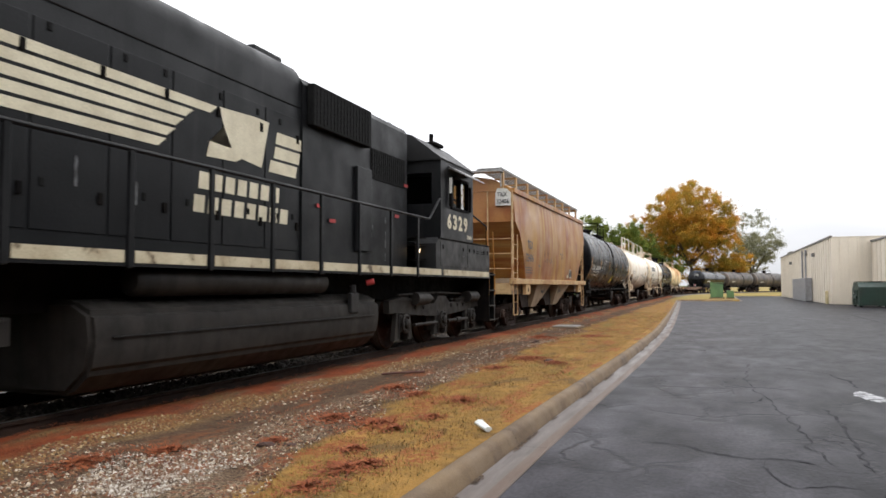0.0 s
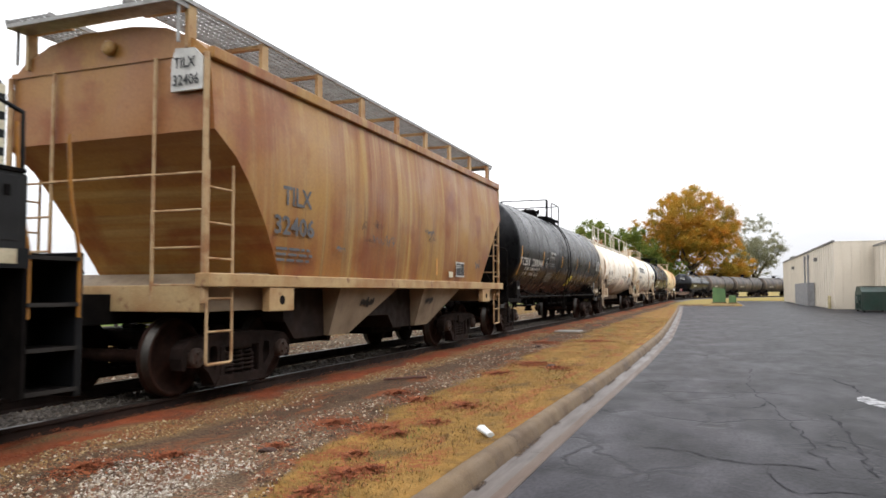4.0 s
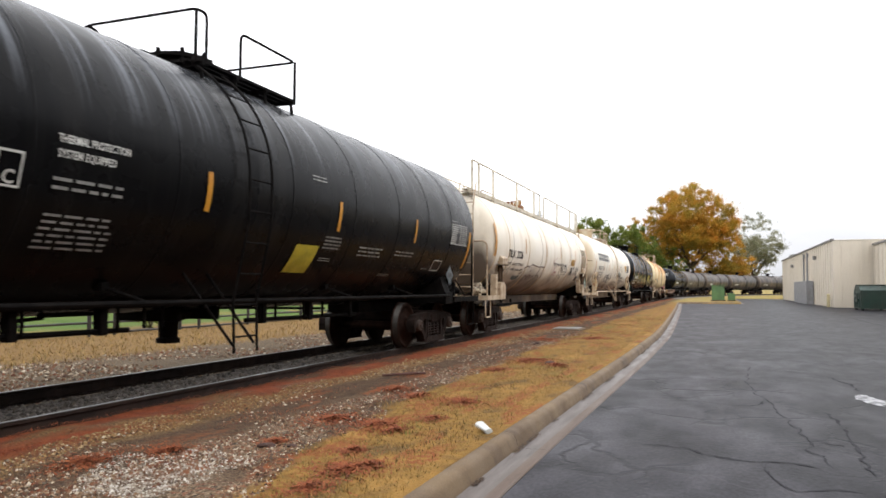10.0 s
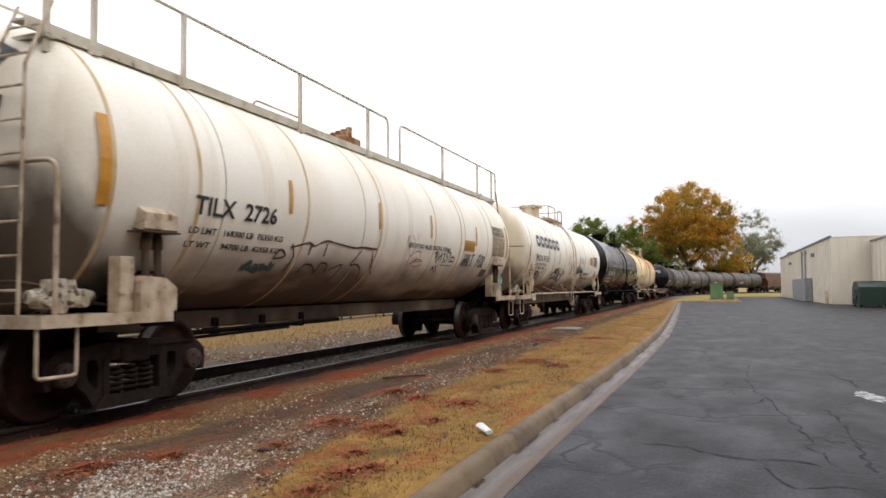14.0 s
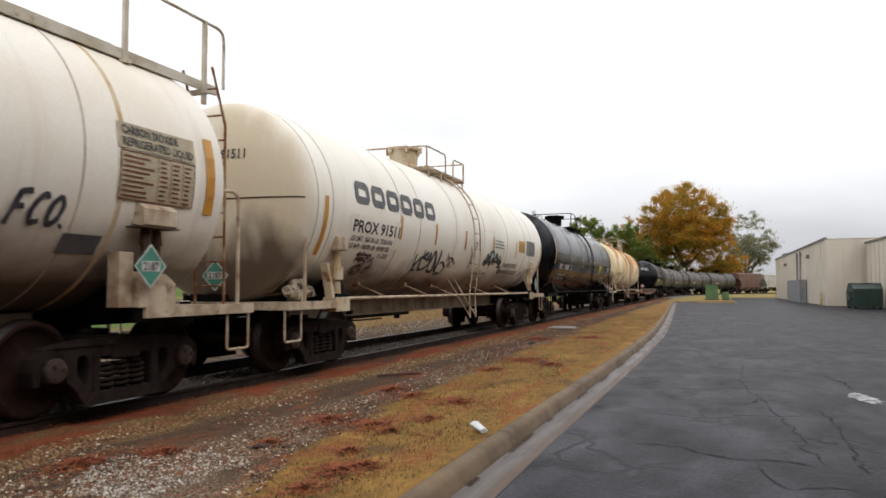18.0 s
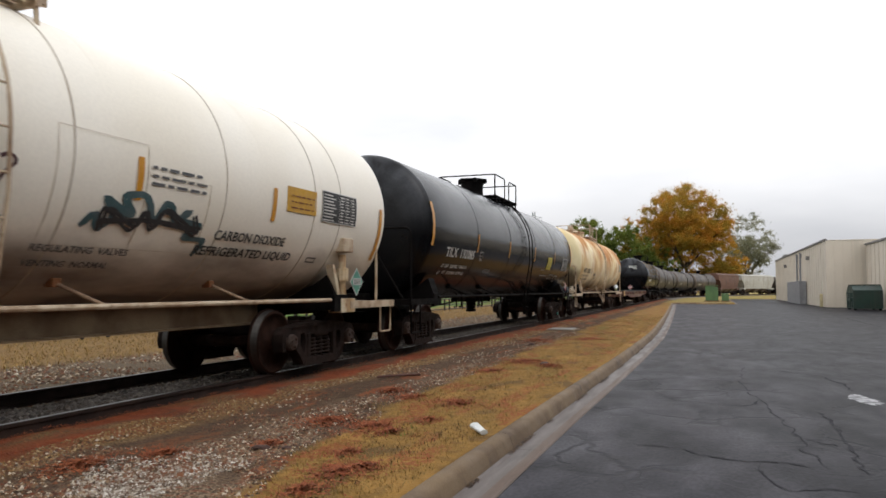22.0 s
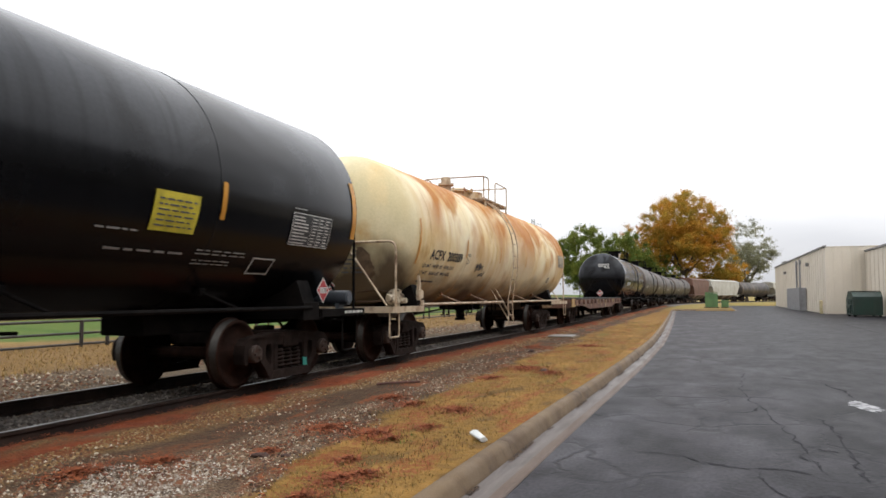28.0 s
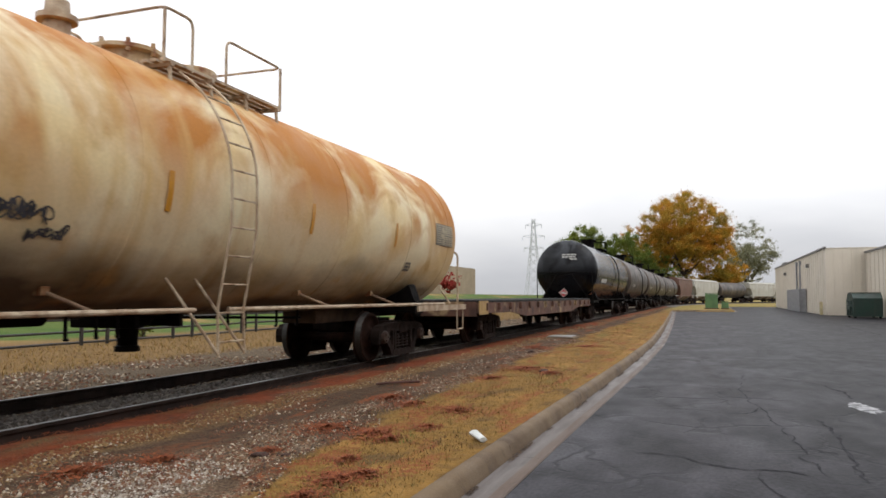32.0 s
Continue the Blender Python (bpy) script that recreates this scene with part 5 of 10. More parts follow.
def pylon():
    """A lattice power pylon, far off."""
    p = thing("power_pylon", "grey steel lattice power pylon in the distance", "pylon")
    x, y, h = -85.0, 372.0, 40.0
    legs = lambda z: 3.4 * (1 - z / h) ** 1.3 + 0.7
    for sx, sy in ((-1, -1), (1, -1), (1, 1), (-1, 1)):
        bm = B()
        pipe(bm, [(x + sx * legs(z), y + sy * legs(z), z + 1.5) for z in steps_between(0, h, 10)], 0.14, seg=5)
        part("leg", bm, far_steel, p)
    bm = B()
    zs = [0, 6, 11, 15.5, 19.5, 23, 26.5, 30, 33.5, 37, 40]
    for a, b in zip(zs, zs[1:]):
        for (ax1, ay1), (bx1, by1) in (((-1, -1), (1, -1)), ((1, -1), (1, 1)), ((1, 1), (-1, 1)), ((-1, 1), (-1, -1))):
            la, lb = legs(a), legs(b)
            pipe(bm, [(x + ax1 * la, y + ay1 * la, a + 1.5), (x + bx1 * lb, y + by1 * lb, b + 1.5)], 0.10, seg=4)
            pipe(bm, [(x + bx1 * la, y + by1 * la, a + 1.5), (x + ax1 * lb, y + ay1 * lb, b + 1.5)], 0.10, seg=4)
    part("lattice", bm, far_steel, p)
    for z, w in ((25, 5.0), (31, 5.8), (37, 4.2)):
        bm = B()
        for s in (-1, 1):
            pipe(bm, [(x, y, z + 2.4), (x + s * w, y, z + 1.6)], 0.13, seg=4)
            pipe(bm, [(x, y, z + 0.6), (x + s * w, y, z + 1.6)], 0.13, seg=4)
            rod(bm, (x + s * w, y, z - 0.4), (x + s * w, y, z + 1.6), 0.15, seg=6)
        part("cross_arm", bm, far_steel, p)


pylon()


def street_pole(x, y, h):
    p = thing("street_pole", "thin grey street pole beyond the lawn", "pole", "street poles")
    z = ground_height(x, y)
    bm = B()
    rod(bm, (x, y, z - 0.2), (x, y, z + h), 0.12, 0.07, 8)
    part("mast", bm, galv, p)
    bm = B()
    pipe(bm, [(x, y, z + h), (x, y, z + h + 0.1), (x + 0.9, y - 0.2, z + h + 0.3)], 0.05, bend=0.2)
    part("arm", bm, galv, p)


for q in ((-50.0, 120.0, 9.0), (-49.5, 132.0, 8.4), (-61.0, 122.0, 8.0)):
    street_pole(*q)

tyre = material("black_tyre_rubber", (0.02, 0.02, 0.02), rough=0.85, scale=10)
car_glass = material("tinted_car_glass", (0.02, 0.025, 0.03), rough=0.08, scale=3)
chrome = material("alloy_rim", (0.5, 0.5, 0.5), rough=0.3, metal=0.9, scale=10)


def parked_car(x, y, turn, colour, label):
    """A saloon: body with wheel arches, cabin, windows, four wheels, lamps."""
    paint = material("car_paint", colour, tuple(c * 0.9 for c in colour), rough=0.25, scale=1, bump=0.0)
    c = thing("parked_car", label, "car", "parked cars")
    side = [(-2.25, 0.35), (-2.28, 0.62), (-2.15, 0.85), (-1.5, 0.95), (1.1, 0.95), (2.1, 0.80), (2.28, 0.55), (2.25, 0.30)]
    bm = B()
    prism(bm, side, -0.88, 0.88)
    bmesh.ops.bevel(bm, geom=bm.edges[:], offset=0.05, segments=2, affect="EDGES")
    part("body", bm, paint, c)
    bm = B()
    lo, hi = [(-0.84, -1.75), (0.84, -1.75), (0.84, 1.1), (-0.84, 1.1)], [(-0.66, -1.15), (0.66, -1.15), (0.66, 0.35), (-0.66, 0.35)]
    a, b = [bm.verts.new((p, q, 0.93)) for p, q in lo], [bm.verts.new((p, q, 1.43)) for p, q in hi]
    for i in range(4):
        bm.faces.new((a[i], a[(i + 1) % 4], b[(i + 1) % 4], b[i]))
    bm.faces.new(b)
    bm.faces.new(a[::-1])
    part("windows", bm, car_glass, c, "tinted windows")
    bm = B()
    span(bm, -0.66, 0.66, -1.15, 0.35, 1.42, 1.47, 0.02)
    part("roof", bm, paint, c)
    for s in (-1, 1):
        for q in (-1.4, 1.4):
            bm = B()
            lathe(bm, [(s * 0.70, 0.2), (s * 0.70, 0.31), (s * 0.74, 0.33), (s * 0.87, 0.33), (s * 0.90, 0.30), (s * 0.90, 0.2)], "x", (0, q, 0.33), 20)
            w = part("wheel", bm, tyre, c)
            bm = B()
            lathe(bm, [(s * 0.86, 0.21), (s * 0.905, 0.2), (s * 0.90, 0.05), (s * 0.91, 0.02)], "x", (0, q, 0.33), 16)
            part("rim", bm, chrome, w)
        bm = B()
        span(bm, s * 0.5, s * 0.8, 2.2, 2.275, 0.58, 0.70, 0.02)
        part("headlight", bm, chrome, c)
    c.matrix_basis = pose(x, y, ground_height(x, y), 0, 0, turn)


parked_car(-41.8, 37.8, 70, (0.75, 0.75, 0.74), "white parked saloon on the street beyond the lawn")
parked_car(-38.5, 52.0, 75, (0.30, 0.30, 0.31), "grey parked saloon on the street beyond the lawn")
parked_car(-45.0, 104.0, 80, (0.45, 0.03, 0.03), "red parked saloon beside the far building")
parked_car(-44.0, 108.5, 85, (0.7, 0.7, 0.7), "white parked saloon beside the far building")
parked_car(-52.0, 106.0, 80, (0.5, 0.05, 0.04), "red parked saloon beside the far building")
parked_car(-46.5, 30.0, 80, (0.10, 0.12, 0.16), "dark blue parked saloon on the street beyond the lawn")

# ---------------------------------------------------------------- trees
bark = material("grey_brown_bark", (0.10, 0.075, 0.055), (0.06, 0.045, 0.035), rough=0.9, scale=4, stretch=(6, 6, 0.6), streak=(0.04, 0.03, 0.025))


def leaf_material(name, colours):
    """Leaves in several colours, one to a leaf clump, a little light coming through."""
    m = bpy.data.materials.new(name)
    m.use_nodes = True
    nt = m.node_tree
    bsdf = nt.nodes["Principled BSDF"]
    bsdf.inputs["Roughness"].default_value = 0.6
    bsdf.inputs["Specular IOR Level"].default_value = 0.25
    geo = nt.nodes.new("ShaderNodeNewGeometry")
    nz = nt.nodes.new("ShaderNodeTexNoise")
    nz.inputs["Scale"].default_value, nz.inputs["Detail"].default_value = 0.28, 3.0
    nt.links.new(geo.outputs["Position"], nz.inputs["Vector"])
    add = nt.nodes.new("ShaderNodeMath")
    add.operation = "MULTIPLY_ADD"
    nt.links.new(geo.outputs["Random Per Island"], add.inputs[0])
    add.inputs[1].default_value = 0.35
    sc = nt.nodes.new("ShaderNodeMapRange")
    sc.inputs["From Min"].default_value, sc.inputs["From Max"].default_value = 0.32, 0.68
    sc.inputs["To Max"].default_value = 0.65
    nt.links.new(nz.outputs[0], sc.inputs["Value"])
    nt.links.new(sc.outputs[0], add.inputs[2])
    rp = nt.nodes.new("ShaderNodeValToRGB")
    n = len(colours)
    while len(rp.color_ramp.elements) < n:
        rp.color_ramp.elements.new(0.5)
    for i, c in enumerate(colours):
        rp.color_ramp.elements[i].position, rp.color_ramp.elements[i].color = i / max(1, n - 1), (*c, 1)
    nt.links.new(add.outputs[0], rp.inputs[0])
    nt.links.new(rp.outputs[0], bsdf.inputs["Base Color"])
    tr = nt.nodes.new("ShaderNodeBsdfTranslucent")
    nt.links.new(rp.outputs[0], tr.inputs["Color"])
    mx = nt.nodes.new("ShaderNodeMixShader")
    mx.inputs[0].default_value = 0.4
    out = nt.nodes["Material Output"]
    nt.links.new(bsdf.outputs[0], mx.inputs[1])
    nt.links.new(tr.outputs[0], mx.inputs[2])
    nt.links.new(mx.outputs[0], out.inputs["Surface"])
    return m


gold_leaf = leaf_material("golden_autumn_leaves", [(0.17, 0.16, 0.03), (0.36, 0.25, 0.035), (0.54, 0.28, 0.036), (0.56, 0.20, 0.026)])
green_leaf = leaf_material("dark_green_leaves", [(0.085, 0.13, 0.026), (0.145, 0.185, 0.033), (0.24, 0.235, 0.045)])
pale_leaf = leaf_material("thin_yellow_green_leaves", [(0.17, 0.18, 0.10), (0.26, 0.26, 0.16), (0.36, 0.34, 0.23)])
red_leaf = leaf_material("red_shrub_leaves", [(0.22, 0.02, 0.02), (0.36, 0.05, 0.04), (0.28, 0.06, 0.03)])


def leaf_mesh(name, centres, radii, count, size, rng):
    """Many small leaf cards in clumps; the clumps thin out towards their rims."""
    centres, radii = np.array(centres), np.array(radii)
    pick = rng.integers(0, len(centres), count)
    d = rng.normal(size=(count, 3))
    d /= np.linalg.norm(d, axis=1)[:, None]
    rad = np.minimum(np.abs(rng.normal(0, 0.75, count)), 2.0)
    p = centres[pick] + d * (rad * radii[pick])[:, None] * np.array([1, 1, 0.8])
    u = rng.normal(size=(count, 3))
    u /= np.linalg.norm(u, axis=1)[:, None]
    w = np.cross(u, rng.normal(size=(count, 3)))
    w /= np.linalg.norm(w, axis=1)[:, None]
    s = (size * (0.6 + 0.8 * rng.random(count)))[:, None]
    quad = np.stack([p - u * s, p + w * s * 0.55, p + u * s, p - w * s * 0.55], 1).reshape(-1, 3)
    me = bpy.data.meshes.new(name)
    me.from_pydata(quad.tolist(), [], np.arange(count * 4).reshape(-1, 4).tolist())
    return me


def tree(x, y, height, spread, leaf, label, seed, count=9000, size=0.28, bare=0.25, base=None, name="tree", clumps=46, flat=1.0):
    """A trunk that forks into limbs and twigs, and a crown of leaf clumps at their ends."""
    rng, rnd = np.random.default_rng(seed), random.Random(seed)
    t = thing(name, label, "tree" if name == "tree" else "shrub")
    z0 = (ground_height(x, y) if base is None else base) - 0.1
    bm = B()
    ends = []

    def limb(p, d, length, r, level):
        pts, q, rr = [], Vector(p), []
        n = 5
        v = Vector(d)
        for i in range(n + 1):
            pts.append((q.copy(), r * (1 - 0.6 * i / n)))
            v = (v + Vector((rnd.uniform(-1, 1), rnd.uniform(-1, 1), rnd.uniform(-0.3, 0.7))) * 0.16).normalized()
            q = q + v * length / n
        for (a, ra), (b, rb) in zip(pts, pts[1:]):
            rod(bm, a, b, ra, rb, seg=7 if level < 2 else 4)
        ends.append(pts[-1][0])
        if level >= 2:
            ends.append(pts[3][0])
        if level < 3:
            for k in range(4 if level < 2 else 3):
                a, ra = pts[rnd.randint(2, n)]
                side = Vector((rnd.gauss(0, 1), rnd.gauss(0, 1), rnd.uniform(0.0, 0.9))).normalized()
                limb(a, (v * 0.5 + side * 0.9).normalized(), length * rnd.uniform(0.55, 0.75), ra * 0.62, level + 1)

    trunk_h = height * bare
    limb((x, y, z0), (0.03, 0.02, 1), trunk_h, height * 0.024, 3)
    top = Vector((x, y, z0 + trunk_h * 0.93))
    for k in range(6):
        w = 2 * math.pi * k / 6 + rnd.uniform(-0.3, 0.3)
        tilt = rnd.uniform(0.25, 0.95)
        limb(top, (math.cos(w) * tilt, math.sin(w) * tilt, 1.0 - 0.35 * tilt), height * 0.30, height * 0.013, 1)
    part("trunk", bm, bark, t)
    cz, rz = z0 + height * (0.5 + bare * 0.42), height * (0.5 - bare * 0.42)
    cs, rs = [], []
    for e in ends:
        d = Vector(((e.x - x) / spread, (e.y - y) / spread, (e.z - cz) / rz))
        if d.length > 1.02:
            d = d.normalized() * rnd.uniform(0.8, 1.0)
        cs.append((x + d.x * spread, y + d.y * spread, cz + d.z * rz))
        rs.append(spread * rnd.uniform(0.075, 0.16))
    for k in range(clumps):
        d = Vector((rnd.gauss(0, 1), rnd.gauss(0, 1), rnd.gauss(0.1, 1))).normalized() * rnd.uniform(0.30, 1.0) ** 0.5
        cs.append((x + d.x * spread * 0.93, y + d.y * spread * 0.93, cz + d.z * rz * 0.93))
        rs.append(spread * rnd.uniform(0.075, 0.17))
    part_of("crown", leaf_mesh("crown", cs, rs, count, size, rng), leaf, t)
    return t


tree(-5.3, 173.0, 26.0, 10.0, gold_leaf, "tall tree with golden autumn leaves beyond the track", 5, count=125000, size=0.16, bare=0.26, clumps=290)
tree(-14.0, 172.0, 20.5, 6.2, gold_leaf, "smaller golden autumn tree beyond the track", 9, count=30000, size=0.15, bare=0.2, clumps=70)
tree(3.0, 178.0, 13.5, 6.0, gold_leaf, "low golden tree beyond the track", 31, count=36000, size=0.16, bare=0.10, clumps=80)
tree(8.6, 196.0, 21.0, 7.2, pale_leaf, "thinly leaved grey-green tree beyond the track", 12, count=32000, size=0.14, bare=0.2, clumps=110)
tree(-25.5, 160.0, 16.8, 7.2, green_leaf, "dark green leafy tree beyond the lawn", 15, count=70000, size=0.18, bare=0.10, clumps=170)
tree(-17.5, 165.0, 16.0, 7.0, green_leaf, "dark green leafy tree beyond the lawn", 21, count=70000, size=0.18, bare=0.10, clumps=170)
tree(-11.0, 168.0, 12.0, 5.6, green_leaf, "dark green leafy tree beyond the track", 22, count=24000, size=0.18, bare=0.1, clumps=60)
tree(-1.5, 180.0, 10.0, 8.0, gold_leaf, "low orange thicket beyond the track", 25, count=24000, size=0.18, bare=0.08, clumps=60)
tree(-52.0, 116.0, 5.5, 2.6, green_leaf, "small round green tree beside the far building", 41, count=3000, size=0.2, bare=0.15)
tree(-43.0, 122.0, 4.2, 2.2, red_leaf, "red-leaved shrub beyond the lawn", 42, count=2500, size=0.18, bare=0.1, name="shrub")
tree(-18.2, 20.2, 1.5, 0.75, green_leaf, "small dark green shrub behind the pipe fence", 43, count=1500, size=0.07, bare=0.08, name="shrub", clumps=20)

# ---------------------------------------------------------------- bogies, couplers
WHEEL_R = 0.457


def wheelset_meshes(r=WHEEL_R, gauge=0.753, journal=1.10):
    """One axle with two dished wheels, and the cap on each axle end."""
    bm = B()
    for s in (-1, 1):
        prof = [(s * (gauge - 0.075), r + 0.026), (s * (gauge - 0.045), r + 0.024), (s * (gauge - 0.040), r + 0.001), (s * (gauge + 0.066), r - 0.004),
                (s * (gauge + 0.070), r - 0.055), (s * (gauge + 0.03), r - 0.075), (s * (gauge + 0.005), r * 0.55), (s * (gauge + 0.05), 0.15),
                (s * (gauge + 0.07), 0.135), (s * (gauge + 0.07), 0.09)]
        lathe(bm, prof, "x", seg=40)
    lathe(bm, [(-journal, 0.082), (journal, 0.082)], "x", seg=14)
    bmesh.ops.recalc_face_normals(bm, faces=bm.faces[:])
    me = bpy.data.meshes.new("wheelset")
    bm.to_mesh(me)
    bm.free()
    for m in (wheel_steel, tread_steel):
        me.materials.append(m)
    for p in me.polygons:
        p.use_smooth = True
        c = p.center
        if abs((c.y ** 2 + c.z ** 2) ** 0.5 - r) < 0.006 and abs(abs(c.x) - gauge) < 0.06:
            p.material_index = 1
    bm = B()
    lathe(bm, [(0.0, 0.118), (0.10, 0.118), (0.125, 0.108), (0.13, 0.085), (0.135, 0.04)], "x", seg=24)
    for k in range(3):
        w = 2 * math.pi * k / 3
        rod(bm, (0.12, 0.062 * math.cos(w), 0.062 * math.sin(w)), (0.158, 0.062 * math.cos(w), 0.062 * math.sin(w)), 0.022, seg=6)
    cap = bpy.data.meshes.new("bearing_cap")
    bm.to_mesh(cap)
    bm.free()
    cap.materials.append(cap_steel)
    return me, cap


WHEELSET, CAP = wheelset_meshes()


def wheelset(car, y, r=WHEEL_R):
    ob = new("wheelset", WHEELSET)
    ob.parent = car
    ob.location = (0, y, r)
    for s in (1, -1):
        c = new("bearing_cap", CAP)
        c.parent = ob
        c.location = (s * 1.02, 0, 0)
        c.rotation_euler = (0, 0, 0 if s > 0 else math.pi)
    return ob


def side_frame_mesh(half=0.889):
    """A cast side frame: pedestals over the axles, a slanting lower chord, a three-cornered window on each side of the springs' opening."""
    bm = B()
    t, z0 = 0.085, WHEEL_R
    right = [(0.45, 0.25), (half - 0.12, 0.235), (half + 0.10, 0.205), (half + 0.21, 0.12), (half + 0.235, 0.0), (half + 0.21, -0.13), (half + 0.145, -0.13), (half + 0.135, 0.075), (half - 0.135, 0.075),
             (half - 0.145, -0.12), (half - 0.24, -0.19), (0.52, -0.36)]
    outline = right + [(-y, z) for y, z in reversed(right)]
    window = rounded([(half - 0.27, 0.10, 0), (0.50, 0.13, 0), (0.47, 0.0, 0), (0.50, -0.20, 0), (half - 0.26, -0.06, 0), (half - 0.27, 0.10, 0)], 0.05, 3)
    rings = [outline, [(p.x, p.y) for p in window[:-1]], [(-p.x, p.y) for p in window[:-1]], [(-0.34, 0.09), (0.34, 0.09), (0.34, -0.25), (-0.34, -0.25)]]
    for ring in rings:
        vs = [bm.verts.new((t, y, z0 + z)) for y, z in ring]
        for a, b in zip(vs, vs[1:] + vs[:1]):
            bm.edges.new((a, b))
    bmesh.ops.triangle_fill(bm, use_beauty=True, use_dissolve=False, edges=bm.edges[:])
    got = bmesh.ops.extrude_face_region(bm, geom=bm.faces[:])
    bmesh.ops.translate(bm, vec=(-2 * t, 0, 0), verts=[v for v in got["geom"] if isinstance(v, bmesh.types.BMVert)])
    bmesh.ops.recalc_face_normals(bm, faces=bm.faces[:])
    for q in (-1, 1):
        prism(bm, [(q * 0.35, z0 + 0.10), (q * 0.43, z0 + 0.10), (q * 0.43, z0 - 0.27), (q * 0.35, z0 - 0.27)], -t - 0.012, t + 0.016)
    prism(bm, [(-0.54, z0 - 0.37), (0.54, z0 - 0.37), (0.46, z0 - 0.255), (-0.46, z0 - 0.255)], -t - 0.025, t + 0.027)
    prism(bm, [(-half - 0.05, z0 + 0.205), (half + 0.05, z0 + 0.205), (0.50, z0 + 0.262), (-0.50, z0 + 0.262)], -t - 0.01, t + 0.022)
    me = bpy.data.meshes.new("side_frame")
    bm.to_mesh(me)
    bm.free()
    me.materials.append(truck_steel)
    return me


def spring_mesh():
    """A nest of three coil springs."""
    bm = B()
    for k in range(3):
        y0 = -0.21 + 0.21 * k
        n, turns = 60, 5
        pts = [(0.085 * math.cos(2 * math.pi * turns * i / n), y0 + 0.085 * math.sin(2 * math.pi * turns * i / n), 0.27 * i / n) for i in range(n + 1)]
        pipe(bm, pts, 0.022, seg=6)
    me = bpy.data.meshes.new("spring")
    bm.to_mesh(me)
    bm.free()
    me.materials.append(truck_steel)
    for p in me.polygons:
        p.use_smooth = True
    return me


SIDE_FRAME, SPRING = side_frame_mesh(), spring_mesh()


def truck(car, y, wheels):
    """A two-axle bogie under a car, its middle at y."""
    bm = B()
    span(bm, -1.12, 1.12, y - 0.20, y + 0.20, 0.50, 0.74, 0.03)
    rod(bm, (0, y, 0.72), (0, y, 0.86), 0.24, seg=20)
    for s in (-1, 1):
        span(bm, s * 0.55, s * 0.75, y - 0.13, y + 0.13, 0.74, 0.80, 0.02)
        rod(bm, (-0.80, y + s * 0.38, 0.36), (0.80, y + s * 0.38, 0.36), 0.045, seg=8)
        for q in (-1, 1):
            span(bm, q * 0.70, q * 0.80, y + s * 0.38, y + s * 0.44, 0.24, 0.52, 0.015)
    bolster = part("bogie", bm, truck_steel, car, "oily brown cast steel bogie")
    for s in (1, -1):
        f = new("side_frame", SIDE_FRAME)
        f.parent = bolster
        f.location = (s * 1.01, y, 0)
        p = new("spring", SPRING)
        p.parent = bolster
        p.location = (s * 1.01, y, WHEEL_R - 0.255)
    for s in (-1, 1):
        wheels.append(wheelset(car, y + s * 0.889))


def coupler(car, y, way, reach=0.55):
    """A knuckle coupler with its shank; way is +1 towards +y."""
    bm = B()
    span(bm, -0.07, 0.07, min(y, y + way * reach * 0.75), max(y, y + way * reach * 0.75), 0.80, 0.95, 0.02)
    span(bm, -0.13, 0.14, min(y + way * reach * 0.6, y + way * reach), max(y + way * reach * 0.6, y + way * reach), 0.74, 1.01, 0.04)
    rod(bm, (0.10, y + way * reach * 0.9, 0.72), (0.10, y + way * reach * 0.9, 1.04), 0.06, seg=10)
    part("coupler", bm, under_black, car)
    bm = B()
    pipe(bm, [(-0.25, y + way * 0.2, 0.80), (-0.25, y + way * 0.45, 0.55), (-0.2, y + way * (reach + 0.05), 0.42)], 0.025, bend=0.2)
    part("air_hose", bm, under_black, car)

# ---------------------------------------------------------------- tank cars
placard_red = material("red_placard", (0.42, 0.02, 0.025), rough=0.5, scale=6)
placard_green = material("green_placard", (0.07, 0.27, 0.19), rough=0.5, scale=6)
plum_spray = material("dark_plum_spray_paint", (0.06, 0.018, 0.022), (0.11, 0.05, 0.05), rough=0.6, scale=6)
pink_spray = material("pink_spray_paint", (0.42, 0.10, 0.13), (0.5, 0.25, 0.25), rough=0.6, scale=6)
spray = material("black_spray_paint", (0.03, 0.03, 0.04), (0.08, 0.08, 0.09), rough=0.6, scale=6)
teal_spray = material("teal_spray_paint", (0.045, 0.10, 0.11), (0.09, 0.13, 0.14), rough=0.6, scale=6)
amber_panel = material("amber_panel", (0.60, 0.33, 0.02), (0.52, 0.28, 0.03), rough=0.5, scale=5)
reservoir_grey = material("blue_grey_steel", (0.075, 0.085, 0.10), (0.05, 0.055, 0.065), rough=0.45, scale=4)
teal_blot = material("bright_teal_paint", (0.03, 0.34, 0.27), (0.02, 0.24, 0.2), rough=0.5, scale=8)
rust_print_dark = material("brown_black_print", (0.07, 0.035, 0.018), (0.14, 0.07, 0.03), rough=0.6, scale=6)
rust_print = material("dark_red_print", (0.20, 0.06, 0.02), rough=0.6, scale=5)
beige_panel = material("faded_tan_panel", (0.52, 0.44, 0.29), (0.42, 0.34, 0.22), rough=0.6, scale=4)
dirty_white = material("grimy_white_steel", (0.56, 0.45, 0.32), (0.34, 0.23, 0.14), rough=0.6, scale=4, spots=(0.16, 0.09, 0.05), spot_mix=(0.58, 0.72))


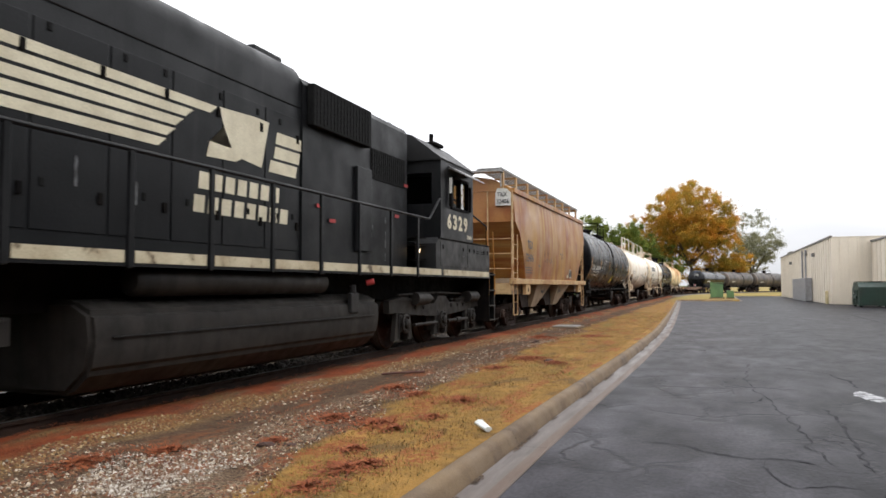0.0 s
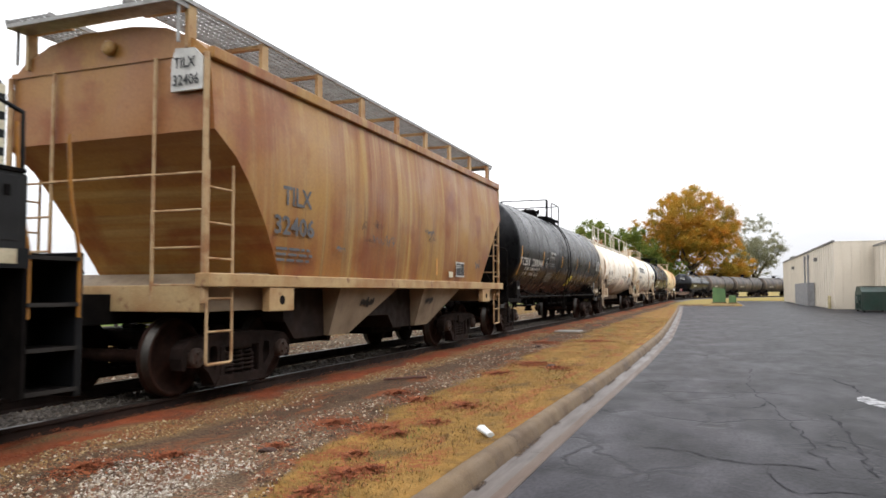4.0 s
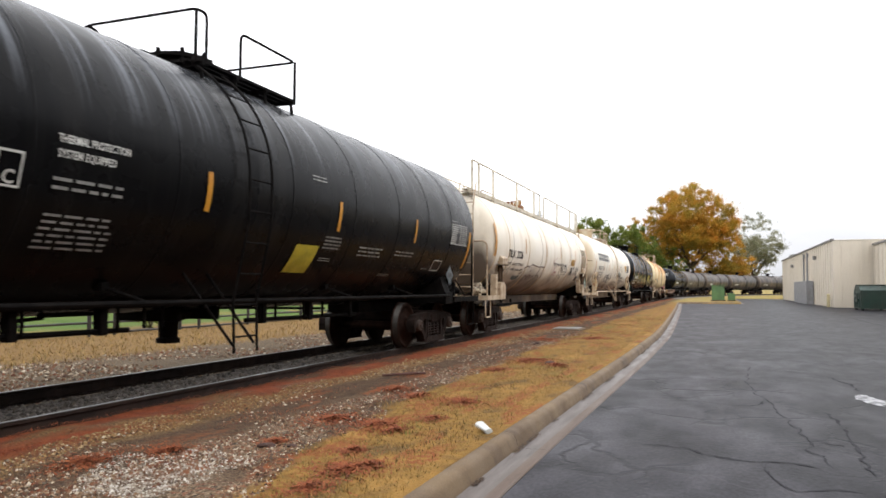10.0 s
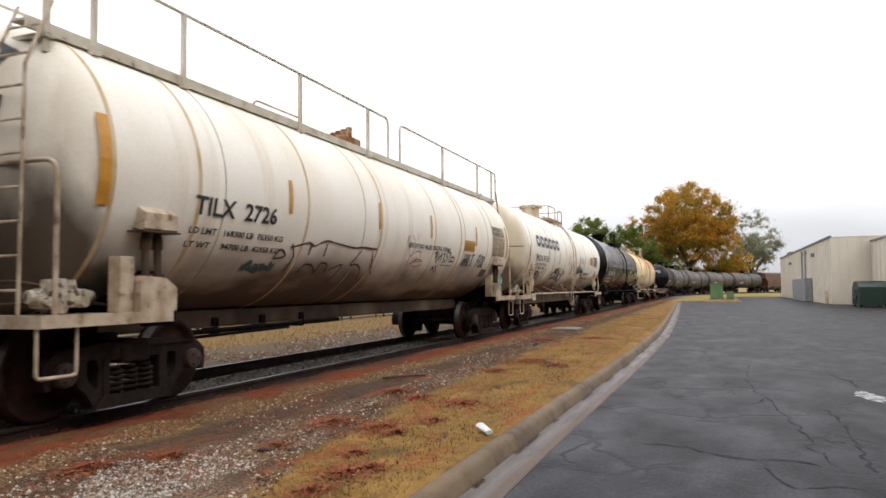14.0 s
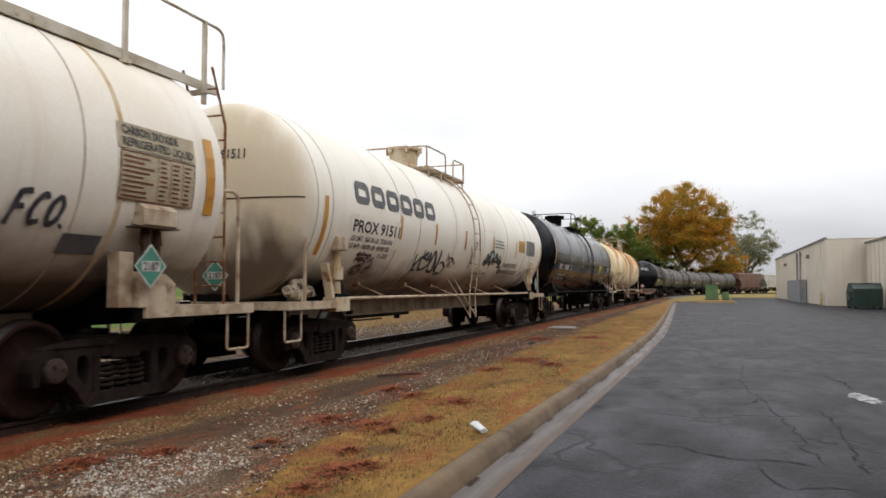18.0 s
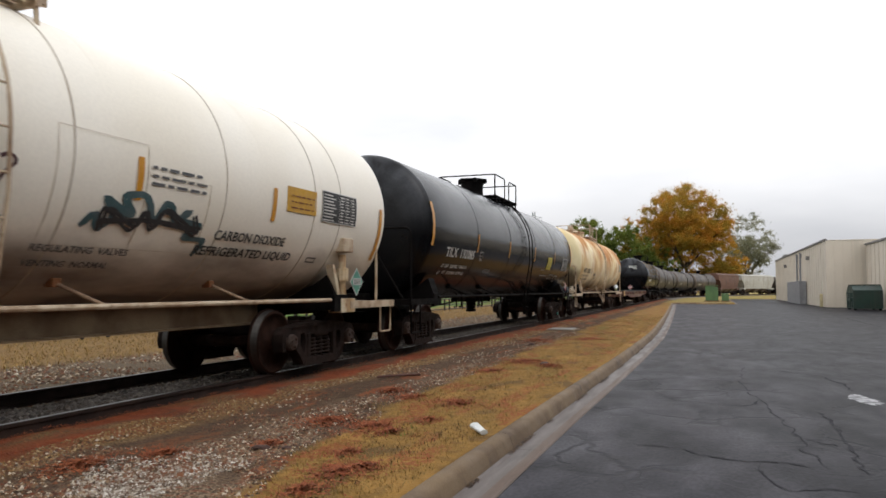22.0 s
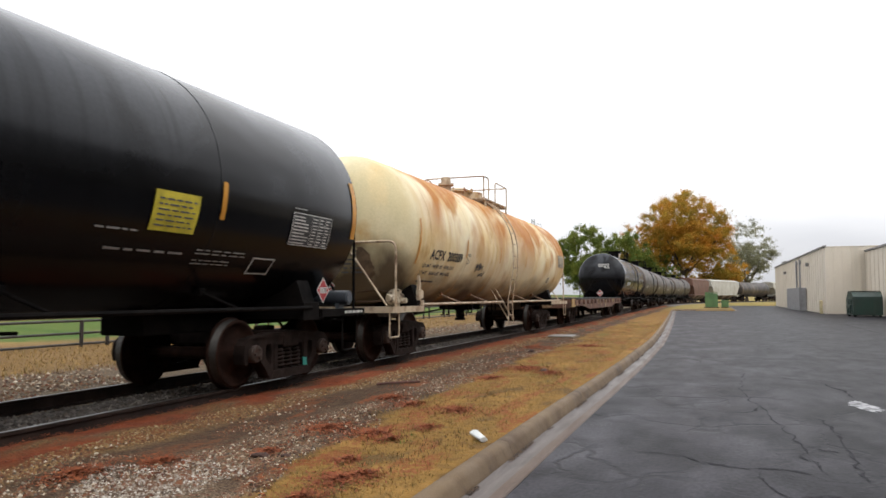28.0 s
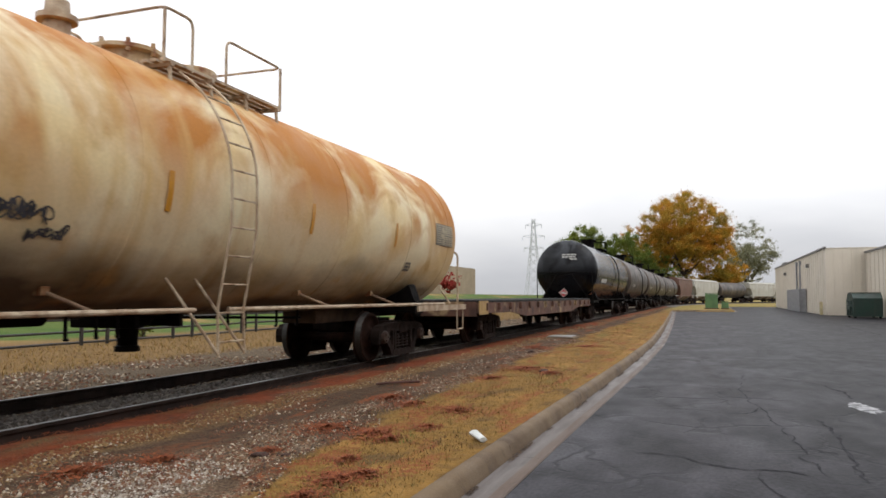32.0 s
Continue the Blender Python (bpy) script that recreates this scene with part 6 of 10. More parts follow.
def scribble(w, h, seed, n=14, pen=0.02, loops=2):
    """Sprayed scrawl: flat ribbons in x and y, tall slanting strokes and loops that overlap."""
    rnd = random.Random(seed)
    bm = B()

    def stroke(pts, q):
        prev = None
        for i, p in enumerate(pts):
            d = pts[min(i + 1, len(pts) - 1)] - pts[max(i - 1, 0)]
            if d.length < 1e-5:
                continue
            m = Vector((-d.y, d.x, 0)).normalized() * q * rnd.uniform(0.7, 1.2) * (0.5 if i in (0, len(pts) - 1) else 1.0)
            row = [bm.verts.new(p - m), bm.verts.new(p + m)]
            if prev:
                bm.faces.new((prev[0], prev[1], row[1], row[0]))
            prev = row

    for k in range(loops):
        x, pts, up = 0.0, [], rnd.random() < 0.5
        while x < w:
            tall = rnd.uniform(0.55, 1.0) if up else rnd.uniform(0.0, 0.4)
            pts.append(Vector((min(w, max(0, x + 0.15 * h * (tall - 0.5) + rnd.uniform(-0.12, 0.12) * h)), h * tall, 0)))
            x += rnd.uniform(-0.10, 0.42) * h * (1.0 if rnd.random() < 0.8 else -1.0) + 0.02 * w
            up = not up
        stroke(rounded(pts, 0.16 * h + 0.02, 3), pen * rnd.uniform(0.55, 0.95))
    for k in range(n // 2):
        c = Vector((rnd.uniform(0.08, 0.92) * w, rnd.uniform(0.25, 0.75) * h, 0))
        ra, rb, tilt, turn = rnd.uniform(0.08, 0.30) * h, rnd.uniform(0.15, 0.42) * h, rnd.uniform(-0.6, 0.6), rnd.uniform(3.5, 7.5)
        stroke([c + Vector((ra * math.cos(t) + tilt * rb * math.sin(t), rb * math.sin(t), 0)) for t in [turn * i / 14 for i in range(15)]], pen * rnd.uniform(0.5, 0.9))
    return bm


def tag(car, u, z, r, cz, pen, mat, label, strokes, off=0.012, twice=False):
    """A sprayed tag on a tank's side, drawn in freehand strokes of (along, up)."""
    rnd = random.Random(int(u * 100))
    bm = B()
    arc = lambda h: r * math.asin(max(-0.98, min(0.98, (h - cz) / r)))
    lines = [[(px, pz) for px, pz in line] for line in strokes]
    if twice:
        lines += [[(px + 0.045 + rnd.uniform(-0.02, 0.02), pz * 0.94 + 0.03 + rnd.uniform(-0.015, 0.015)) for px, pz in line] for line in strokes]
    for line in lines:
        pts = rounded([(px, arc(z + pz) - arc(z), 0) for px, pz in line], 0.12, 4)
        prev = None
        for i, p in enumerate(pts):
            d = pts[min(i + 1, len(pts) - 1)] - pts[max(i - 1, 0)]
            if d.length < 1e-5:
                continue
            q = Vector((-d.y, d.x, 0)).normalized() * pen * rnd.uniform(0.7, 1.2)
            row = [bm.verts.new(p - q), bm.verts.new(p + q)]
            if prev:
                bm.faces.new((prev[0], prev[1], row[1], row[0]))
            prev = row
    part("graffiti", on_tank(bm, u, z, r, cz, off), mat, car, label)


def sprayed(text, h, pen, seed):
    """Hand-sprayed slanting capitals, one bmesh a letter, drawn in rough strokes."""
    shapes = {"H": (((0.05, 0.0), (0.12, 0.5), (0.10, 1.0)), ((0.55, -0.05), (0.62, 0.5), (0.66, 1.05)), ((0.08, 0.42), (0.62, 0.55))),
              "A": (((0.0, 0.0), (0.25, 0.6), (0.42, 1.0), (0.52, 0.5), (0.62, 0.0)), ((0.14, 0.36), (0.58, 0.40))),
              "L": (((0.16, 1.0), (0.08, 0.45), (0.04, 0.04), (0.52, 0.10)),), "T": (((0.0, 0.90), (0.75, 1.05)), ((0.40, 0.98), (0.34, 0.5), (0.30, -0.05))),
              "F": (((0.14, 1.0), (0.06, 0.5), (0.02, -0.05)), ((0.10, 0.98), (0.60, 1.04)), ((0.07, 0.52), (0.48, 0.56))),
              "C": (((0.60, 0.86), (0.40, 1.02), (0.14, 0.78), (0.03, 0.40), (0.18, 0.04), (0.58, 0.14)),),
              "O": (((0.34, 1.0), (0.08, 0.75), (0.04, 0.30), (0.26, 0.0), (0.55, 0.22), (0.60, 0.70), (0.34, 1.0)),), ".": (((0.02, 0.0), (0.10, 0.08)),)}
    rnd = random.Random(seed)
    out, x = [], 0.0
    for ch in text:
        bm = B()
        for line in shapes[ch]:
            pts = rounded([((x + px * h * 0.78 + py * h * 0.20), py * h, 0) for px, py in line], 0.12 * h, 3)
            prev = None
            for i, p in enumerate(pts):
                d = pts[min(i + 1, len(pts) - 1)] - pts[max(i - 1, 0)]
                q = Vector((-d.y, d.x, 0)).normalized() * pen * rnd.uniform(0.75, 1.15)
                row = [bm.verts.new(p - q), bm.verts.new(p + q)]
                if prev:
                    bm.faces.new((prev[0], prev[1], row[1], row[0]))
                prev = row
        out.append(bm)
        x += h * (0.62 if ch != "." else 0.25)
    return out


def ring_block(w, h, t):
    """One plain rounded ring in place of a letter of a trade name."""
    bm = B()
    r = min(w, h) * 0.22

    def outline(d):
        q = max(0.02, r - d)
        return [(d + q, d), (w - d - q, d), (w - d, d + q), (w - d, h - d - q), (w - d - q, h - d), (d + q, h - d), (d, h - d - q), (d, d + q)]

    a, b = [bm.verts.new((*p, 0)) for p in outline(0)], [bm.verts.new((*p, 0)) for p in outline(t)]
    for i in range(8):
        bm.faces.new((a[i], a[(i + 1) % 8], b[(i + 1) % 8], b[i]))
    return bm


def tank_shell(car, a, b, r, cz, paint, head=0.62, power=2.0, seams=(), seam=None, rusty=()):
    """A lying tank with dished heads and raised weld seams."""
    bm = B()
    prof = []
    for i in range(15):
        w = math.pi / 2 * i / 14
        prof.append((a + head * (1 - math.sin(w) ** (2 / power)), max(0.02, r * math.cos(w) ** (2 / power))))
    prof = prof[::-1]
    body = [(a + head + (b - a - 2 * head) * k / 12, r) for k in range(1, 12)]
    back = [(a + b - y, q) for y, q in reversed(prof)]
    lathe(bm, prof + body + back, "y", (0, 0, cz), seg=80)
    shell = smooth(part("tank", bm, paint, car), 50)
    for y in seams:
        w = 0.034 if y in rusty else 0.013
        bm = B()
        lathe(bm, [(y - w, r - 0.001), (y - w * 0.5, r + 0.006), (y + w * 0.5, r + 0.006), (y + w, r - 0.001)], "y", (0, 0, cz), seg=80)
        smooth(part("weld_band", bm, seam_rust if y in rusty else seam or paint, shell), 50)
    return shell


def rung_mesh(w):
    bm = B()
    rod(bm, (0, -w / 2, 0), (0, w / 2, 0), 0.012, seg=6)
    me = bpy.data.meshes.new("rung")
    bm.to_mesh(me)
    bm.free()
    return me


def ladder(car, line, y, w, mat, rungs=None, label=""):
    """Two stringers along a line of (x, z) at y, with rungs."""
    bm = B()
    for s in (-1, 1):
        pipe(bm, [(x, y + s * w / 2, z) for x, z in line], 0.018, seg=6)
    lad = part("ladder", bm, mat, car, label)
    me = rung_mesh(w)
    me.materials.append(mat)
    total = [0.0]
    for (x0, z0), (x1, z1) in zip(line, line[1:]):
        total.append(total[-1] + math.hypot(x1 - x0, z1 - z0))
    n = rungs or max(2, int(total[-1] / 0.36))
    for k in range(n):
        d = total[-1] * (k + 0.5) / n
        for i in range(len(line) - 1):
            if total[i] <= d <= total[i + 1]:
                t = (d - total[i]) / max(1e-6, total[i + 1] - total[i])
                ob = new("rung", me)
                ob.parent = lad
                ob.location = (line[i][0] + t * (line[i + 1][0] - line[i][0]), y, line[i][1] + t * (line[i + 1][1] - line[i][1]))
                break
    return lad


def end_gear(car, y, yb, way, trim, rail_z=2.42, brace=True, far=False, step_z=0.38, post=0.62, deck=0.25, reach=0.47):
    """What stands at one end: sill, coupler, platform, its railing, stirrup steps, bolster saddle."""
    y_in, y_out = yb - way * 1.75, y - way * 0.45
    lo, hi = min(y_in, y_out), max(y_in, y_out)
    bm = B()
    span(bm, -0.19, 0.19, lo, hi, 0.80, 1.14, 0.015)
    part("stub_sill", bm, under_black, car)
    coupler(car, y_out, way, reach)
    p0, p1 = sorted((y - way * 0.40, yb + way * deck))
    bm = B()
    span(bm, -1.42, 1.42, p0, p1, 0.97, 1.02)
    span(bm, -1.45, 1.45, p0 - 0.01, p0 + 0.05, 0.92, 1.03)
    for s in (-1, 1):
        span(bm, s * 1.43, s * 1.47, p0, p1, 0.92, 1.035)
    part("end_platform", bm, trim, car)
    if far:
        return
    yr = y - way * post
    bm = B()
    pipe(bm, [(1.38, yr, 1.0), (1.38, yr, rail_z), (-1.38, yr, rail_z), (-1.38, yr, 1.0)], 0.024, bend=0.16)
    if brace:
        for s in (-1, 1):
            pipe(bm, [(s * 0.35, yr, rail_z - 0.05), (s * 1.2, yr, 1.05)], 0.02)
    part("end_railing", bm, trim, car)
    for s in (-1, 1):
        bm = B()
        y0, y1 = (yr + way * 0.05, yr - way * 0.42) if trim is under_black else (y - way * 0.42, y - way * 0.84)
        pipe(bm, [(s * 1.40, y0, 0.95), (s * 1.40, y0, step_z), (s * 1.40, y1, step_z), (s * 1.40, y1, 0.95)], 0.017, bend=0.05)
        part("stirrup_step", bm, trim, car)


def saddle(car, yb, r, cz, mat):
    """The bolster under the tank, with its stiffened side posts."""
    bm = B()
    prism_y(bm, [(-1.38, 0.90), (1.38, 0.90), (1.40, 1.12), (1.28, 1.45), (1.05, 1.30), (0.4, cz - r + 0.05), (-0.4, cz - r + 0.05), (-1.05, 1.30), (-1.28, 1.45),
                 (-1.40, 1.12)], yb - 0.16, yb + 0.16)
    part("bolster", bm, mat, car)
    for s in (-1, 1):
        bm = B()
        span(bm, s * 1.36, s * 1.44, yb - 0.22, yb + 0.22, 0.88, 1.14, 0.01)
        part("jacking_pad", bm, mat, car)


def brake_valve(car, x, y, mat):
    """A cast control valve: pipe bracket, two bolted portions with their caps and studs, pipes to the car's other side."""
    body = valve_cream if mat is dirty_white else mat
    bm = B()
    span(bm, x - 0.10, x + 0.09, y - 0.09, y + 0.10, 1.04, 1.33, 0.035)
    span(bm, x - 0.14, x + 0.12, y - 0.03, y + 0.04, 1.03, 1.36, 0.015)
    valve = part("brake_valve", bm, body, car, "cast brake control valve")
    for way, reach in ((-1, 0.24), (1, 0.34)):
        bm = B()
        a, b = y + way * 0.09, y + way * reach
        span(bm, x - 0.08, x + 0.10, min(a, b), max(a, b), 1.08, 1.27, 0.05)
        rod(bm, (x + 0.02, b - way * 0.02, 1.19), (x + 0.02, b + way * 0.07, 1.19), 0.075, 0.06, seg=12)
        rod(bm, (x + 0.05, a + way * 0.05, 1.24), (x + 0.05, a + way * 0.05, 1.35), 0.055, 0.045, seg=10)
        rod(bm, (x + 0.08, a + way * 0.10, 1.14), (x + 0.19, a + way * 0.10, 1.14), 0.06, 0.05, seg=10)
        part("valve_portion", bm, body, valve)
        for dz in (-0.06, 0.06):
            for dx in (-0.055, 0.075):
                bm = B()
                rod(bm, (x + dx, a - way * 0.005, 1.18 + dz), (x + dx, a + way * 0.04, 1.18 + dz), 0.014, seg=6)
                part("stud", bm, grimy_brown if body is valve_cream else mat, valve)
    bm = B()
    pipe(bm, [(x - 0.08, y - 0.1, 1.3), (x - 0.2, y - 0.3, 1.34), (x - 0.6, y - 0.35, 1.3), (x - 1.6, y - 0.35, 1.32)], 0.017, bend=0.1)
    pipe(bm, [(x - 0.08, y - 0.1, 1.15), (x - 0.3, y - 0.25, 1.12), (x - 1.8, y - 0.25, 1.12)], 0.017, bend=0.1)
    pipe(bm, [(x + 0.04, y + 0.36, 1.13), (x + 0.06, y + 0.62, 1.10), (x + 0.06, y + 0.80, 1.10)], 0.016, bend=0.06)
    part("air_pipe", bm, grimy_brown if body is valve_cream else mat, valve, "grimy air pipes")


def side_pipe(car, ya, yb, r, cz, mat, braces, gap=None):
    """The safety rail along each lower side, stayed from the tank."""
    for s in (1, -1):
        bm = B()
        if gap and s > 0:
            pipe(bm, [(s * 1.44, ya, 1.06), (s * 1.44, gap[0], 1.06)], 0.028)
            pipe(bm, [(s * 1.44, gap[1], 1.06), (s * 1.44, yb, 1.06)], 0.028)
        else:
            pipe(bm, [(s * 1.44, ya, 1.06), (s * 1.44, yb, 1.06)], 0.028)
        part("side_rail", bm, mat, car)
        for y in braces:
            bm = B()
            z = cz - r * 0.80
            pipe(bm, [(s * r * 0.62, y - 0.12, z), (s * 1.44, y + 0.04, 1.06)], 0.02)
            stay = part("stay", bm, stay_paint if mat is dirty_white else mat, car)
            bm = B()
            span(bm, s * r * 0.58, s * r * 0.655, y - 0.17, y - 0.07, z - 0.045, z + 0.045, 0.008)
            part("stay_foot", bm, rust_rail if mat is dirty_white else mat, stay, "rusty stay foot" if mat is dirty_white else "")


def dome_gear(car, y_dome, r, cz, mat, guard, kind="manway", high=0.62, cap=None):
    """Fittings on top: walkway plates, a railing round the manway that is open at the ladder, manway and valves.
    guard: where the railing crosses the tank, where it ends before the ladder, begins again, and crosses back."""
    a, a2, c, d = guard
    top = cz + r
    zt = top - 0.10
    zr = top + high - 0.06
    for s in (1, -1):
        bm = B()
        for k in range(4):
            x = s * (0.42 + k * 0.13)
            span(bm, x, x + s * 0.09, a, d, zt + 0.02, zt + 0.055)
        for y in steps_between(a + 0.1, d - 0.1, 3):
            span(bm, s * 0.40, s * 0.93, y - 0.03, y + 0.03, zt - 0.03, zt + 0.02)
            pipe(bm, [(s * 0.88, y, zt), (s * 0.90, y, cz + math.sqrt(r * r - 0.81) - 0.02)], 0.025)
        part("walkway", bm, mat, car)
    bm = B()
    pipe(bm, [(0.88, a2, zt), (0.88, a2, zr), (0.88, a, zr), (-0.88, a, zr), (-0.88, a2, zr), (-0.88, a2, zt)], 0.02, bend=0.12)
    for x in (0.88, -0.88):
        pipe(bm, [(x, a, zt), (x, a, zr)], 0.022)
    part("top_railing", bm, mat, car)
    bm = B()
    pipe(bm, [(0.88, c, zt), (0.88, c, zr - 0.02), (0.88, d, zr - 0.02), (-0.88, d, zr - 0.02), (-0.88, c, zr - 0.02), (-0.88, c, zt)], 0.02, bend=0.12)
    for x in (0.88, -0.88):
        pipe(bm, [(x, d, zt), (x, d, zr - 0.02)], 0.022)
    part("top_railing", bm, mat, car)
    bm = B()
    if kind == "manway":
        lathe(bm, [(top - 0.08, 0.36), (top + 0.16, 0.36), (top + 0.17, 0.44), (top + 0.22, 0.44), (top + 0.23, 0.36), (top + 0.30, 0.20), (top + 0.32, 0.02)], "z", (0, y_dome, 0), 24)
    else:
        lathe(bm, [(top - 0.08, 0.30), (top + 0.05, 0.30), (top + 0.06, 0.34), (top + 0.10, 0.34), (top + 0.12, 0.33), (top + 0.44, 0.35), (top + 0.46, 0.42), (top + 0.51, 0.42),
                   (top + 0.53, 0.05)], "z", (0, y_dome, 0), 28)
    man = part("manway", bm, cap or mat, car)
    n = 8 if kind == "manway" else 6
    for k in range(n):
        w = 2 * math.pi * k / n
        bm = B()
        if kind == "manway":
            rod(bm, (0.41 * math.cos(w), y_dome + 0.41 * math.sin(w), top + 0.12), (0.41 * math.cos(w), y_dome + 0.41 * math.sin(w), top + 0.28), 0.03, seg=6)
        else:
            span(bm, 0.40 * math.cos(w) - 0.04, 0.40 * math.cos(w) + 0.06, y_dome + 0.40 * math.sin(w) - 0.05, y_dome + 0.40 * math.sin(w) + 0.05, top + 0.38, top + 0.52, 0.01)
        part("bolt", bm, cap or mat, man)


def outlet(car, y, r, cz):
    bm = B()
    lathe(bm, [(cz - r - 0.02, 0.30), (cz - r - 0.10, 0.26), (cz - r - 0.14, 0.13), (cz - r - 0.34, 0.12), (cz - r - 0.36, 0.15), (cz - r - 0.42, 0.15)], "z", (0, y, 0), 18)
    span(bm, -0.5, 0.5, y - 0.42, y - 0.34, cz - r - 0.12, cz - r + 0.06, 0.02)
    span(bm, -0.5, 0.5, y + 0.34, y + 0.42, cz - r - 0.12, cz - r + 0.06, 0.02)
    part("outlet_valve", bm, under_black, car)
    bm = B()
    rod(bm, (0.25, y - 2.2, 1.0), (0.25, y - 1.5, 1.0), 0.10, seg=16)
    pipe(bm, [(0.25, y - 1.5, 1.0), (0.35, y + 3.5, 0.86)], 0.02)
    pipe(bm, [(0.3, y - 4.5, 0.78), (0.3, y - 2.2, 0.9)], 0.02)
    for dy in (-3.1, -2.7, -1.5, -1.1, -0.8, 1.2, 1.6, 2.4, 3.0):
        pipe(bm, [(0.6, y + dy, cz - r * 0.9), (0.6, y + dy, 0.76), (0.5, y + dy + 0.12, 0.76)], 0.02)
    part("brake_cylinder", bm, under_black, car)


dull_plate = material("dull_grey_placard", (0.12, 0.14, 0.15), (0.07, 0.085, 0.09), rough=0.6, scale=8)


def on_head(bm, x, z, y_head, depth, r, cz, power=2.0, off=0.012):
    """Lays flat marks on a dished head that faces -y."""
    for v in bm.verts:
        px, pz = x + v.co.x, z + v.co.y
        q = min(0.99, math.hypot(px, pz - cz) / r)
        v.co = Vector((px, y_head + depth * (1 - (1 - q ** power) ** (1 / power)) - off, pz))
    return bm


def placard(car, m, colour, number, strip=None, size=0.20):
    """A square warning placard on its corner in a steel holder, facing along -z of the flat marks."""
    a = size
    plate = B()
    plate.faces.new([plate.verts.new(p) for p in ((0, -a, 0), (a, 0, 0), (0, a, 0), (-a, 0, 0))])
    rim = B()
    rim.faces.new([rim.verts.new(p) for p in ((0, -a - 0.025, 0), (a + 0.025, 0, 0), (0, a + 0.025, 0), (-a - 0.025, 0, 0))])
    band = B()
    band.faces.new([band.verts.new(p) for p in ((-0.65 * a, -0.26 * a, 0), (0.65 * a, -0.26 * a, 0), (0.65 * a, 0.26 * a, 0), (-0.65 * a, 0.26 * a, 0))])
    txt = letters(number, 0.57 * a, 1.05 * a)
    for v in txt.verts:
        v.co += Vector((-0.525 * a, -0.20 * a, 0))
    for k, (bm, mat, name) in enumerate(((rim, dull_plate if strip else white_mark, "placard_rim"), (plate, colour, "placard"), (band, strip or white_mark, "placard_band"), (txt, black_mark, "placard_number"))):
        part(name, m(bm, 0.012 + 0.003 * k), mat, car)


def mark(car, name, bm, mat, y, z, r, cz, label=""):
    return part(name, on_tank(bm, y, z, r, cz), mat, car, label)


def stripes(car, mid, r, cz, us, mat, h=0.45, z=2.12, w=0.085):
    for u in us:
        mark(car, "reflector", rect_bm(w, h), mat, u - mid - w / 2, z, r, cz, "yellow-orange reflector strip")


def data_table(car, y, z, w, h, r, cz, back, ink, seed):
    """A table of test dates: a panel with ruled rows of small bars."""
    mark(car, "data_panel", rect_bm(w, h), back, y, z, r, cz)
    rnd = random.Random(seed)
    bm = frame_bm(w, h, 0.012)
    part("data_frame", on_tank(bm, y, z, r, cz, 0.016), ink, car)
    bm = B()
    for x0, x1 in ((0.03, 0.44), (0.50, 0.62), (0.67, 0.79), (0.84, 0.95)):
        for i in range(9):
            zz = h * (0.06 + 0.90 * i / 9)
            a, b = x0 * w, (x0 + (x1 - x0) * rnd.uniform(0.6, 1.0)) * w
            bm.faces.new([bm.verts.new((p, q, 0)) for p, q in ((a, zz), (b, zz), (b, zz + h * 0.040), (a, zz + h * 0.040))])
    for xr in (0.47, 0.645, 0.815):
        bm.faces.new([bm.verts.new((p, q, 0)) for p, q in ((xr * w, 0.02), (xr * w + 0.008, 0.02), (xr * w + 0.008, h - 0.02), (xr * w, h - 0.02))])
    part("data_print", on_tank(bm, y, z, r, cz, 0.017), ink, car)


def tank_car(label, u0, u1, a, b, r, cz, paint, bogies, seams=(), trim=None, head=0.6, power=2.0, brace=True, far=False, group="cars of the goods train", rusty=(), rail_z=2.42, step_z=0.38, post=0.62, deck=0.25, reach=0.47):
    """A tank car from coupler u0 to coupler u1 with its shell from a to b, all along the train at the start."""
    mid = (bogies[0] + bogies[1]) / 2
    car = thing("tank_car", label, "tank car", group)
    trim = trim or paint
    wheels = []
    for u in bogies:
        truck(car, u - mid, wheels)
    tank_shell(car, a - mid, b - mid, r, cz, paint, head, power, [s - mid for s in seams], seam_dirt if paint in (white_tank, cream_tank) else None, [s - mid for s in rusty])
    for way, e, bog in ((-1, u0, bogies[0]), (1, u1, bogies[1])):
        end_gear(car, e - mid, bog - mid, way, trim, rail_z, brace, far, step_z, post, deck, reach if way < 0 else 0.47)
        saddle(car, bog - mid, r, cz, under_black if trim is dirty_white else trim)
        if brace:
            bm = B()
            y0, y1 = sorted((bog - mid - way * 0.2, bog - mid - way * 2.1))
            span(bm, -0.34, 0.34, y0, y1, 0.74, cz - r + 0.06, 0.02)
            part("stub_sill", bm, under_black if trim is under_black else grimy_brown, car)
    MOVING.append((car, mid, (bogies[1] - bogies[0]) / 2, wheels))
    return car, mid


def curved_ladder(r, cz, x_top=0.75, z_low=0.55, off=0.10):
    """The line of a ladder that follows a tank's side from its top to below its belly."""
    line = []
    a1 = math.acos(x_top / (r + off))
    for i in range(12):
        a = a1 * (1 - i / 11)
        line.append(((r + off) * math.cos(a), cz + (r + off) * math.sin(a)))
    line += [(r + off, cz - 0.5), (1.48, 1.06), (1.50, z_low)]
    return line


def ladder_stays(car, y, w, mat, r, cz):
    bm = B()
    for s in (-1, 1):
        pipe(bm, [(1.50, y + s * w / 2, 0.55), (r * 0.72, y + s * w / 2 - 0.45, cz - r * 0.70)], 0.018)
    part("ladder_stay", bm, mat, car)


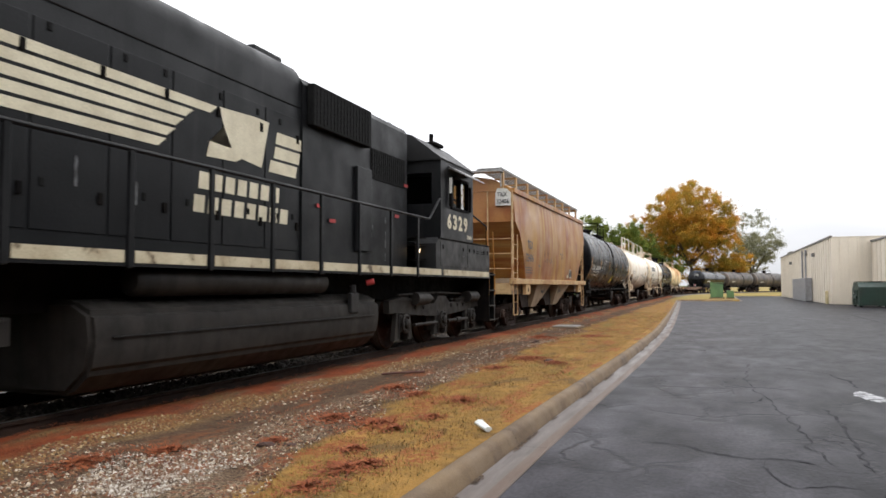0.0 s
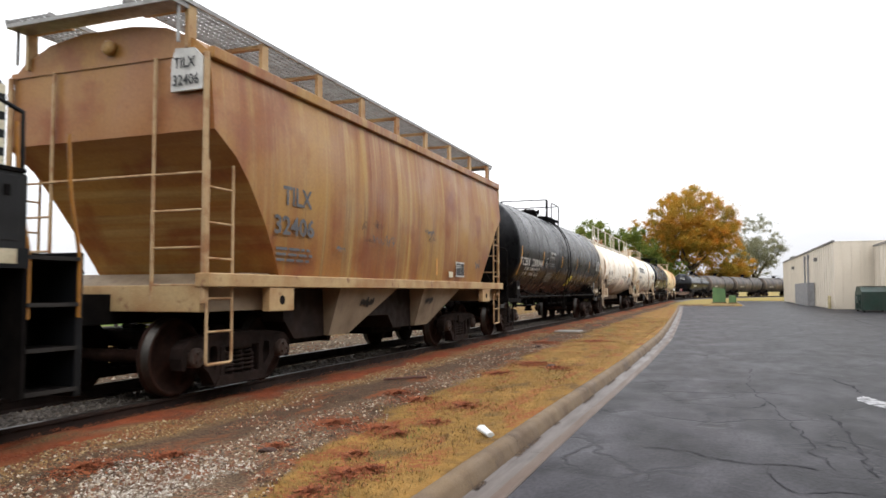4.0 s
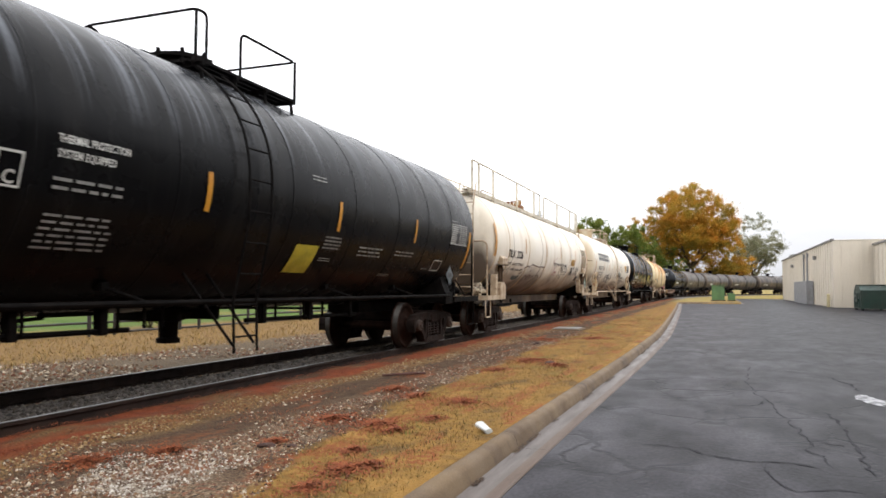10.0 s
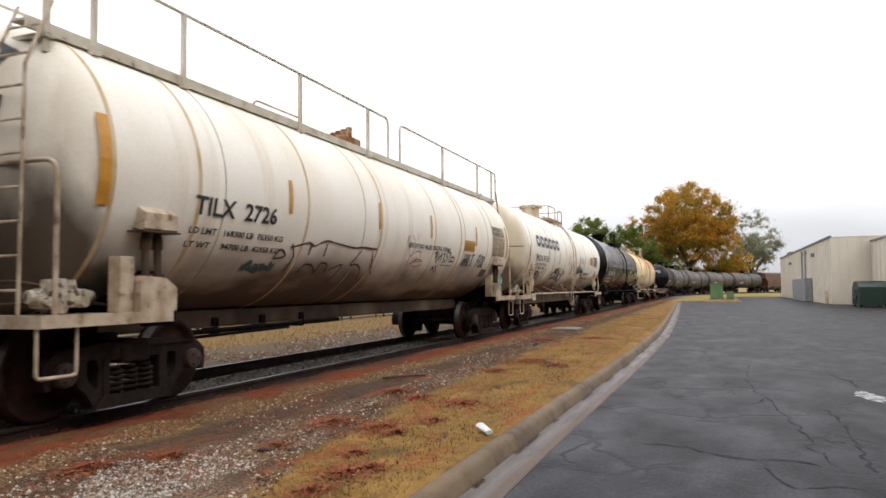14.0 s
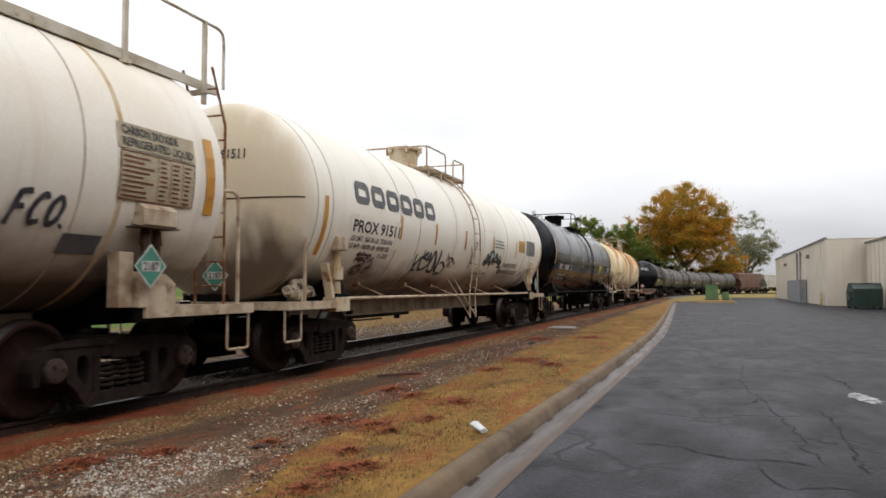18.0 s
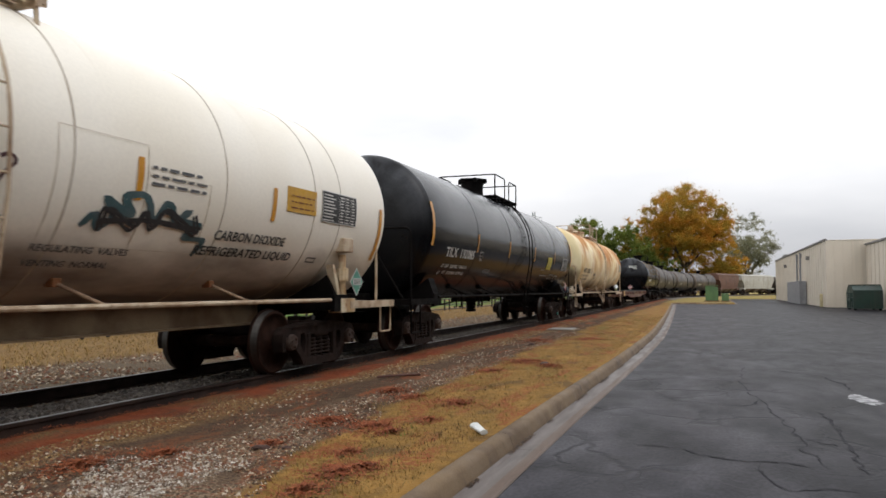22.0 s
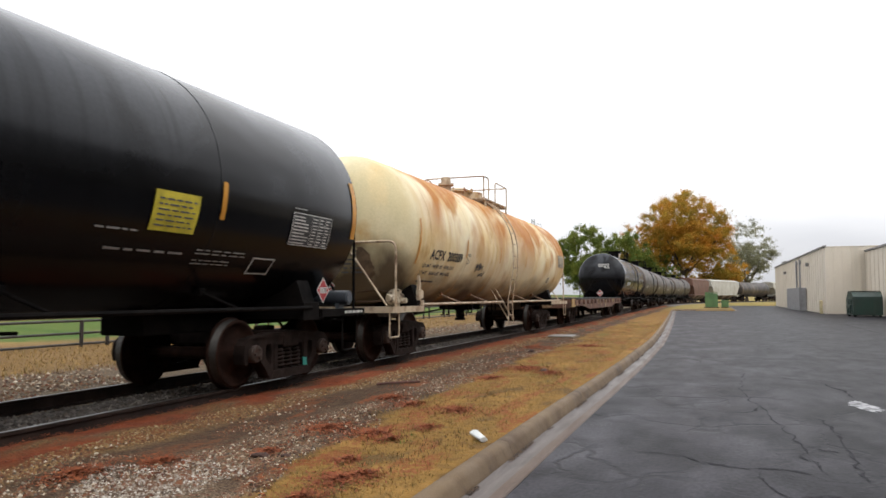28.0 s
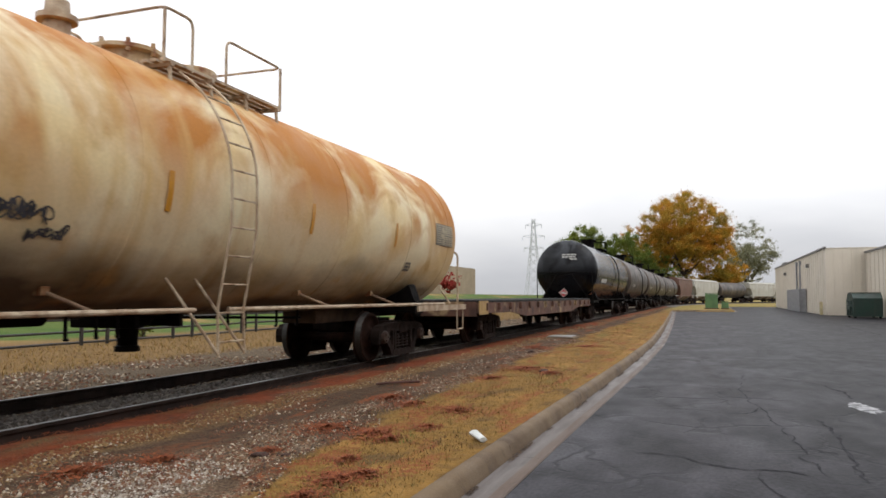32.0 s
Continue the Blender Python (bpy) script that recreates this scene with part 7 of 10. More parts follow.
# the first tank car: dirty black
r, cz = 1.585, 2.495
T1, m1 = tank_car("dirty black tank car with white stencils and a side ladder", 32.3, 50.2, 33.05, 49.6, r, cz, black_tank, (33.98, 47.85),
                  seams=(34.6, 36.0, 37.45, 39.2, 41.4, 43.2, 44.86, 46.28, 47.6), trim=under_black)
side_pipe(T1, 33.98 - m1, 47.85 - m1, r, cz, under_black, [36.3 - m1, 38.9 - m1, 43.4 - m1, 46.0 - m1])
ladder(T1, curved_ladder(r, cz, 0.9, 0.45), 40.5 - m1, 0.46, under_black)
ladder_stays(T1, 40.45 - m1, 0.42, under_black, r, cz)
dome_gear(T1, 41.0 - m1, r, cz, under_black, (40.25 - m1, 40.45 - m1, 41.15 - m1, 42.5 - m1), "manway", 0.62)
outlet(T1, 40.9 - m1, r, cz)
# plain black block added to fill the dark gap under the tank
bm = B()
span(bm, -0.72, 0.72, 36.2 - m1, 45.8 - m1, 0.99, 1.26, 0.03)
part("belly_block", bm, under_black, T1, "added black block in the dark under the tank")
for a, b, us in ((36.6, 39.6, (36.8, 38.1, 39.2)), (41.8, 45.2, (42.2, 43.5, 44.9))):
    bm = B()
    pipe(bm, [(0.56, a - m1, 0.76), (0.56, b - m1, 0.74)], 0.03)
    rig = part("brake_rod", bm, under_black, T1, "black brake rod on hangers")
    for u in us:
        bm = B()
        span(bm, 0.5, 0.62, u - m1 - 0.05, u - m1 + 0.05, 0.70, 1.0, 0.01)
        part("hanger", bm, under_black, rig)
mark(T1, "lettering", letters("TCBX  280044", 0.32, 2.86), white_mark, 33.75 - m1, 2.00, r, cz, "white stencilled car number")
mark(T1, "lettering", letters("LD  LMT", 0.14, 0.52), white_mark, 34.48 - m1, 1.865, r, cz)
mark(T1, "lettering", letters("LT   WT", 0.14, 0.52), white_mark, 34.42 - m1, 1.715, r, cz)
for z, lb, kg in ((1.865, "192600 LB", "87350 KG"), (1.715, "93400 LB", "42350 KG")):
    mark(T1, "lettering", letters(lb, 0.14, 0.60), white_mark, 35.15 - m1, z, r, cz)
    mark(T1, "lettering", letters(kg, 0.14, 0.56), white_mark, 35.86 - m1, z, r, cz)
stripes(T1, m1, r, cz, (36.68, 39.68, 42.70, 45.66), yellow_mark, 0.44, 2.06)
stripes(T1, m1, r, cz, (33.82,), yellow_mark, 0.88, 1.70, 0.085)
stripes(T1, m1, r, cz, (48.80,), yellow_mark, 0.85, 1.67, 0.12)
mark(T1, "lettering", frame_bm(0.24, 0.30, 0.02), white_mark, 37.12 - m1, 2.02, r, cz)
mark(T1, "lettering", letters("C", 0.16), white_mark, 37.19 - m1, 2.05, r, cz)
for z, text in ((2.46, "THERMAL PROTECTION"), (2.33, "SYSTEM EQUIPPED")):
    mark(T1, "lettering", letters(text, 0.10, 0.82 if z > 2.4 else 0.65), white_mark, 37.67 - m1, z, r, cz)
for u, z, w, h, n in ((37.66, 2.06, 0.86, 0.15, 2), (37.66, 1.56, 0.80, 0.38, 6), (42.4, 1.80, 0.5, 0.22, 4), (42.45, 1.62, 0.35, 0.08, 2), (43.55, 1.74, 0.85, 0.20, 3), (44.95, 1.80, 0.82, 0.13, 2),
                      (44.75, 1.44, 0.5, 0.07, 2), (46.5, 1.60, 0.32, 0.05, 1), (41.9, 2.72, 0.38, 0.10, 2), (47.6, 2.63, 0.35, 0.05, 1), (35.4, 1.32, 0.9, 0.04, 1)):
    mark(T1, "small_print", bars(n, w, h, 0.62, random.Random(int(u * 10))), faded_print, u - m1, z, r, cz)
mark(T1, "yellow_panel", rect_bm(0.60, 0.46), yellow_panel, 41.71 - m1, 1.44, r, cz, "dirty yellow panel")
data_table(T1, 47.58 - m1, 2.15, 1.05, 0.43, r, cz, black_mark, white_mark, 4)
mark(T1, "lettering", frame_bm(0.47, 0.25, 0.02), white_mark, 46.97 - m1, 1.58, r, cz)
bm = on_head(letters("TCBX 280044", 0.26, 1.35), -0.5, 2.82, 33.05 - m1, 0.6, r, cz, 2.0)
part("end_lettering", bm, white_mark, T1)
for k, z in enumerate((2.55, 2.1, 1.95, 1.8)):
    part("end_print", on_head(bars(2, 0.9, 0.12, 0.4, random.Random(k)), -0.3, z, 33.05 - m1, 0.6, r, cz, 2.0), white_mark, T1)
placard(T1, lambda bm, o: on_side(bm, 48.05 - m1, 1.50, 1.36, o), dull_plate, "2187", grey_mark)
brake_valve(T1, 0.95, 49.2 - m1, under_black)
bm = B()
rod(bm, (0.2, 34.3 - m1, 0.98), (0.9, 34.3 - m1, 0.98), 0.13, seg=16)
part("brake_reservoir", bm, under_black, T1)
part("lettering", on_side(letters("JACK", 0.09), 33.86 - m1, 1.30, 1.42), white_mark, T1)
bm = B()
span(bm, 1.30, 1.415, 33.78 - m1, 34.18 - m1, 1.10, 1.52, 0.02)
part("jack_post", bm, under_black, T1)

rail_white = material("grimy_white_rail_paint", (0.66, 0.60, 0.49), (0.48, 0.40, 0.28), rough=0.55, scale=3, spots=(0.20, 0.11, 0.06), spot_mix=(0.62, 0.74))

# the second: white, with a railed walk along the top
r, cz = 1.50, 2.445
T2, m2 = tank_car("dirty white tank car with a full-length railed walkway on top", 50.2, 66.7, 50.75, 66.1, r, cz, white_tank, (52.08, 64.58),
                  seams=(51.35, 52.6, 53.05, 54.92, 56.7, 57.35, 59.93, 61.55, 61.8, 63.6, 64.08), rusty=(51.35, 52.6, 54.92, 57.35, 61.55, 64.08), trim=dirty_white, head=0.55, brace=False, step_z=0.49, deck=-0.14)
bm = B()
span(bm, -0.46, 0.46, 52.2 - m2, 64.0 - m2, 0.765, 0.985, 0.015)
span(bm, -0.50, 0.50, 52.2 - m2, 64.0 - m2, 0.75, 0.764)
part("centre_sill", bm, sill_soot, T2, "grimy tan centre sill")
bm = B()
pipe(bm, [(0.50, 52.9 - m2, 0.70), (0.50, 57.6 - m2, 0.72)], 0.035)
pipe(bm, [(0.55, 53.4 - m2, 0.64), (0.55, 55.9 - m2, 0.67)], 0.022)
for u in (54.2, 55.3, 56.4):
    span(bm, 0.30, 0.50, u - m2 - 0.06, u - m2 + 0.06, 0.66, 0.88, 0.01)
part("brake_rigging", bm, under_black, T2, "dark brake rods under the sill")
for s in (1, -1):
    bm = B()
    span(bm, s * 0.66, s * 0.86, 50.9 - m2, 66.3 - m2, 3.775, 3.80)
    span(bm, s * 0.84, s * 0.88, 50.9 - m2, 66.3 - m2, 3.70, 3.81)
    part("walkway", bm, rail_white, T2, "grimy white running board")
    for u in (51.1, 51.67, 53.03, 55.68, 58.04, 62.0, 64.69, 66.02):
        bm = B()
        span(bm, s * 0.865, s * 0.91, u - m2 - 0.03, u - m2 + 0.03, 3.52, 4.57)
        span(bm, s * 0.5, s * 0.94, u - m2 - 0.05, u - m2 + 0.05, 3.655, 3.70)
        part("post", bm, rail_white, T2)
    for a, b in ((51.1, 58.93), (59.5, 66.4)):
        bm = B()
        pipe(bm, [(s * 0.89, a - m2, 3.80), (s * 0.89, a - m2, 4.57), (s * 0.89, b - m2, 4.57), (s * 0.89, b - m2, 3.80)], 0.022, bend=0.15)
        part("top_railing", bm, rail_white, T2)
    for e, way in ((51.05, -1), (66.0, 1)):
        yl = e - m2
        bm = B()
        for dx in (-0.22, 0.22):
            pipe(bm, [(s * 0.8 + dx, yl, 3.98), (s * 0.8 + dx, yl - way * -0.28, 3.3), (s * 0.8 + dx, yl + way * 0.30, 1.02)], 0.018)
        for k in range(9):
            z = 1.25 + k * 0.31
            t = max(0, min(1, (z - 1.02) / 2.28))
            yy = yl + way * (0.30 - 0.02 * t)
            if z > 3.3:
                yy = yl + way * 0.28 * (3.98 - z) / 0.68
            rod(bm, (s * 0.8 - 0.22, yy, z), (s * 0.8 + 0.22, yy, z), 0.013, seg=6)
        part("end_ladder", bm, rust_rail if way > 0 else dirty_white, T2)
bm = B()
span(bm, -0.30, 0.30, 58.35 - m2, 58.95 - m2, cz + r - 0.1, cz + r + 0.26, 0.04)
for k in range(4):
    rod(bm, (0.26 - 0.17 * k, 58.5 - m2 + 0.1 * k, cz + r + 0.24), (0.26 - 0.17 * k, 58.5 - m2 + 0.1 * k, cz + r + 0.42), 0.06, seg=10)
part("valve_housing", bm, rust_rail, T2, "rusty brown valve housing")
bm = B()
pipe(bm, [(-0.6, 56.6 - m2, cz + r - 0.1), (-0.6, 56.6 - m2, cz + r + 0.6), (-0.6, 58.2 - m2, cz + r + 0.6), (-0.6, 58.2 - m2, cz + r - 0.1)], 0.02, bend=0.15)
part("valve_guard", bm, dirty_white, T2)
mark(T2, "lettering", letters("TILX  2726", 0.29, 1.61), black_mark, 52.53 - m2, 2.09, r, cz, "black stencilled car number")
for z, w, text in ((1.88, 1.86, "LD LMT   168300 LB  76350 KG"), (1.73, 1.86, "LT WT     94700 LB  42950 KG")):
    mark(T2, "lettering", letters(text, 0.105, w), black_mark, 52.52 - m2, z, r, cz)
mark(T2, "lettering", letters("REGULATING  VALVES  VENTING  NORMAL", 0.13, 2.33), black_mark, 58.60 - m2, 2.03, r, cz)
tag(T2, 58.48 - m2, 1.67, r, cz, 0.009, pink_spray, "pink sprayed tag", (((0.00, 0.51), (0.12, 0.57)), ((0.00, 0.43), (0.05, 0.55), (0.14, 0.37), (0.30, 0.16), (0.45, 0.35), (0.38, 0.48), (0.22, 0.59)), ((0.29, 0.01), (0.31, 0.17), (0.58, 0.32), (0.82, 0.29), (0.80, 0.18), (0.57, 0.13)), ((0.27, 0.02), (0.54, 0.09), (1.05, 0.13), (0.77, 0.16), (0.44, 0.05), (0.76, 0.00), (1.03, 0.07)),
    ((0.46, 0.19), (0.58, 0.09), (0.61, 0.22), (0.70, 0.12)), ((0.49, 0.51), (0.53, 0.64))), 0.012)
tag(T2, 54.33 - m2, 1.35, r, cz, 0.016, plum_spray, "dark plum sprayed outline tag", (((0.31, 0.47), (0.77, 0.57), (0.91, 0.51), (1.20, 0.62), (1.59, 0.59), (2.17, 0.55), (2.41, 0.58), (2.96, 0.57)), ((0.33, 0.52), (0.49, 0.36), (0.42, 0.16)), ((0.83, 0.54), (0.85, 0.39)), ((1.26, 0.57), (1.29, 0.39)),
    ((0.78, 0.15), (0.86, 0.27), (1.08, 0.26), (1.30, 0.14)), ((1.29, 0.18), (1.28, 0.30), (1.51, 0.29), (1.56, 0.17)), ((2.44, 0.53), (2.19, 0.27), (2.48, 0.32), (2.71, 0.21), (2.76, 0.07)), ((2.83, 0.55), (3.01, 0.30), (3.16, 0.16)),
    ((0.00, 0.31), (0.08, 0.46), (0.31, 0.35), (0.00, 0.31)), ((1.82, 0.00), (1.95, 0.15), (1.99, 0.31), (1.65, 0.20))), 0.012)
tag(T2, 60.03 - m2, 1.59, r, cz, 0.016, spray, "black sprayed tag", (((0.00, 0.38), (0.21, 0.42), (0.07, 0.29), (0.19, 0.34)), ((0.07, 0.43), (0.23, 0.20)), ((0.25, 0.40), (0.30, 0.22), (0.31, 0.33), (0.44, 0.36)), ((0.41, 0.44), (0.45, 0.21)),
    ((0.49, 0.38), (0.63, 0.41), (0.56, 0.30), (0.75, 0.23), (0.57, 0.22)), ((0.78, 0.45), (0.68, 0.38), (0.84, 0.30), (0.79, 0.22)), ((0.85, 0.43), (0.98, 0.44)), ((0.92, 0.44), (0.95, 0.23), (1.04, 0.25)),
    ((1.20, 0.35), (1.03, 0.34), (1.06, 0.25), (1.25, 0.25), (1.24, 0.33), (1.09, 0.36)), ((0.15, 0.02), (0.15, 0.14), (0.33, 0.00)), ((0.14, 0.06), (0.26, 0.08)), ((0.29, 0.14), (0.47, 0.01)),
    ((0.38, 0.16), (0.36, 0.00))), 0.012)
mark(T2, "small_print", bars(1, 0.75, 0.03, 0.2, random.Random(44)), grey_mark, 60.55 - m2, 1.74, r, cz)
for text, u in (("HALT.", 61.86), ("FCO.", 62.92)):
    for bm in sprayed(text, 0.29, 0.027, 6):
        mark(T2, "graffiti_letter", bm, spray, u - m2, 1.77, r, cz, "black sprayed capital letter")
mark(T2, "graffiti", scribble(0.72, 0.20, 7, 12, 0.028, 3), teal_spray, 53.75 - m2, 1.46, r, cz, "dark teal sprayed blot")
stripes(T2, m2, r, cz, (54.45, 57.26, 59.68, 62.64), yellow_mark, 0.45, 2.26)
mark(T2, "yellow_panel", rect_bm(0.76, 0.25), amber_panel, 61.79 - m2, 2.10, r, cz, "amber panel with small print")
part("small_print", on_tank(bars(3, 0.66, 0.16, 0.6, random.Random(41)), 61.84 - m2, 2.14, r, cz, 0.018), rust_print, T2)
part("sill_lettering", on_side(letters("TILX 2726", 0.12, 0.72), 62.15 - m2, 0.85, 0.46, 0.006), grey_mark, T2)
mark(T2, "small_plate", rect_bm(0.46, 0.21), grey_mark, 63.54 - m2, 1.55, r, cz)
data_table(T2, 64.02 - m2, 2.09, 1.08, 0.48, r, cz, beige_panel, rust_print, 9)
mark(T2, "data_panel", rect_bm(1.12, 0.26), beige_panel, 64.0 - m2, 2.585, r, cz)
for z, text, w in ((2.73, "CARBON DIOXIDE", 0.80), (2.61, "REFRIGERATED LIQUID", 1.02)):
    part("lettering", on_tank(letters(text, 0.12, w), 64.05 - m2, z, r, cz, 0.018), black_mark, T2)
bm = on_head(letters("TILX 2726", 0.22, 0.88), -0.36, 2.80, 50.75 - m2, 0.55, r, cz, 2.0)
part("end_lettering", bm, black_mark, T2)


def head_patch(car, ring, y_head, depth, r, cz, mat, label):
    """A ragged patch of paint on a dished head, laid a little above it in small cells."""
    def inside(x, z):
        hit = False
        for (x1, z1), (x2, z2) in zip(ring, ring[1:] + ring[:1]):
            if (z1 > z) != (z2 > z) and x < (x2 - x1) * (z - z1) / (z2 - z1) + x1:
                hit = not hit
        return hit

    bm = B()
    c = 0.025
    grid = {}

    def at(i, j):
        if (i, j) not in grid:
            x, z = i * c, j * c
            q = min(0.98, math.hypot(x, z - cz) / r)
            grid[i, j] = bm.verts.new((x, y_head + depth * (1 - math.sqrt(1 - q * q)) - 0.012, z))
        return grid[i, j]

    for i in range(-60, 60):
        for j in range(60, 170):
            x, z = (i + 0.5) * c, (j + 0.5) * c
            d = 0.04 * noise.noise((x * 9, z * 9, 3.0))
            if inside(x + d, z - d):
                bm.faces.new((at(i, j), at(i + 1, j), at(i + 1, j + 1), at(i, j + 1)))
    part("paint_patch", bm, mat, car, label)


head_patch(T2, [(0.08, 3.70), (0.50, 3.62), (0.66, 3.53), (0.52, 3.40), (0.37, 3.22), (0.40, 3.13), (0.66, 3.08), (0.60, 2.74), (0.54, 2.78), (0.52, 2.98), (-0.15, 3.02),
                (-0.60, 3.0), (-0.62, 3.3), (-0.2, 3.45)], 50.75 - m2, 0.55, r, cz, black_mark, "ragged black paint patch")
head_patch(T2, [(-1.15, 2.5), (-0.85, 2.5), (-0.8, 3.1), (-1.1, 3.0)], 50.75 - m2, 0.55, r, cz, black_mark, "ragged black paint patch")
stripes(T2, m2, r, cz, (51.24, 65.38), yellow_mark, 0.87, 2.05, 0.15)
placard(T2, lambda bm, o: on_end(bm, 0.25, 1.40, 50.90 - m2, o), placard_green, "2187")
for u in (51.95, 64.55):
    y = u - m2
    bm = B()
    prism_y(bm, [(1.24, 1.90), (1.52, 1.84), (1.54, 1.86), (1.54, 2.02), (1.40, 2.12), (1.24, 2.12)], y - 0.24, y + 0.24)
    part("valve_box", bm, dirty_white, T2)
    bm = B()
    span(bm, 1.22, 1.56, y - 0.30, y + 0.26, 1.825, 1.838)
    part("box_shelf", bm, grimy_brown, T2)
    for dy in (-0.07, 0.10):
        bm = B()
        rod(bm, (1.40, y + dy, 1.36), (1.40, y + dy, 1.83), 0.04, seg=10)
        rod(bm, (1.40, y + dy, 1.66), (1.40, y + dy, 1.80), 0.058, 0.045, seg=10)
        rod(bm, (1.40, y + dy, 1.34), (1.40, y + dy, 1.41), 0.07, seg=10)
        part("valve_post", bm, grimy_brown, T2, "oil-stained brown valve post")
    bm = B()
    prism(bm, [(y - 0.20, 1.03), (y + 0.32, 1.03), (y + 0.32, 1.27), (y + 0.16, 1.37), (y - 0.14, 1.39), (y - 0.20, 1.34)], 1.26, 1.47)
    part("post_bracket", bm, dirty_white, T2)
    bm = B()
    span(bm, 1.24, 1.40, y - 0.40, y - 0.215, 1.03, 1.58, 0.01)
    part("post_plate", bm, dirty_white, T2)
placard(T2, lambda bm, o: on_side(bm, 64.38 - m2, 1.44, 1.56, o), placard_green, "2187")
brake_valve(T2, 1.0, 51.15 - m2, dirty_white)

# the third: cream, with painted-over lettering and scrawls
r, cz = 1.515, 2.498
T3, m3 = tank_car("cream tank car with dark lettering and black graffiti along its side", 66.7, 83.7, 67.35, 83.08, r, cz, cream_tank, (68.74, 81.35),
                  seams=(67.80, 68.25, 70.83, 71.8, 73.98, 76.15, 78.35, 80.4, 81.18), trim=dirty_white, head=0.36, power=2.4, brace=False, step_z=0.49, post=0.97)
side_pipe(T3, 68.9 - m3, 81.0 - m3, r, cz, dirty_white, [70.3 - m3, 72.4 - m3, 73.9 - m3, 76.6 - m3, 78.9 - m3])
ladder(T3, curved_ladder(r, cz, 0.85, 0.52), 75.2 - m3, 0.45, dirty_white)
ladder_stays(T3, 75.2 - m3, 0.45, dirty_white, r, cz)
dome_gear(T3, 74.5 - m3, r, cz, dirty_white, (73.75 - m3, 75.0 - m3, 75.55 - m3, 76.35 - m3), "drum", 0.46, rusty_fitting)
bm = B()
span(bm, -0.30, 0.30, 69.0 - m3, 80.8 - m3, 0.70, 1.17, 0.015)
for s in (1, -1):
    span(bm, s * 0.30, s * 0.42, 69.0 - m3, 80.8 - m3, 0.70, 0.725)
part("centre_sill", bm, sill_grime, T3, "grimy cream centre sill")
bm = B()
pipe(bm, [(0.36, 69.6 - m3, 0.665), (0.36, 73.9 - m3, 0.665)], 0.035)
pipe(bm, [(0.40, 70.4 - m3, 0.62), (0.44, 71.5 - m3, 0.60), (0.44, 72.3 - m3, 0.60)], 0.016)
span(bm, 0.28, 0.40, 71.0 - m3, 71.12 - m3, 0.58, 0.80, 0.01)
span(bm, 0.28, 0.40, 73.3 - m3, 73.36 - m3, 0.56, 0.70, 0.01)
part("brake_rigging", bm, under_black, T3, "dark brake rods under the sill")
for k in range(6):
    mark(T3, "fleet_name_block", ring_block(0.52, 0.37, 0.115), grey_mark, 69.0 + 0.62 * k - m3, 2.59, r, cz, "dark grey ring shape of a fleet name")
mark(T3, "white_panel", rect_bm(2.0, 0.50), white_tank, 68.82 - m3, 1.92, r, cz)
part("lettering", on_tank(letters("PROX 91511", 0.27, 1.84), 68.95 - m3, 2.135, r, cz, 0.018), black_mark, T3, "black stencilled car number")
for z, u, w, text in ((1.99, 68.95, 1.60, "LD LMT  166100 LB  75350 KG"), (1.87, 68.95, 1.55, "LT WT   96900 LB  43950 KG"), (1.75, 70.15, 0.40, "01-2003")):
    part("lettering", on_tank(letters(text, 0.12, w), u - m3, z, r, cz, 0.018), grey_mark, T3)
tag(T3, 69.37 - m3, 1.44, r, cz, 0.014, plum_spray, "dark plum sprayed tag", (((0.34, 0.18), (0.23, 0.16), (0.08, 0.13), (0.09, 0.05), (0.24, 0.00), (0.38, 0.03), (0.38, 0.10), (0.27, 0.14), (0.13, 0.09), (0.15, 0.04), (0.29, 0.05), (0.28, 0.09)), ((0.01, 0.22), (0.06, 0.31), (0.00, 0.34), (0.06, 0.37), (0.14, 0.32), (0.22, 0.40), (0.26, 0.31), (0.37, 0.35), (0.40, 0.26), (0.47, 0.38), (0.49, 0.27)), ((0.07, 0.26), (0.22, 0.25), (0.41, 0.24), (0.39, 0.12), (0.40, 0.03)), ((0.52, 0.22), (0.61, 0.31), (0.67, 0.18), (0.75, 0.11), (0.56, 0.12), (0.50, 0.09), (0.56, 0.04), (0.63, 0.06)),
    ((0.08, 0.28), (0.25, 0.27), (0.11, 0.22), (0.33, 0.30), (0.18, 0.21))), 0.012, twice=True)
tag(T3, 71.9 - m3, 1.49, r, cz, 0.018, spray, "black sprayed tag", (((0.06, 0.00), (0.09, 0.09), (0.00, 0.41)), ((0.25, 0.35), (0.07, 0.16), (0.10, 0.08), (0.26, 0.09)), ((0.33, 0.38), (0.30, 0.22), (0.40, 0.09), (0.57, 0.10), (0.73, 0.16)), ((0.35, 0.50), (0.43, 0.31), (0.53, 0.50), (0.66, 0.24), (0.70, 0.52), (0.86, 0.19), (0.90, 0.52), (1.01, 0.46), (1.22, 0.05)),
    ((0.31, 0.35), (0.71, 0.30), (0.90, 0.35)), ((0.70, 0.10), (0.82, 0.27), (0.91, 0.08), (1.20, 0.06)), ((0.95, 0.51), (1.36, 0.05), (1.26, 0.56), (1.29, 0.42)), ((1.33, 0.48), (1.35, 0.16), (1.38, 0.04), (1.76, 0.02), (1.88, 0.18), (1.55, 0.31), (1.42, 0.25))), 0.012, twice=True)
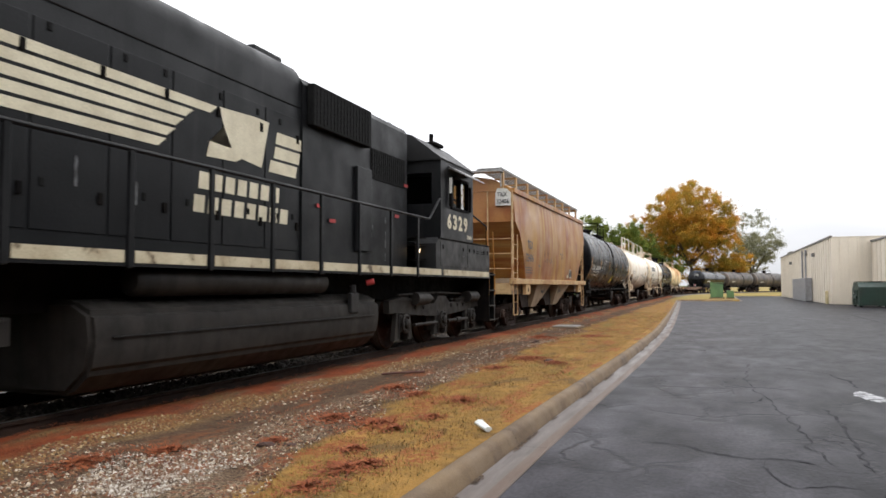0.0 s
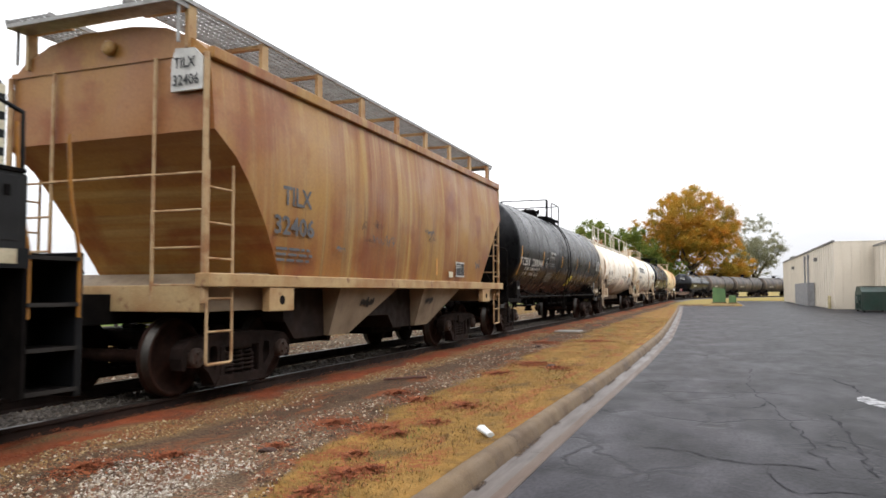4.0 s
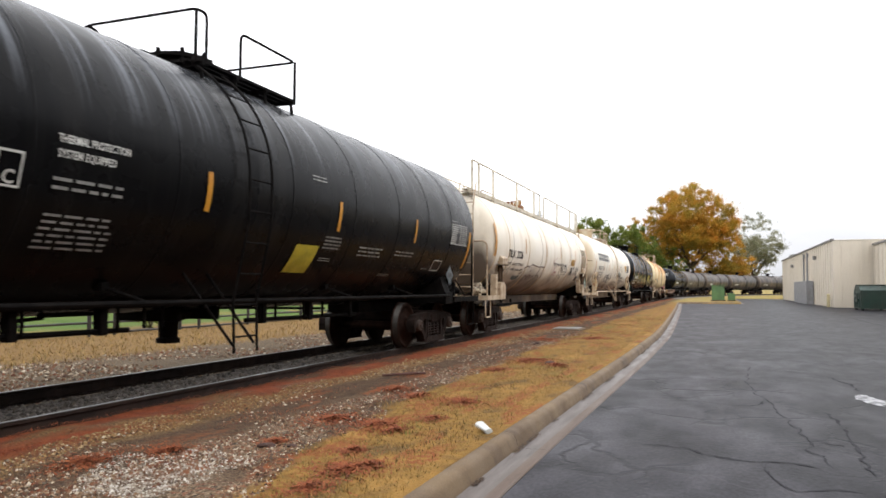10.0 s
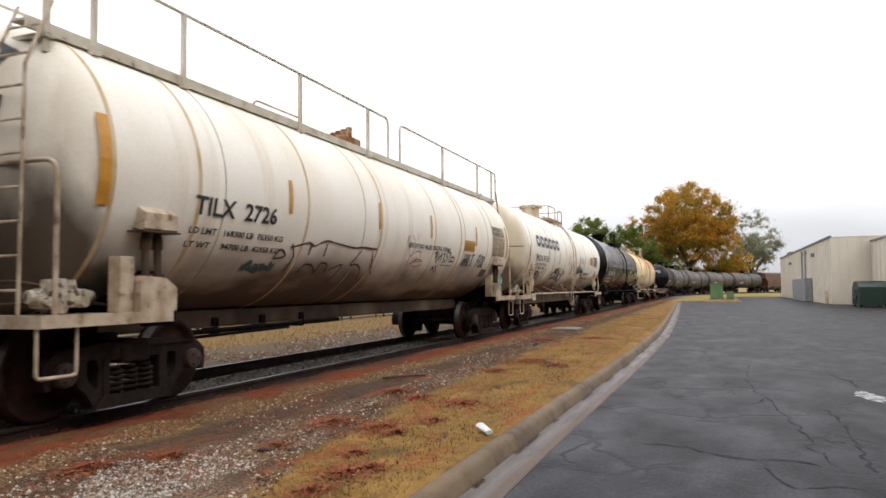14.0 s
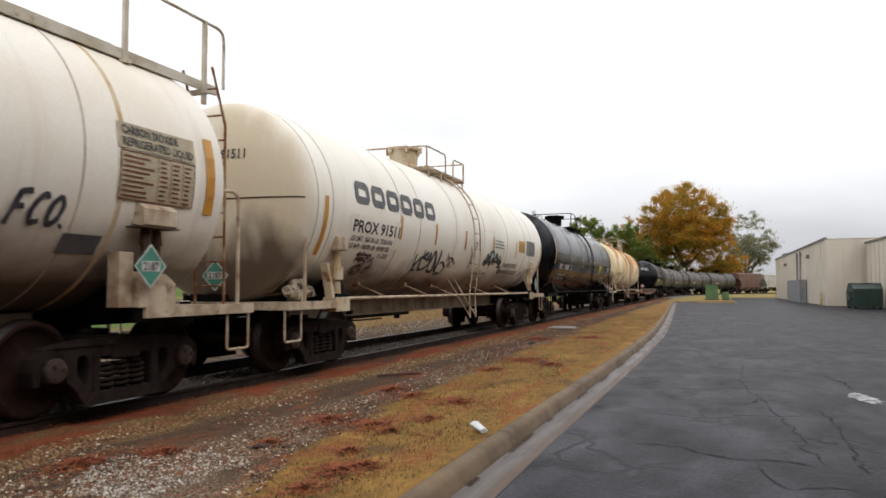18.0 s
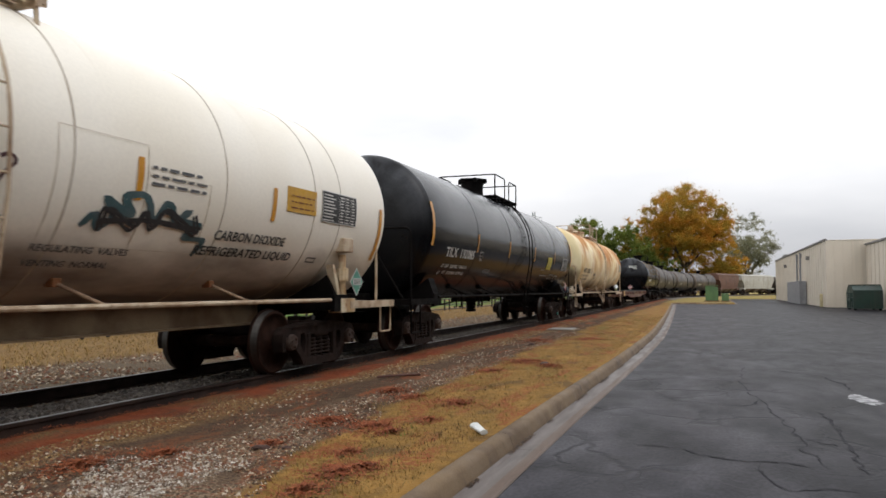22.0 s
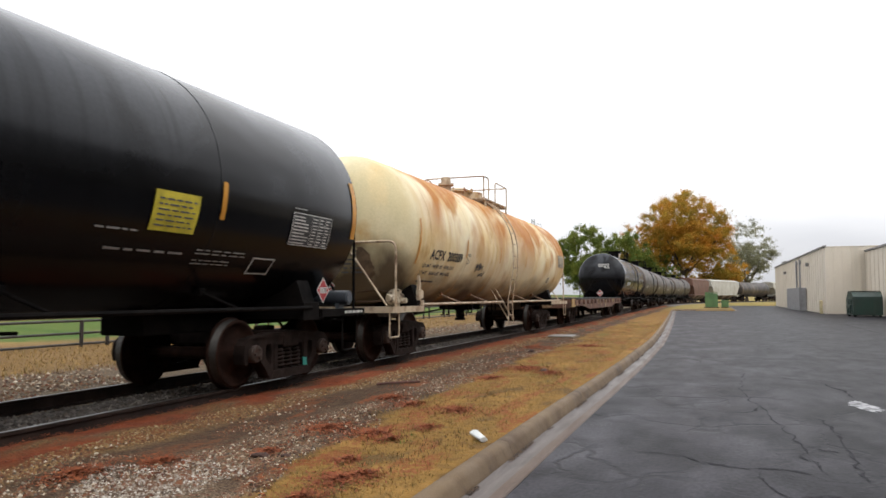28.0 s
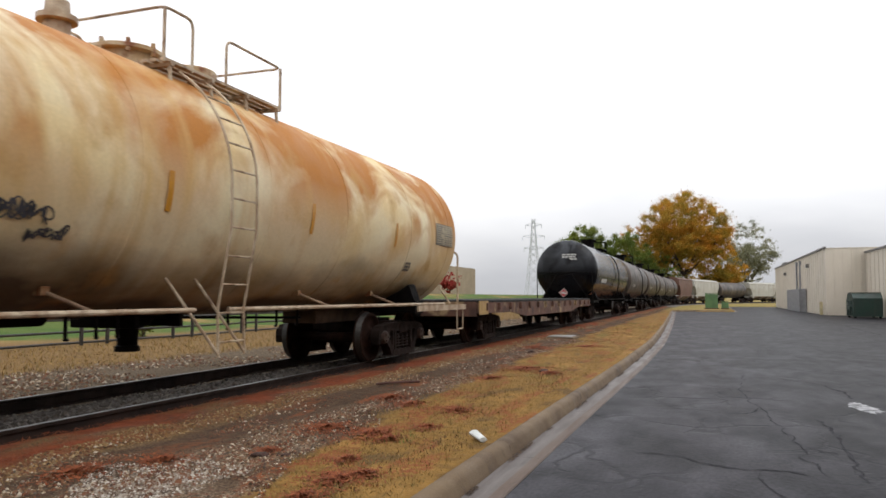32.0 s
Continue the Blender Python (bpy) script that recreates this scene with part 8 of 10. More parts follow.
tag(T3, 73.62 - m3, 1.65, r, cz, 0.012, plum_spray, "dark plum sprayed tag", (((0.00, 0.32), (0.27, 0.12), (0.48, 0.00)), ((0.02, 0.17), (0.30, 0.26), (0.65, 0.10)), ((0.21, 0.05), (0.43, 0.20))), 0.012, twice=True)
tag(T3, 75.11 - m3, 1.69, r, cz, 0.016, plum_spray, "dark plum sprayed tag", (((0.32, 0.60), (0.41, 0.64), (0.48, 0.58), (0.37, 0.48), (0.29, 0.33), (0.23, 0.24), (0.27, 0.06), (0.27, 0.15), (0.46, 0.13)), ((0.00, 0.51), (0.27, 0.27), (0.27, 0.00)),), 0.012)
stripes(T3, m3, r, cz, (70.87, 72.70, 74.67, 76.96, 79.36), yellow_mark, 0.43, 2.11)
tag(T3, 76.36 - m3, 1.61, r, cz, 0.03, teal_spray, "teal and black sprayed tag", (((0.00, 0.20), (0.12, 0.35), (0.20, 0.15), (0.37, 0.33), (0.16, 0.51), (0.60, 0.31), (0.39, 0.53), (0.73, 0.58), (0.87, 0.28), (1.05, 0.57), (1.20, 0.30), (1.42, 0.49), (1.23, 0.37), (1.65, 0.32), (1.36, 0.17), (1.80, 0.18), (1.70, 0.00)),), 0.012, twice=True)
tag(T3, 76.53 - m3, 1.78, r, cz, 0.02, black_mark, "black sprayed tag", (((0.04, 0.00), (0.01, 0.25), (0.48, 0.00), (0.56, 0.28), (0.72, 0.01), (0.81, 0.29), (1.45, 0.01), (1.30, 0.25)), ((0.00, 0.08), (0.67, 0.15), (1.44, 0.09)),), 0.018, twice=True)
for u, z, w, h in ((75.97, 1.63, 1.10, 1.10), (77.06, 1.63, 1.0, 0.82)):
    mark(T3, "patch_plate", frame_bm(w, h, 0.007), faint_seam, u - m3, z, r, cz, "welded patch plate outline")
for z, w, text in ((1.57, 1.15, "REGULATING  VALVES"), (1.44, 1.0, "VENTING  NORMAL")):
    mark(T3, "lettering", letters(text, 0.105, w), grey_mark, 75.96 - m3, z, r, cz)
mark(T3, "small_plate", frame_bm(0.26, 0.09, 0.02), black_mark, 80.55 - m3, 1.62, r, cz)
stripes(T3, m3, r, cz, (68.05, 82.6), yellow_mark, 0.9, 1.72, 0.11)
for k, (a, b) in enumerate((("CARBON DIOXIDE", 1.81), ("REFRIGERATED LIQUID", 1.63))):
    mark(T3, "lettering", letters(a, 0.17, (1.5, 2.05)[k]), black_mark, (78.3, 78.05)[k] - m3, b, r, cz)
mark(T3, "yellow_panel", rect_bm(0.78, 0.34), amber_panel, 79.65 - m3, 2.27, r, cz, "yellow panel with small print")
part("small_print", on_tank(bars(3, 0.6, 0.24, 0.75, random.Random(3)), 79.74 - m3, 2.32, r, cz, 0.018), rust_print, T3)
data_table(T3, 80.60 - m3, 2.21, 1.08, 0.46, r, cz, black_mark, white_mark, 7)
mark(T3, "small_print", bars(3, 0.86, 0.25, 0.62, random.Random(31)), grey_mark, 77.12 - m3, 2.28, r, cz)
bm = on_head(letters("PROX 91511", 0.19, 0.92), -0.37, 3.10, 67.35 - m3, 0.36, r, cz, 2.4)
part("end_lettering", bm, black_mark, T3)
part("end_print", on_head(bars(4, 0.75, 0.3, 0.4, random.Random(6)), -0.8, 2.68, 67.35 - m3, 0.36, r, cz, 2.4), grey_mark, T3)
bm = B()
for k in range(48):
    bm.faces.new([bm.verts.new((x, z, 0)) for x, z in ((-1.44 + 0.06 * k, 0), (-1.38 + 0.06 * k, 0), (-1.38 + 0.06 * k, 0.022), (-1.44 + 0.06 * k, 0.022))])
bmesh.ops.remove_doubles(bm, verts=bm.verts[:], dist=0.001)
part("head_seam", on_head(bm, 0.0, 2.50, 67.35 - m3, 0.36, r, cz, 2.4, 0.006), grimy_brown, T3, "dark weld line across the tank end")
placard(T3, lambda bm, o: on_end(bm, 0.25, 1.40, 67.15 - m3, o), placard_green, "2187")
placard(T3, lambda bm, o: on_side(bm, 81.58 - m3, 1.34, 1.57, o), placard_green, "2187")
for u in (68.62, 81.48):
    bm = B()
    span(bm, 1.32, 1.50, u - m3 - 0.16, u - m3 + 0.16, 1.80, 2.02, 0.02)
    part("valve_box", bm, dirty_white, T3)
    bm = B()
    rod(bm, (1.38, u - m3, 1.1), (1.38, u - m3, 1.76), 0.06, seg=10)
    rod(bm, (1.38, u - m3, 1.35), (1.38, u - m3, 1.55), 0.10, seg=10)
    prism(bm, [(u - m3 - 0.35, 1.6), (u - m3 - 0.28, 1.6), (u - m3 - 0.05, 1.05), (u - m3 - 0.16, 1.05)], 1.28, 1.40)
    span(bm, 1.22, 1.46, u - m3 - 0.15, u - m3 + 0.3, 0.86, 1.08, 0.01)
    part("post_bracket", bm, rusty_fitting, T3, "white valve bracket with orange rust runs")
brake_valve(T3, 1.0, 68.05 - m3, dirty_white)

# the fourth: clean glossy black
r, cz = 1.545, 2.517
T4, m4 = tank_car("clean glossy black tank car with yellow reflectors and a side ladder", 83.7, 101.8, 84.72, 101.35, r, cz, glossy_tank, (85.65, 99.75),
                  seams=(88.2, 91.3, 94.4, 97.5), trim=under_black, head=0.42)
side_pipe(T4, 85.65 - m4, 99.75 - m4, r, cz, under_black, [87.8 - m4, 90.2 - m4, 95.3 - m4, 98.0 - m4])
ladder(T4, curved_ladder(r, cz, 0.9, 0.5), 93.35 - m4, 0.42, under_black)
ladder_stays(T4, 93.35 - m4, 0.42, under_black, r, cz)
dome_gear(T4, 92.55 - m4, r, cz, under_black, (92.0 - m4, 93.1 - m4, 93.6 - m4, 94.5 - m4), "drum", 0.62)
outlet(T4, 92.4 - m4, r, cz)
mark(T4, "lettering", letters("TILX  192085", 0.29, 2.0), white_mark, 86.08 - m4, 1.945, r, cz, "white stencilled car number")
for z, w1, w2, w3 in ((1.71, "LD  LMT", "206900LB", "93840 KG"), (1.57, "LT   WT", "79100LB", "35870 KG")):
    mark(T4, "lettering", letters(w1, 0.11, 0.45), white_mark, 86.12 - m4, z, r, cz)
    mark(T4, "lettering", letters(w2, 0.11, 0.55), white_mark, 86.68 - m4, z, r, cz)
    mark(T4, "lettering", letters(w3, 0.11, 0.52), white_mark, 87.33 - m4, z, r, cz)
mark(T4, "lettering", frame_bm(0.24, 0.22, 0.018), white_mark, 88.54 - m4, 1.94, r, cz)
mark(T4, "lettering", letters("C", 0.13), white_mark, 88.61 - m4, 1.96, r, cz)
stripes(T4, m4, r, cz, (88.24, 91.23, 94.4, 97.57), yellow_mark, 0.44, 2.11)
stripes(T4, m4, r, cz, (85.13, 100.86), yellow_mark, 0.90, 2.12, 0.13)
mark(T4, "yellow_panel", rect_bm(0.70, 0.43), yellow_panel, 96.45 - m4, 1.91, r, cz, "yellow panel with small print")
part("small_print", on_tank(bars(6, 0.58, 0.34, 0.68, random.Random(3)), 96.51 - m4, 1.96, r, cz, 0.018), grey_mark, T4)
for u, z, w, h, n in ((89.29, 1.66, 0.58, 0.12, 3), (95.78, 1.88, 0.6, 0.055, 1), (95.98, 1.69, 1.15, 0.07, 1), (97.32, 1.71, 0.95, 0.09, 2), (97.33, 1.60, 0.7, 0.09, 2), (99.1, 2.41, 0.35, 0.05, 1)):
    mark(T4, "small_print", bars(n, w, h, 0.62, random.Random(int(u * 10))), faded_print, u - m4, z, r, cz)
mark(T4, "lettering", frame_bm(0.49, 0.25, 0.02), white_mark, 98.46 - m4, 1.52, r, cz)
data_table(T4, 99.07 - m4, 1.93, 1.07, 0.45, r, cz, black_mark, white_mark, 17)
part("end_lettering", on_head(letters("TILX 192085", 0.20, 1.0), -0.70, 2.80, 84.72 - m4, 0.42, r, cz, 2.0), white_mark, T4)
part("end_print", on_head(bars(2, 1.0, 0.26, 0.35, random.Random(6)), -0.75, 2.42, 84.72 - m4, 0.42, r, cz, 2.0), white_mark, T4)
part("end_print", on_head(bars(4, 0.7, 0.34, 0.5, random.Random(7)), -0.6, 1.75, 84.72 - m4, 0.42, r, cz, 2.0), white_mark, T4)
placard(T4, lambda bm, o: on_end(bm, -0.55, 1.36, 84.3 - m4, o), placard_red, "1170")
placard(T4, lambda bm, o: on_side(bm, 100.05 - m4, 1.31, 1.44, o), placard_red, "1170", size=0.165)
bm = B()
rod(bm, (0.50, 101.05 - m4, 1.20), (1.36, 101.05 - m4, 1.20), 0.115, seg=20)
for x in (0.50, 1.36):
    rod(bm, (x - 0.02, 101.05 - m4, 1.20), (x + 0.02, 101.05 - m4, 1.20), 0.09, seg=16)
for x in (0.66, 1.20):
    span(bm, x - 0.03, x + 0.03, 100.95 - m4, 101.15 - m4, 1.015, 1.11)
part("air_reservoir", bm, reservoir_grey, T4, "blue-grey painted air reservoir")
bm = B()
prism(bm, [(100.08 - m4, 0.21), (100.18 - m4, 0.20), (100.17 - m4, 0.31), (100.07 - m4, 0.33)], 1.105, 1.116)
part("paint_blot", bm, teal_blot, T4, "bright teal paint blot on the bogie frame")
part("lettering", on_side(bars(1, 0.6, 0.05, 0.2), 100.7 - m4, 0.96, 1.47), white_mark, T4)

# the fifth: cream under rust
r, cz = 1.545, 2.498
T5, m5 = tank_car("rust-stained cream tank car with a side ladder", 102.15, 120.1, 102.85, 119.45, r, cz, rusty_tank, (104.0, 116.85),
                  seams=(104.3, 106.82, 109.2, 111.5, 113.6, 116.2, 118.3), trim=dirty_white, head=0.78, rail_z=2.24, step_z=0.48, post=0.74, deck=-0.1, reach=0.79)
side_pipe(T5, 104.1 - m5, 118.3 - m5, r, cz, dirty_white, [106.5 - m5, 108.7 - m5, 113.2 - m5, 115.7 - m5], gap=(110.15 - m5, 110.75 - m5))
ladder(T5, curved_ladder(r, cz, 0.85, 0.52), 110.75 - m5, 0.5, dirty_white, rungs=11)
ladder_stays(T5, 110.75 - m5, 0.5, dirty_white, r, cz)
dome_gear(T5, 110.55 - m5, r, cz, dirty_white, (110.2 - m5, 110.7 - m5, 111.37 - m5, 112.66 - m5), "manway", 0.62, rusty_fitting)
bm = B()
lathe(bm, [(cz + r - 0.05, 0.36), (cz + r + 0.30, 0.36), (cz + r + 0.32, 0.34), (cz + r + 0.33, 0.02)], "z", (0, 111.75 - m5, 0), 24)
part("protective_dome", bm, rusty_fitting, T5)
bm = B()
lathe(bm, [(cz + r - 0.05, 0.15), (cz + r + 0.22, 0.15), (cz + r + 0.23, 0.22), (cz + r + 0.29, 0.22), (cz + r + 0.30, 0.14), (cz + r + 0.46, 0.13), (cz + r + 0.47, 0.02)], "z", (0, 109.5 - m5, 0), 18)
part("safety_vent", bm, dirty_white, T5)
outlet(T5, 110.7 - m5, r, cz)
mark(T5, "lettering", letters("ACFX  200389", 0.29, 2.0), black_mark, 104.42 - m5, 1.985, r, cz, "black stencilled car number")
for z, w, text in ((1.81, 1.86, "LD LMT  196900 LBS  89300 KGS"), (1.67, 1.80, "LT WT    66100 LBS  30000 KGS")):
    mark(T5, "lettering", letters(text, 0.115, w), grey_mark, 104.15 - m5, z, r, cz)
mark(T5, "small_print", bars(1, 1.1, 0.06, 0.3, random.Random(9)), grey_mark, 104.25 - m5, 1.52, r, cz)
mark(T5, "plate_frame", frame_bm(0.24, 0.23, 0.012), grey_mark, 106.78 - m5, 1.98, r, cz)
mark(T5, "lettering", letters("C", 0.12), grey_mark, 106.86 - m5, 2.0, r, cz)
mark(T5, "small_print", bars(1, 0.16, 0.03, 0.3, random.Random(9)), grey_mark, 106.82 - m5, 2.15, r, cz)
stripes(T5, m5, r, cz, (106.69, 109.6, 112.54, 115.5), yellow_mark, 0.43, 2.10)
stripes(T5, m5, r, cz, (103.73,), yellow_mark, 0.9, 1.86, 0.09)
mark(T5, "graffiti", scribble(0.66, 0.24, 51, 12, 0.014, 2), spray, 107.58 - m5, 1.83, r, cz, "black sprayed scrawl")
mark(T5, "graffiti", scribble(0.40, 0.17, 52, 8, 0.014, 2), spray, 108.05 - m5, 1.68, r, cz, "black sprayed scrawl")
data_table(T5, 117.5 - m5, 2.28, 1.0, 0.44, r, cz, beige_panel, grey_mark, 27)
mark(T5, "small_print", bars(3, 0.3, 0.2, 0.2, random.Random(9)), grey_mark, 116.2 - m5, 1.70, r, cz)
part("end_lettering", on_head(letters("ACFX 200389", 0.20, 0.95), -0.45, 2.94, 102.85 - m5, 0.78, r, cz, 2.0), black_mark, T5)
part("end_print", on_head(bars(2, 0.78, 0.26, 0.6, random.Random(6)), -0.45, 2.62, 102.85 - m5, 0.78, r, cz, 2.0), grey_mark, T5)
part("end_print", on_head(bars(6, 0.95, 0.48, 0.6, random.Random(7)), -0.27, 1.66, 102.85 - m5, 0.78, r, cz, 2.0), grey_mark, T5)
placard(T5, lambda bm, o: on_end(bm, 0.0, 1.42, 102.72 - m5, o), placard_red, "1170")
soot_stain = material("dark_brown_soot_stain", (0.16, 0.105, 0.058), (0.07, 0.043, 0.026), rough=0.8, scale=6)
head_patch(T5, [(0.52, 2.08), (0.66, 2.16), (0.80, 2.0), (0.86, 1.66), (0.70, 1.54), (0.58, 1.74)], 102.85 - m5, 0.78, r, cz, soot_stain, "dark brown sooty stain")
brake_valve(T5, 1.05, 103.55 - m5, dirty_white)
bm = B()
prism(bm, [(103.90 - m5, 1.10), (104.10 - m5, 1.10), (104.00 - m5, 1.64), (103.97 - m5, 1.64)], 1.37, 1.42)
rod(bm, (1.40, 104.02 - m5, 1.04), (1.40, 104.02 - m5, 1.14), 0.09, seg=10)
rod(bm, (1.40, 104.02 - m5, 1.18), (1.40, 104.02 - m5, 1.34), 0.075, seg=10)
part("post_bracket", bm, dirty_white, T5)

# tank cars farther back
for i in range(5):
    s = 139.4 + 17 * i
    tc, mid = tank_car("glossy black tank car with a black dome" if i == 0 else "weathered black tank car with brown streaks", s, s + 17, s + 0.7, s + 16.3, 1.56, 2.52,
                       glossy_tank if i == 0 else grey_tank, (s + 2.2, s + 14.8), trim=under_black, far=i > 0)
    dome_gear(tc, 0.0, 1.56, 2.52, under_black, (-1.0, 0.4, 0.9, 1.4), "drum", 0.55)
    ladder(tc, curved_ladder(1.56, 2.52, 0.9), 0.9, 0.42, under_black)
    side_pipe(tc, -6.3, 6.3, 1.56, 2.52, under_black, [-4, -1.5, 1.5, 4])
    mark(tc, "lettering", bars(1, 2.0, 0.22, 0.0, random.Random(i)), white_mark, -5.4, 1.95, 1.56, 2.52)
    if i == 0:
        part("end_print", on_end(bars(3, 0.75, 0.34, 0.35, random.Random(i)), -0.15, 3.05, s + 0.8 - mid, 0.05), white_mark, tc)
        placard(tc, lambda bm, o: on_end(bm, 0.0, 1.40, s + 0.35 - mid, o), placard_red, "1170")
s = 258.8
tank_car("weathered black tank car with brown streaks", s, s + 17.2, s + 0.7, s + 16.5, 1.56, 2.52, grey_tank, (s + 2.2, s + 15.0), trim=under_black, far=True)

# ---------------------------------------------------------------- covered hopper cars and the flat car
def hopper_car(label, u0, u1, a, b, paint, sill_mat, bogies, near=False):
    """A centre-flow covered hopper: bulging sides that run in at the ends, discharge hoppers, roof walk, end ladders."""
    mid = (bogies[0] + bogies[1]) / 2
    car = thing("covered_hopper_car", label, "hopper car", "cars of the goods train")
    wheels = []
    for u in bogies:
        truck(car, u - mid, wheels)
    ya, yb = a - mid, b - mid
    zs = [1.44, 1.75, 2.1, 2.5, 2.8, 3.05, 3.3, 3.65, 3.92]

    def inset(z):
        k = max(0.0, min(1.0, (3.05 - z) / 1.6))
        return 1.45 * k ** 0.72

    def half(z):
        return 1.49 + 0.10 * math.sin(math.pi * (z - 1.44) / 2.48)

    bm = B()
    rings = []
    for z in zs:
        w, n = half(z), 10
        y0, y1 = ya + inset(z), yb - inset(z)
        ring = [bm.verts.new((w, y0 + (y1 - y0) * i / n, z)) for i in range(n + 1)] + [bm.verts.new((-w, y1 - (y1 - y0) * i / n, z)) for i in range(n + 1)]
        rings.append(ring)
    n = len(rings[0])
    for p, q in zip(rings, rings[1:]):
        for i in range(n):
            bm.faces.new((p[i], p[(i + 1) % n], q[(i + 1) % n], q[i]))
    bm.faces.new(rings[0][::-1])
    bm.faces.new(rings[-1])
    bmesh.ops.recalc_face_normals(bm, faces=bm.faces[:])
    smooth(part("body", bm, paint, car), 35)
    bm = B()
    prism_y(bm, [(-1.52, 3.922), (1.52, 3.922), (1.30, 4.10), (0.9, 4.28), (0.4, 4.36), (-0.4, 4.36), (-0.9, 4.28), (-1.30, 4.10)], ya - 0.02, yb + 0.02)
    part("roof", bm, paint, car)
    for s in (1, -1):
        bm = B()
        span(bm, s * 1.46, s * 1.56, ya - 0.01, yb + 0.01, 3.86, 4.0, 0.015)
        part("top_chord", bm, paint, car)
        bm = B()
        span(bm, s * 1.42, s * 1.62, ya - 0.1, yb + 0.1, 1.28, 1.435, 0.012)
        part("side_sill", bm, sill_mat, car, "yellowed side sill")
        for yy in (ya + 1.35, yb - 1.35):
            bm = B()
            span(bm, s * 1.50, s * 1.61, yy - 0.28, yy + 0.28, 0.98, 1.275, 0.01)
            part("jacking_pad", bm, sill_mat, car)
            if near:
                bm = B()
                rod(bm, (s * 1.60, yy, 1.12), (s * 1.615, yy, 1.12), 0.06, seg=14)
                part("jack_hole", bm, under_black, car)
    bm = B()
    span(bm, -0.2, 0.2, u0 - mid + 0.45, u1 - mid - 0.45, 0.85, 1.2, 0.01)
    part("centre_sill", bm, under_black, car)
    count = 2 if near else 3
    for k in range(count):
        yc = ((24.0, 27.4)[k] - mid) if near else ya + (yb - ya) * (k + 1) / 4
        bm = B()
        front = 0.82 if near else 1.45
        top = [(-1.46, yc - front), (1.46, yc - front), (1.46, yc + 1.30), (-1.46, yc + 1.30)]
        low = [(-0.55, yc - 0.40), (0.55, yc - 0.40), (0.55, yc + 0.42), (-0.55, yc + 0.42)]
        if near:
            low = [(-1.22, yc - 0.76), (1.22, yc - 0.76), (1.22, yc - 0.10), (-1.22, yc - 0.10)]
        va, vb = [bm.verts.new((x, y, 1.285)) for x, y in top], [bm.verts.new((x, y, 0.56)) for x, y in low]
        for i in range(4):
            bm.faces.new((va[i], vb[i], vb[(i + 1) % 4], va[(i + 1) % 4]))
        bm.faces.new(vb)
        bm.faces.new(va[::-1])
        bmesh.ops.recalc_face_normals(bm, faces=bm.faces[:])
        h = part("discharge_hopper", bm, chute_paint, car, "dirty tan discharge hopper")
        if near:
            back = 3.3 if k else 1.9
            bm = B()
            prism(bm, [(yc - back, 1.27), (yc - back, 0.82), (yc - 1.85, 0.80), (yc - 1.62, 0.56), (yc - 0.78, 0.56), (yc - 0.83, 1.27)], -1.15, 1.15)
            part("slope_sheet", bm, slope_shade, h, "brown slope sheet with its shade in the colour")
        bm = B()
        span(bm, -0.6, 0.62, yc - (1.45 if near else 0.5), yc + (0.0 if near else 0.5), 0.42, 0.555, 0.02)
        rod(bm, (0.62, yc, 0.48), (0.80, yc, 0.48), 0.06, seg=10)
        part("outlet_gate", bm, under_black, h)
    for way, e, body_end in ((-1, u0 - mid, ya), (1, u1 - mid, yb)):
        coupler(car, e - way * 0.45, way, 0.47)
        bm = B()
        yo = body_end + way * 0.02
        span(bm, -1.46, 1.46, yo - 0.04, yo + 0.04, 1.0, 1.30, 0.01)
        part("end_sill", bm, sill_mat, car)
        if near:
            bm = B()
            for x in (-1.50, 1.50, 0.78, -0.78):
                bm = B()
                pipe(bm, [(x, yo + way * 0.03, 1.1), (x, yo + way * 0.03, 3.92)], 0.035 if abs(x) > 1 else 0.022, seg=8)
                post = part("end_post", bm, ladder_tan, car, "rusty end post")
            for z in (1.30, 1.72, 2.14, 2.56):
                for s in (1, -1):
                    bm = B()
                    rod(bm, (s * 0.78, yo + way * 0.03, z), (s * 1.50, yo + way * 0.03, z), 0.014, seg=6)
                    part("rung", bm, ladder_tan, post)
            bm = B()
            rod(bm, (-0.78, yo + way * 0.05, 2.56), (0.78, yo + way * 0.05, 2.56), 0.016, seg=6)
            part("grab_bar", bm, ladder_tan, car)
            for s in (1, -1):
                bm = B()
                pipe(bm, [(s * 1.52, yo, 2.7), (s * 1.52, yo, 0.42), (s * 1.52, yo - way * 0.45, 0.42), (s * 1.52, yo - way * 0.45, 2.7)], 0.018, bend=0.04)
                side = part("side_ladder", bm, ladder_tan, car, "pinkish tan side ladder")
                for z in (0.78, 1.15, 1.6, 2.0, 2.4):
                    bm = B()
                    rod(bm, (s * 1.52, yo, z), (s * 1.52, yo - way * 0.45, z), 0.013, seg=6)
                    part("rung", bm, ladder_tan, side)
            bm = B()
            prism(bm, [(body_end - way * 0.05, 1.0), (body_end - way * 1.4, 1.0), (body_end - way * 1.4, 1.46), (body_end - way * 1.0, 1.46), (body_end - way * 0.6, 1.30), (body_end - way * 0.05, 1.28)], -1.38, 1.38)
            part("end_bulkhead", bm, chute_paint, car, "grimy tan end slope sheet")
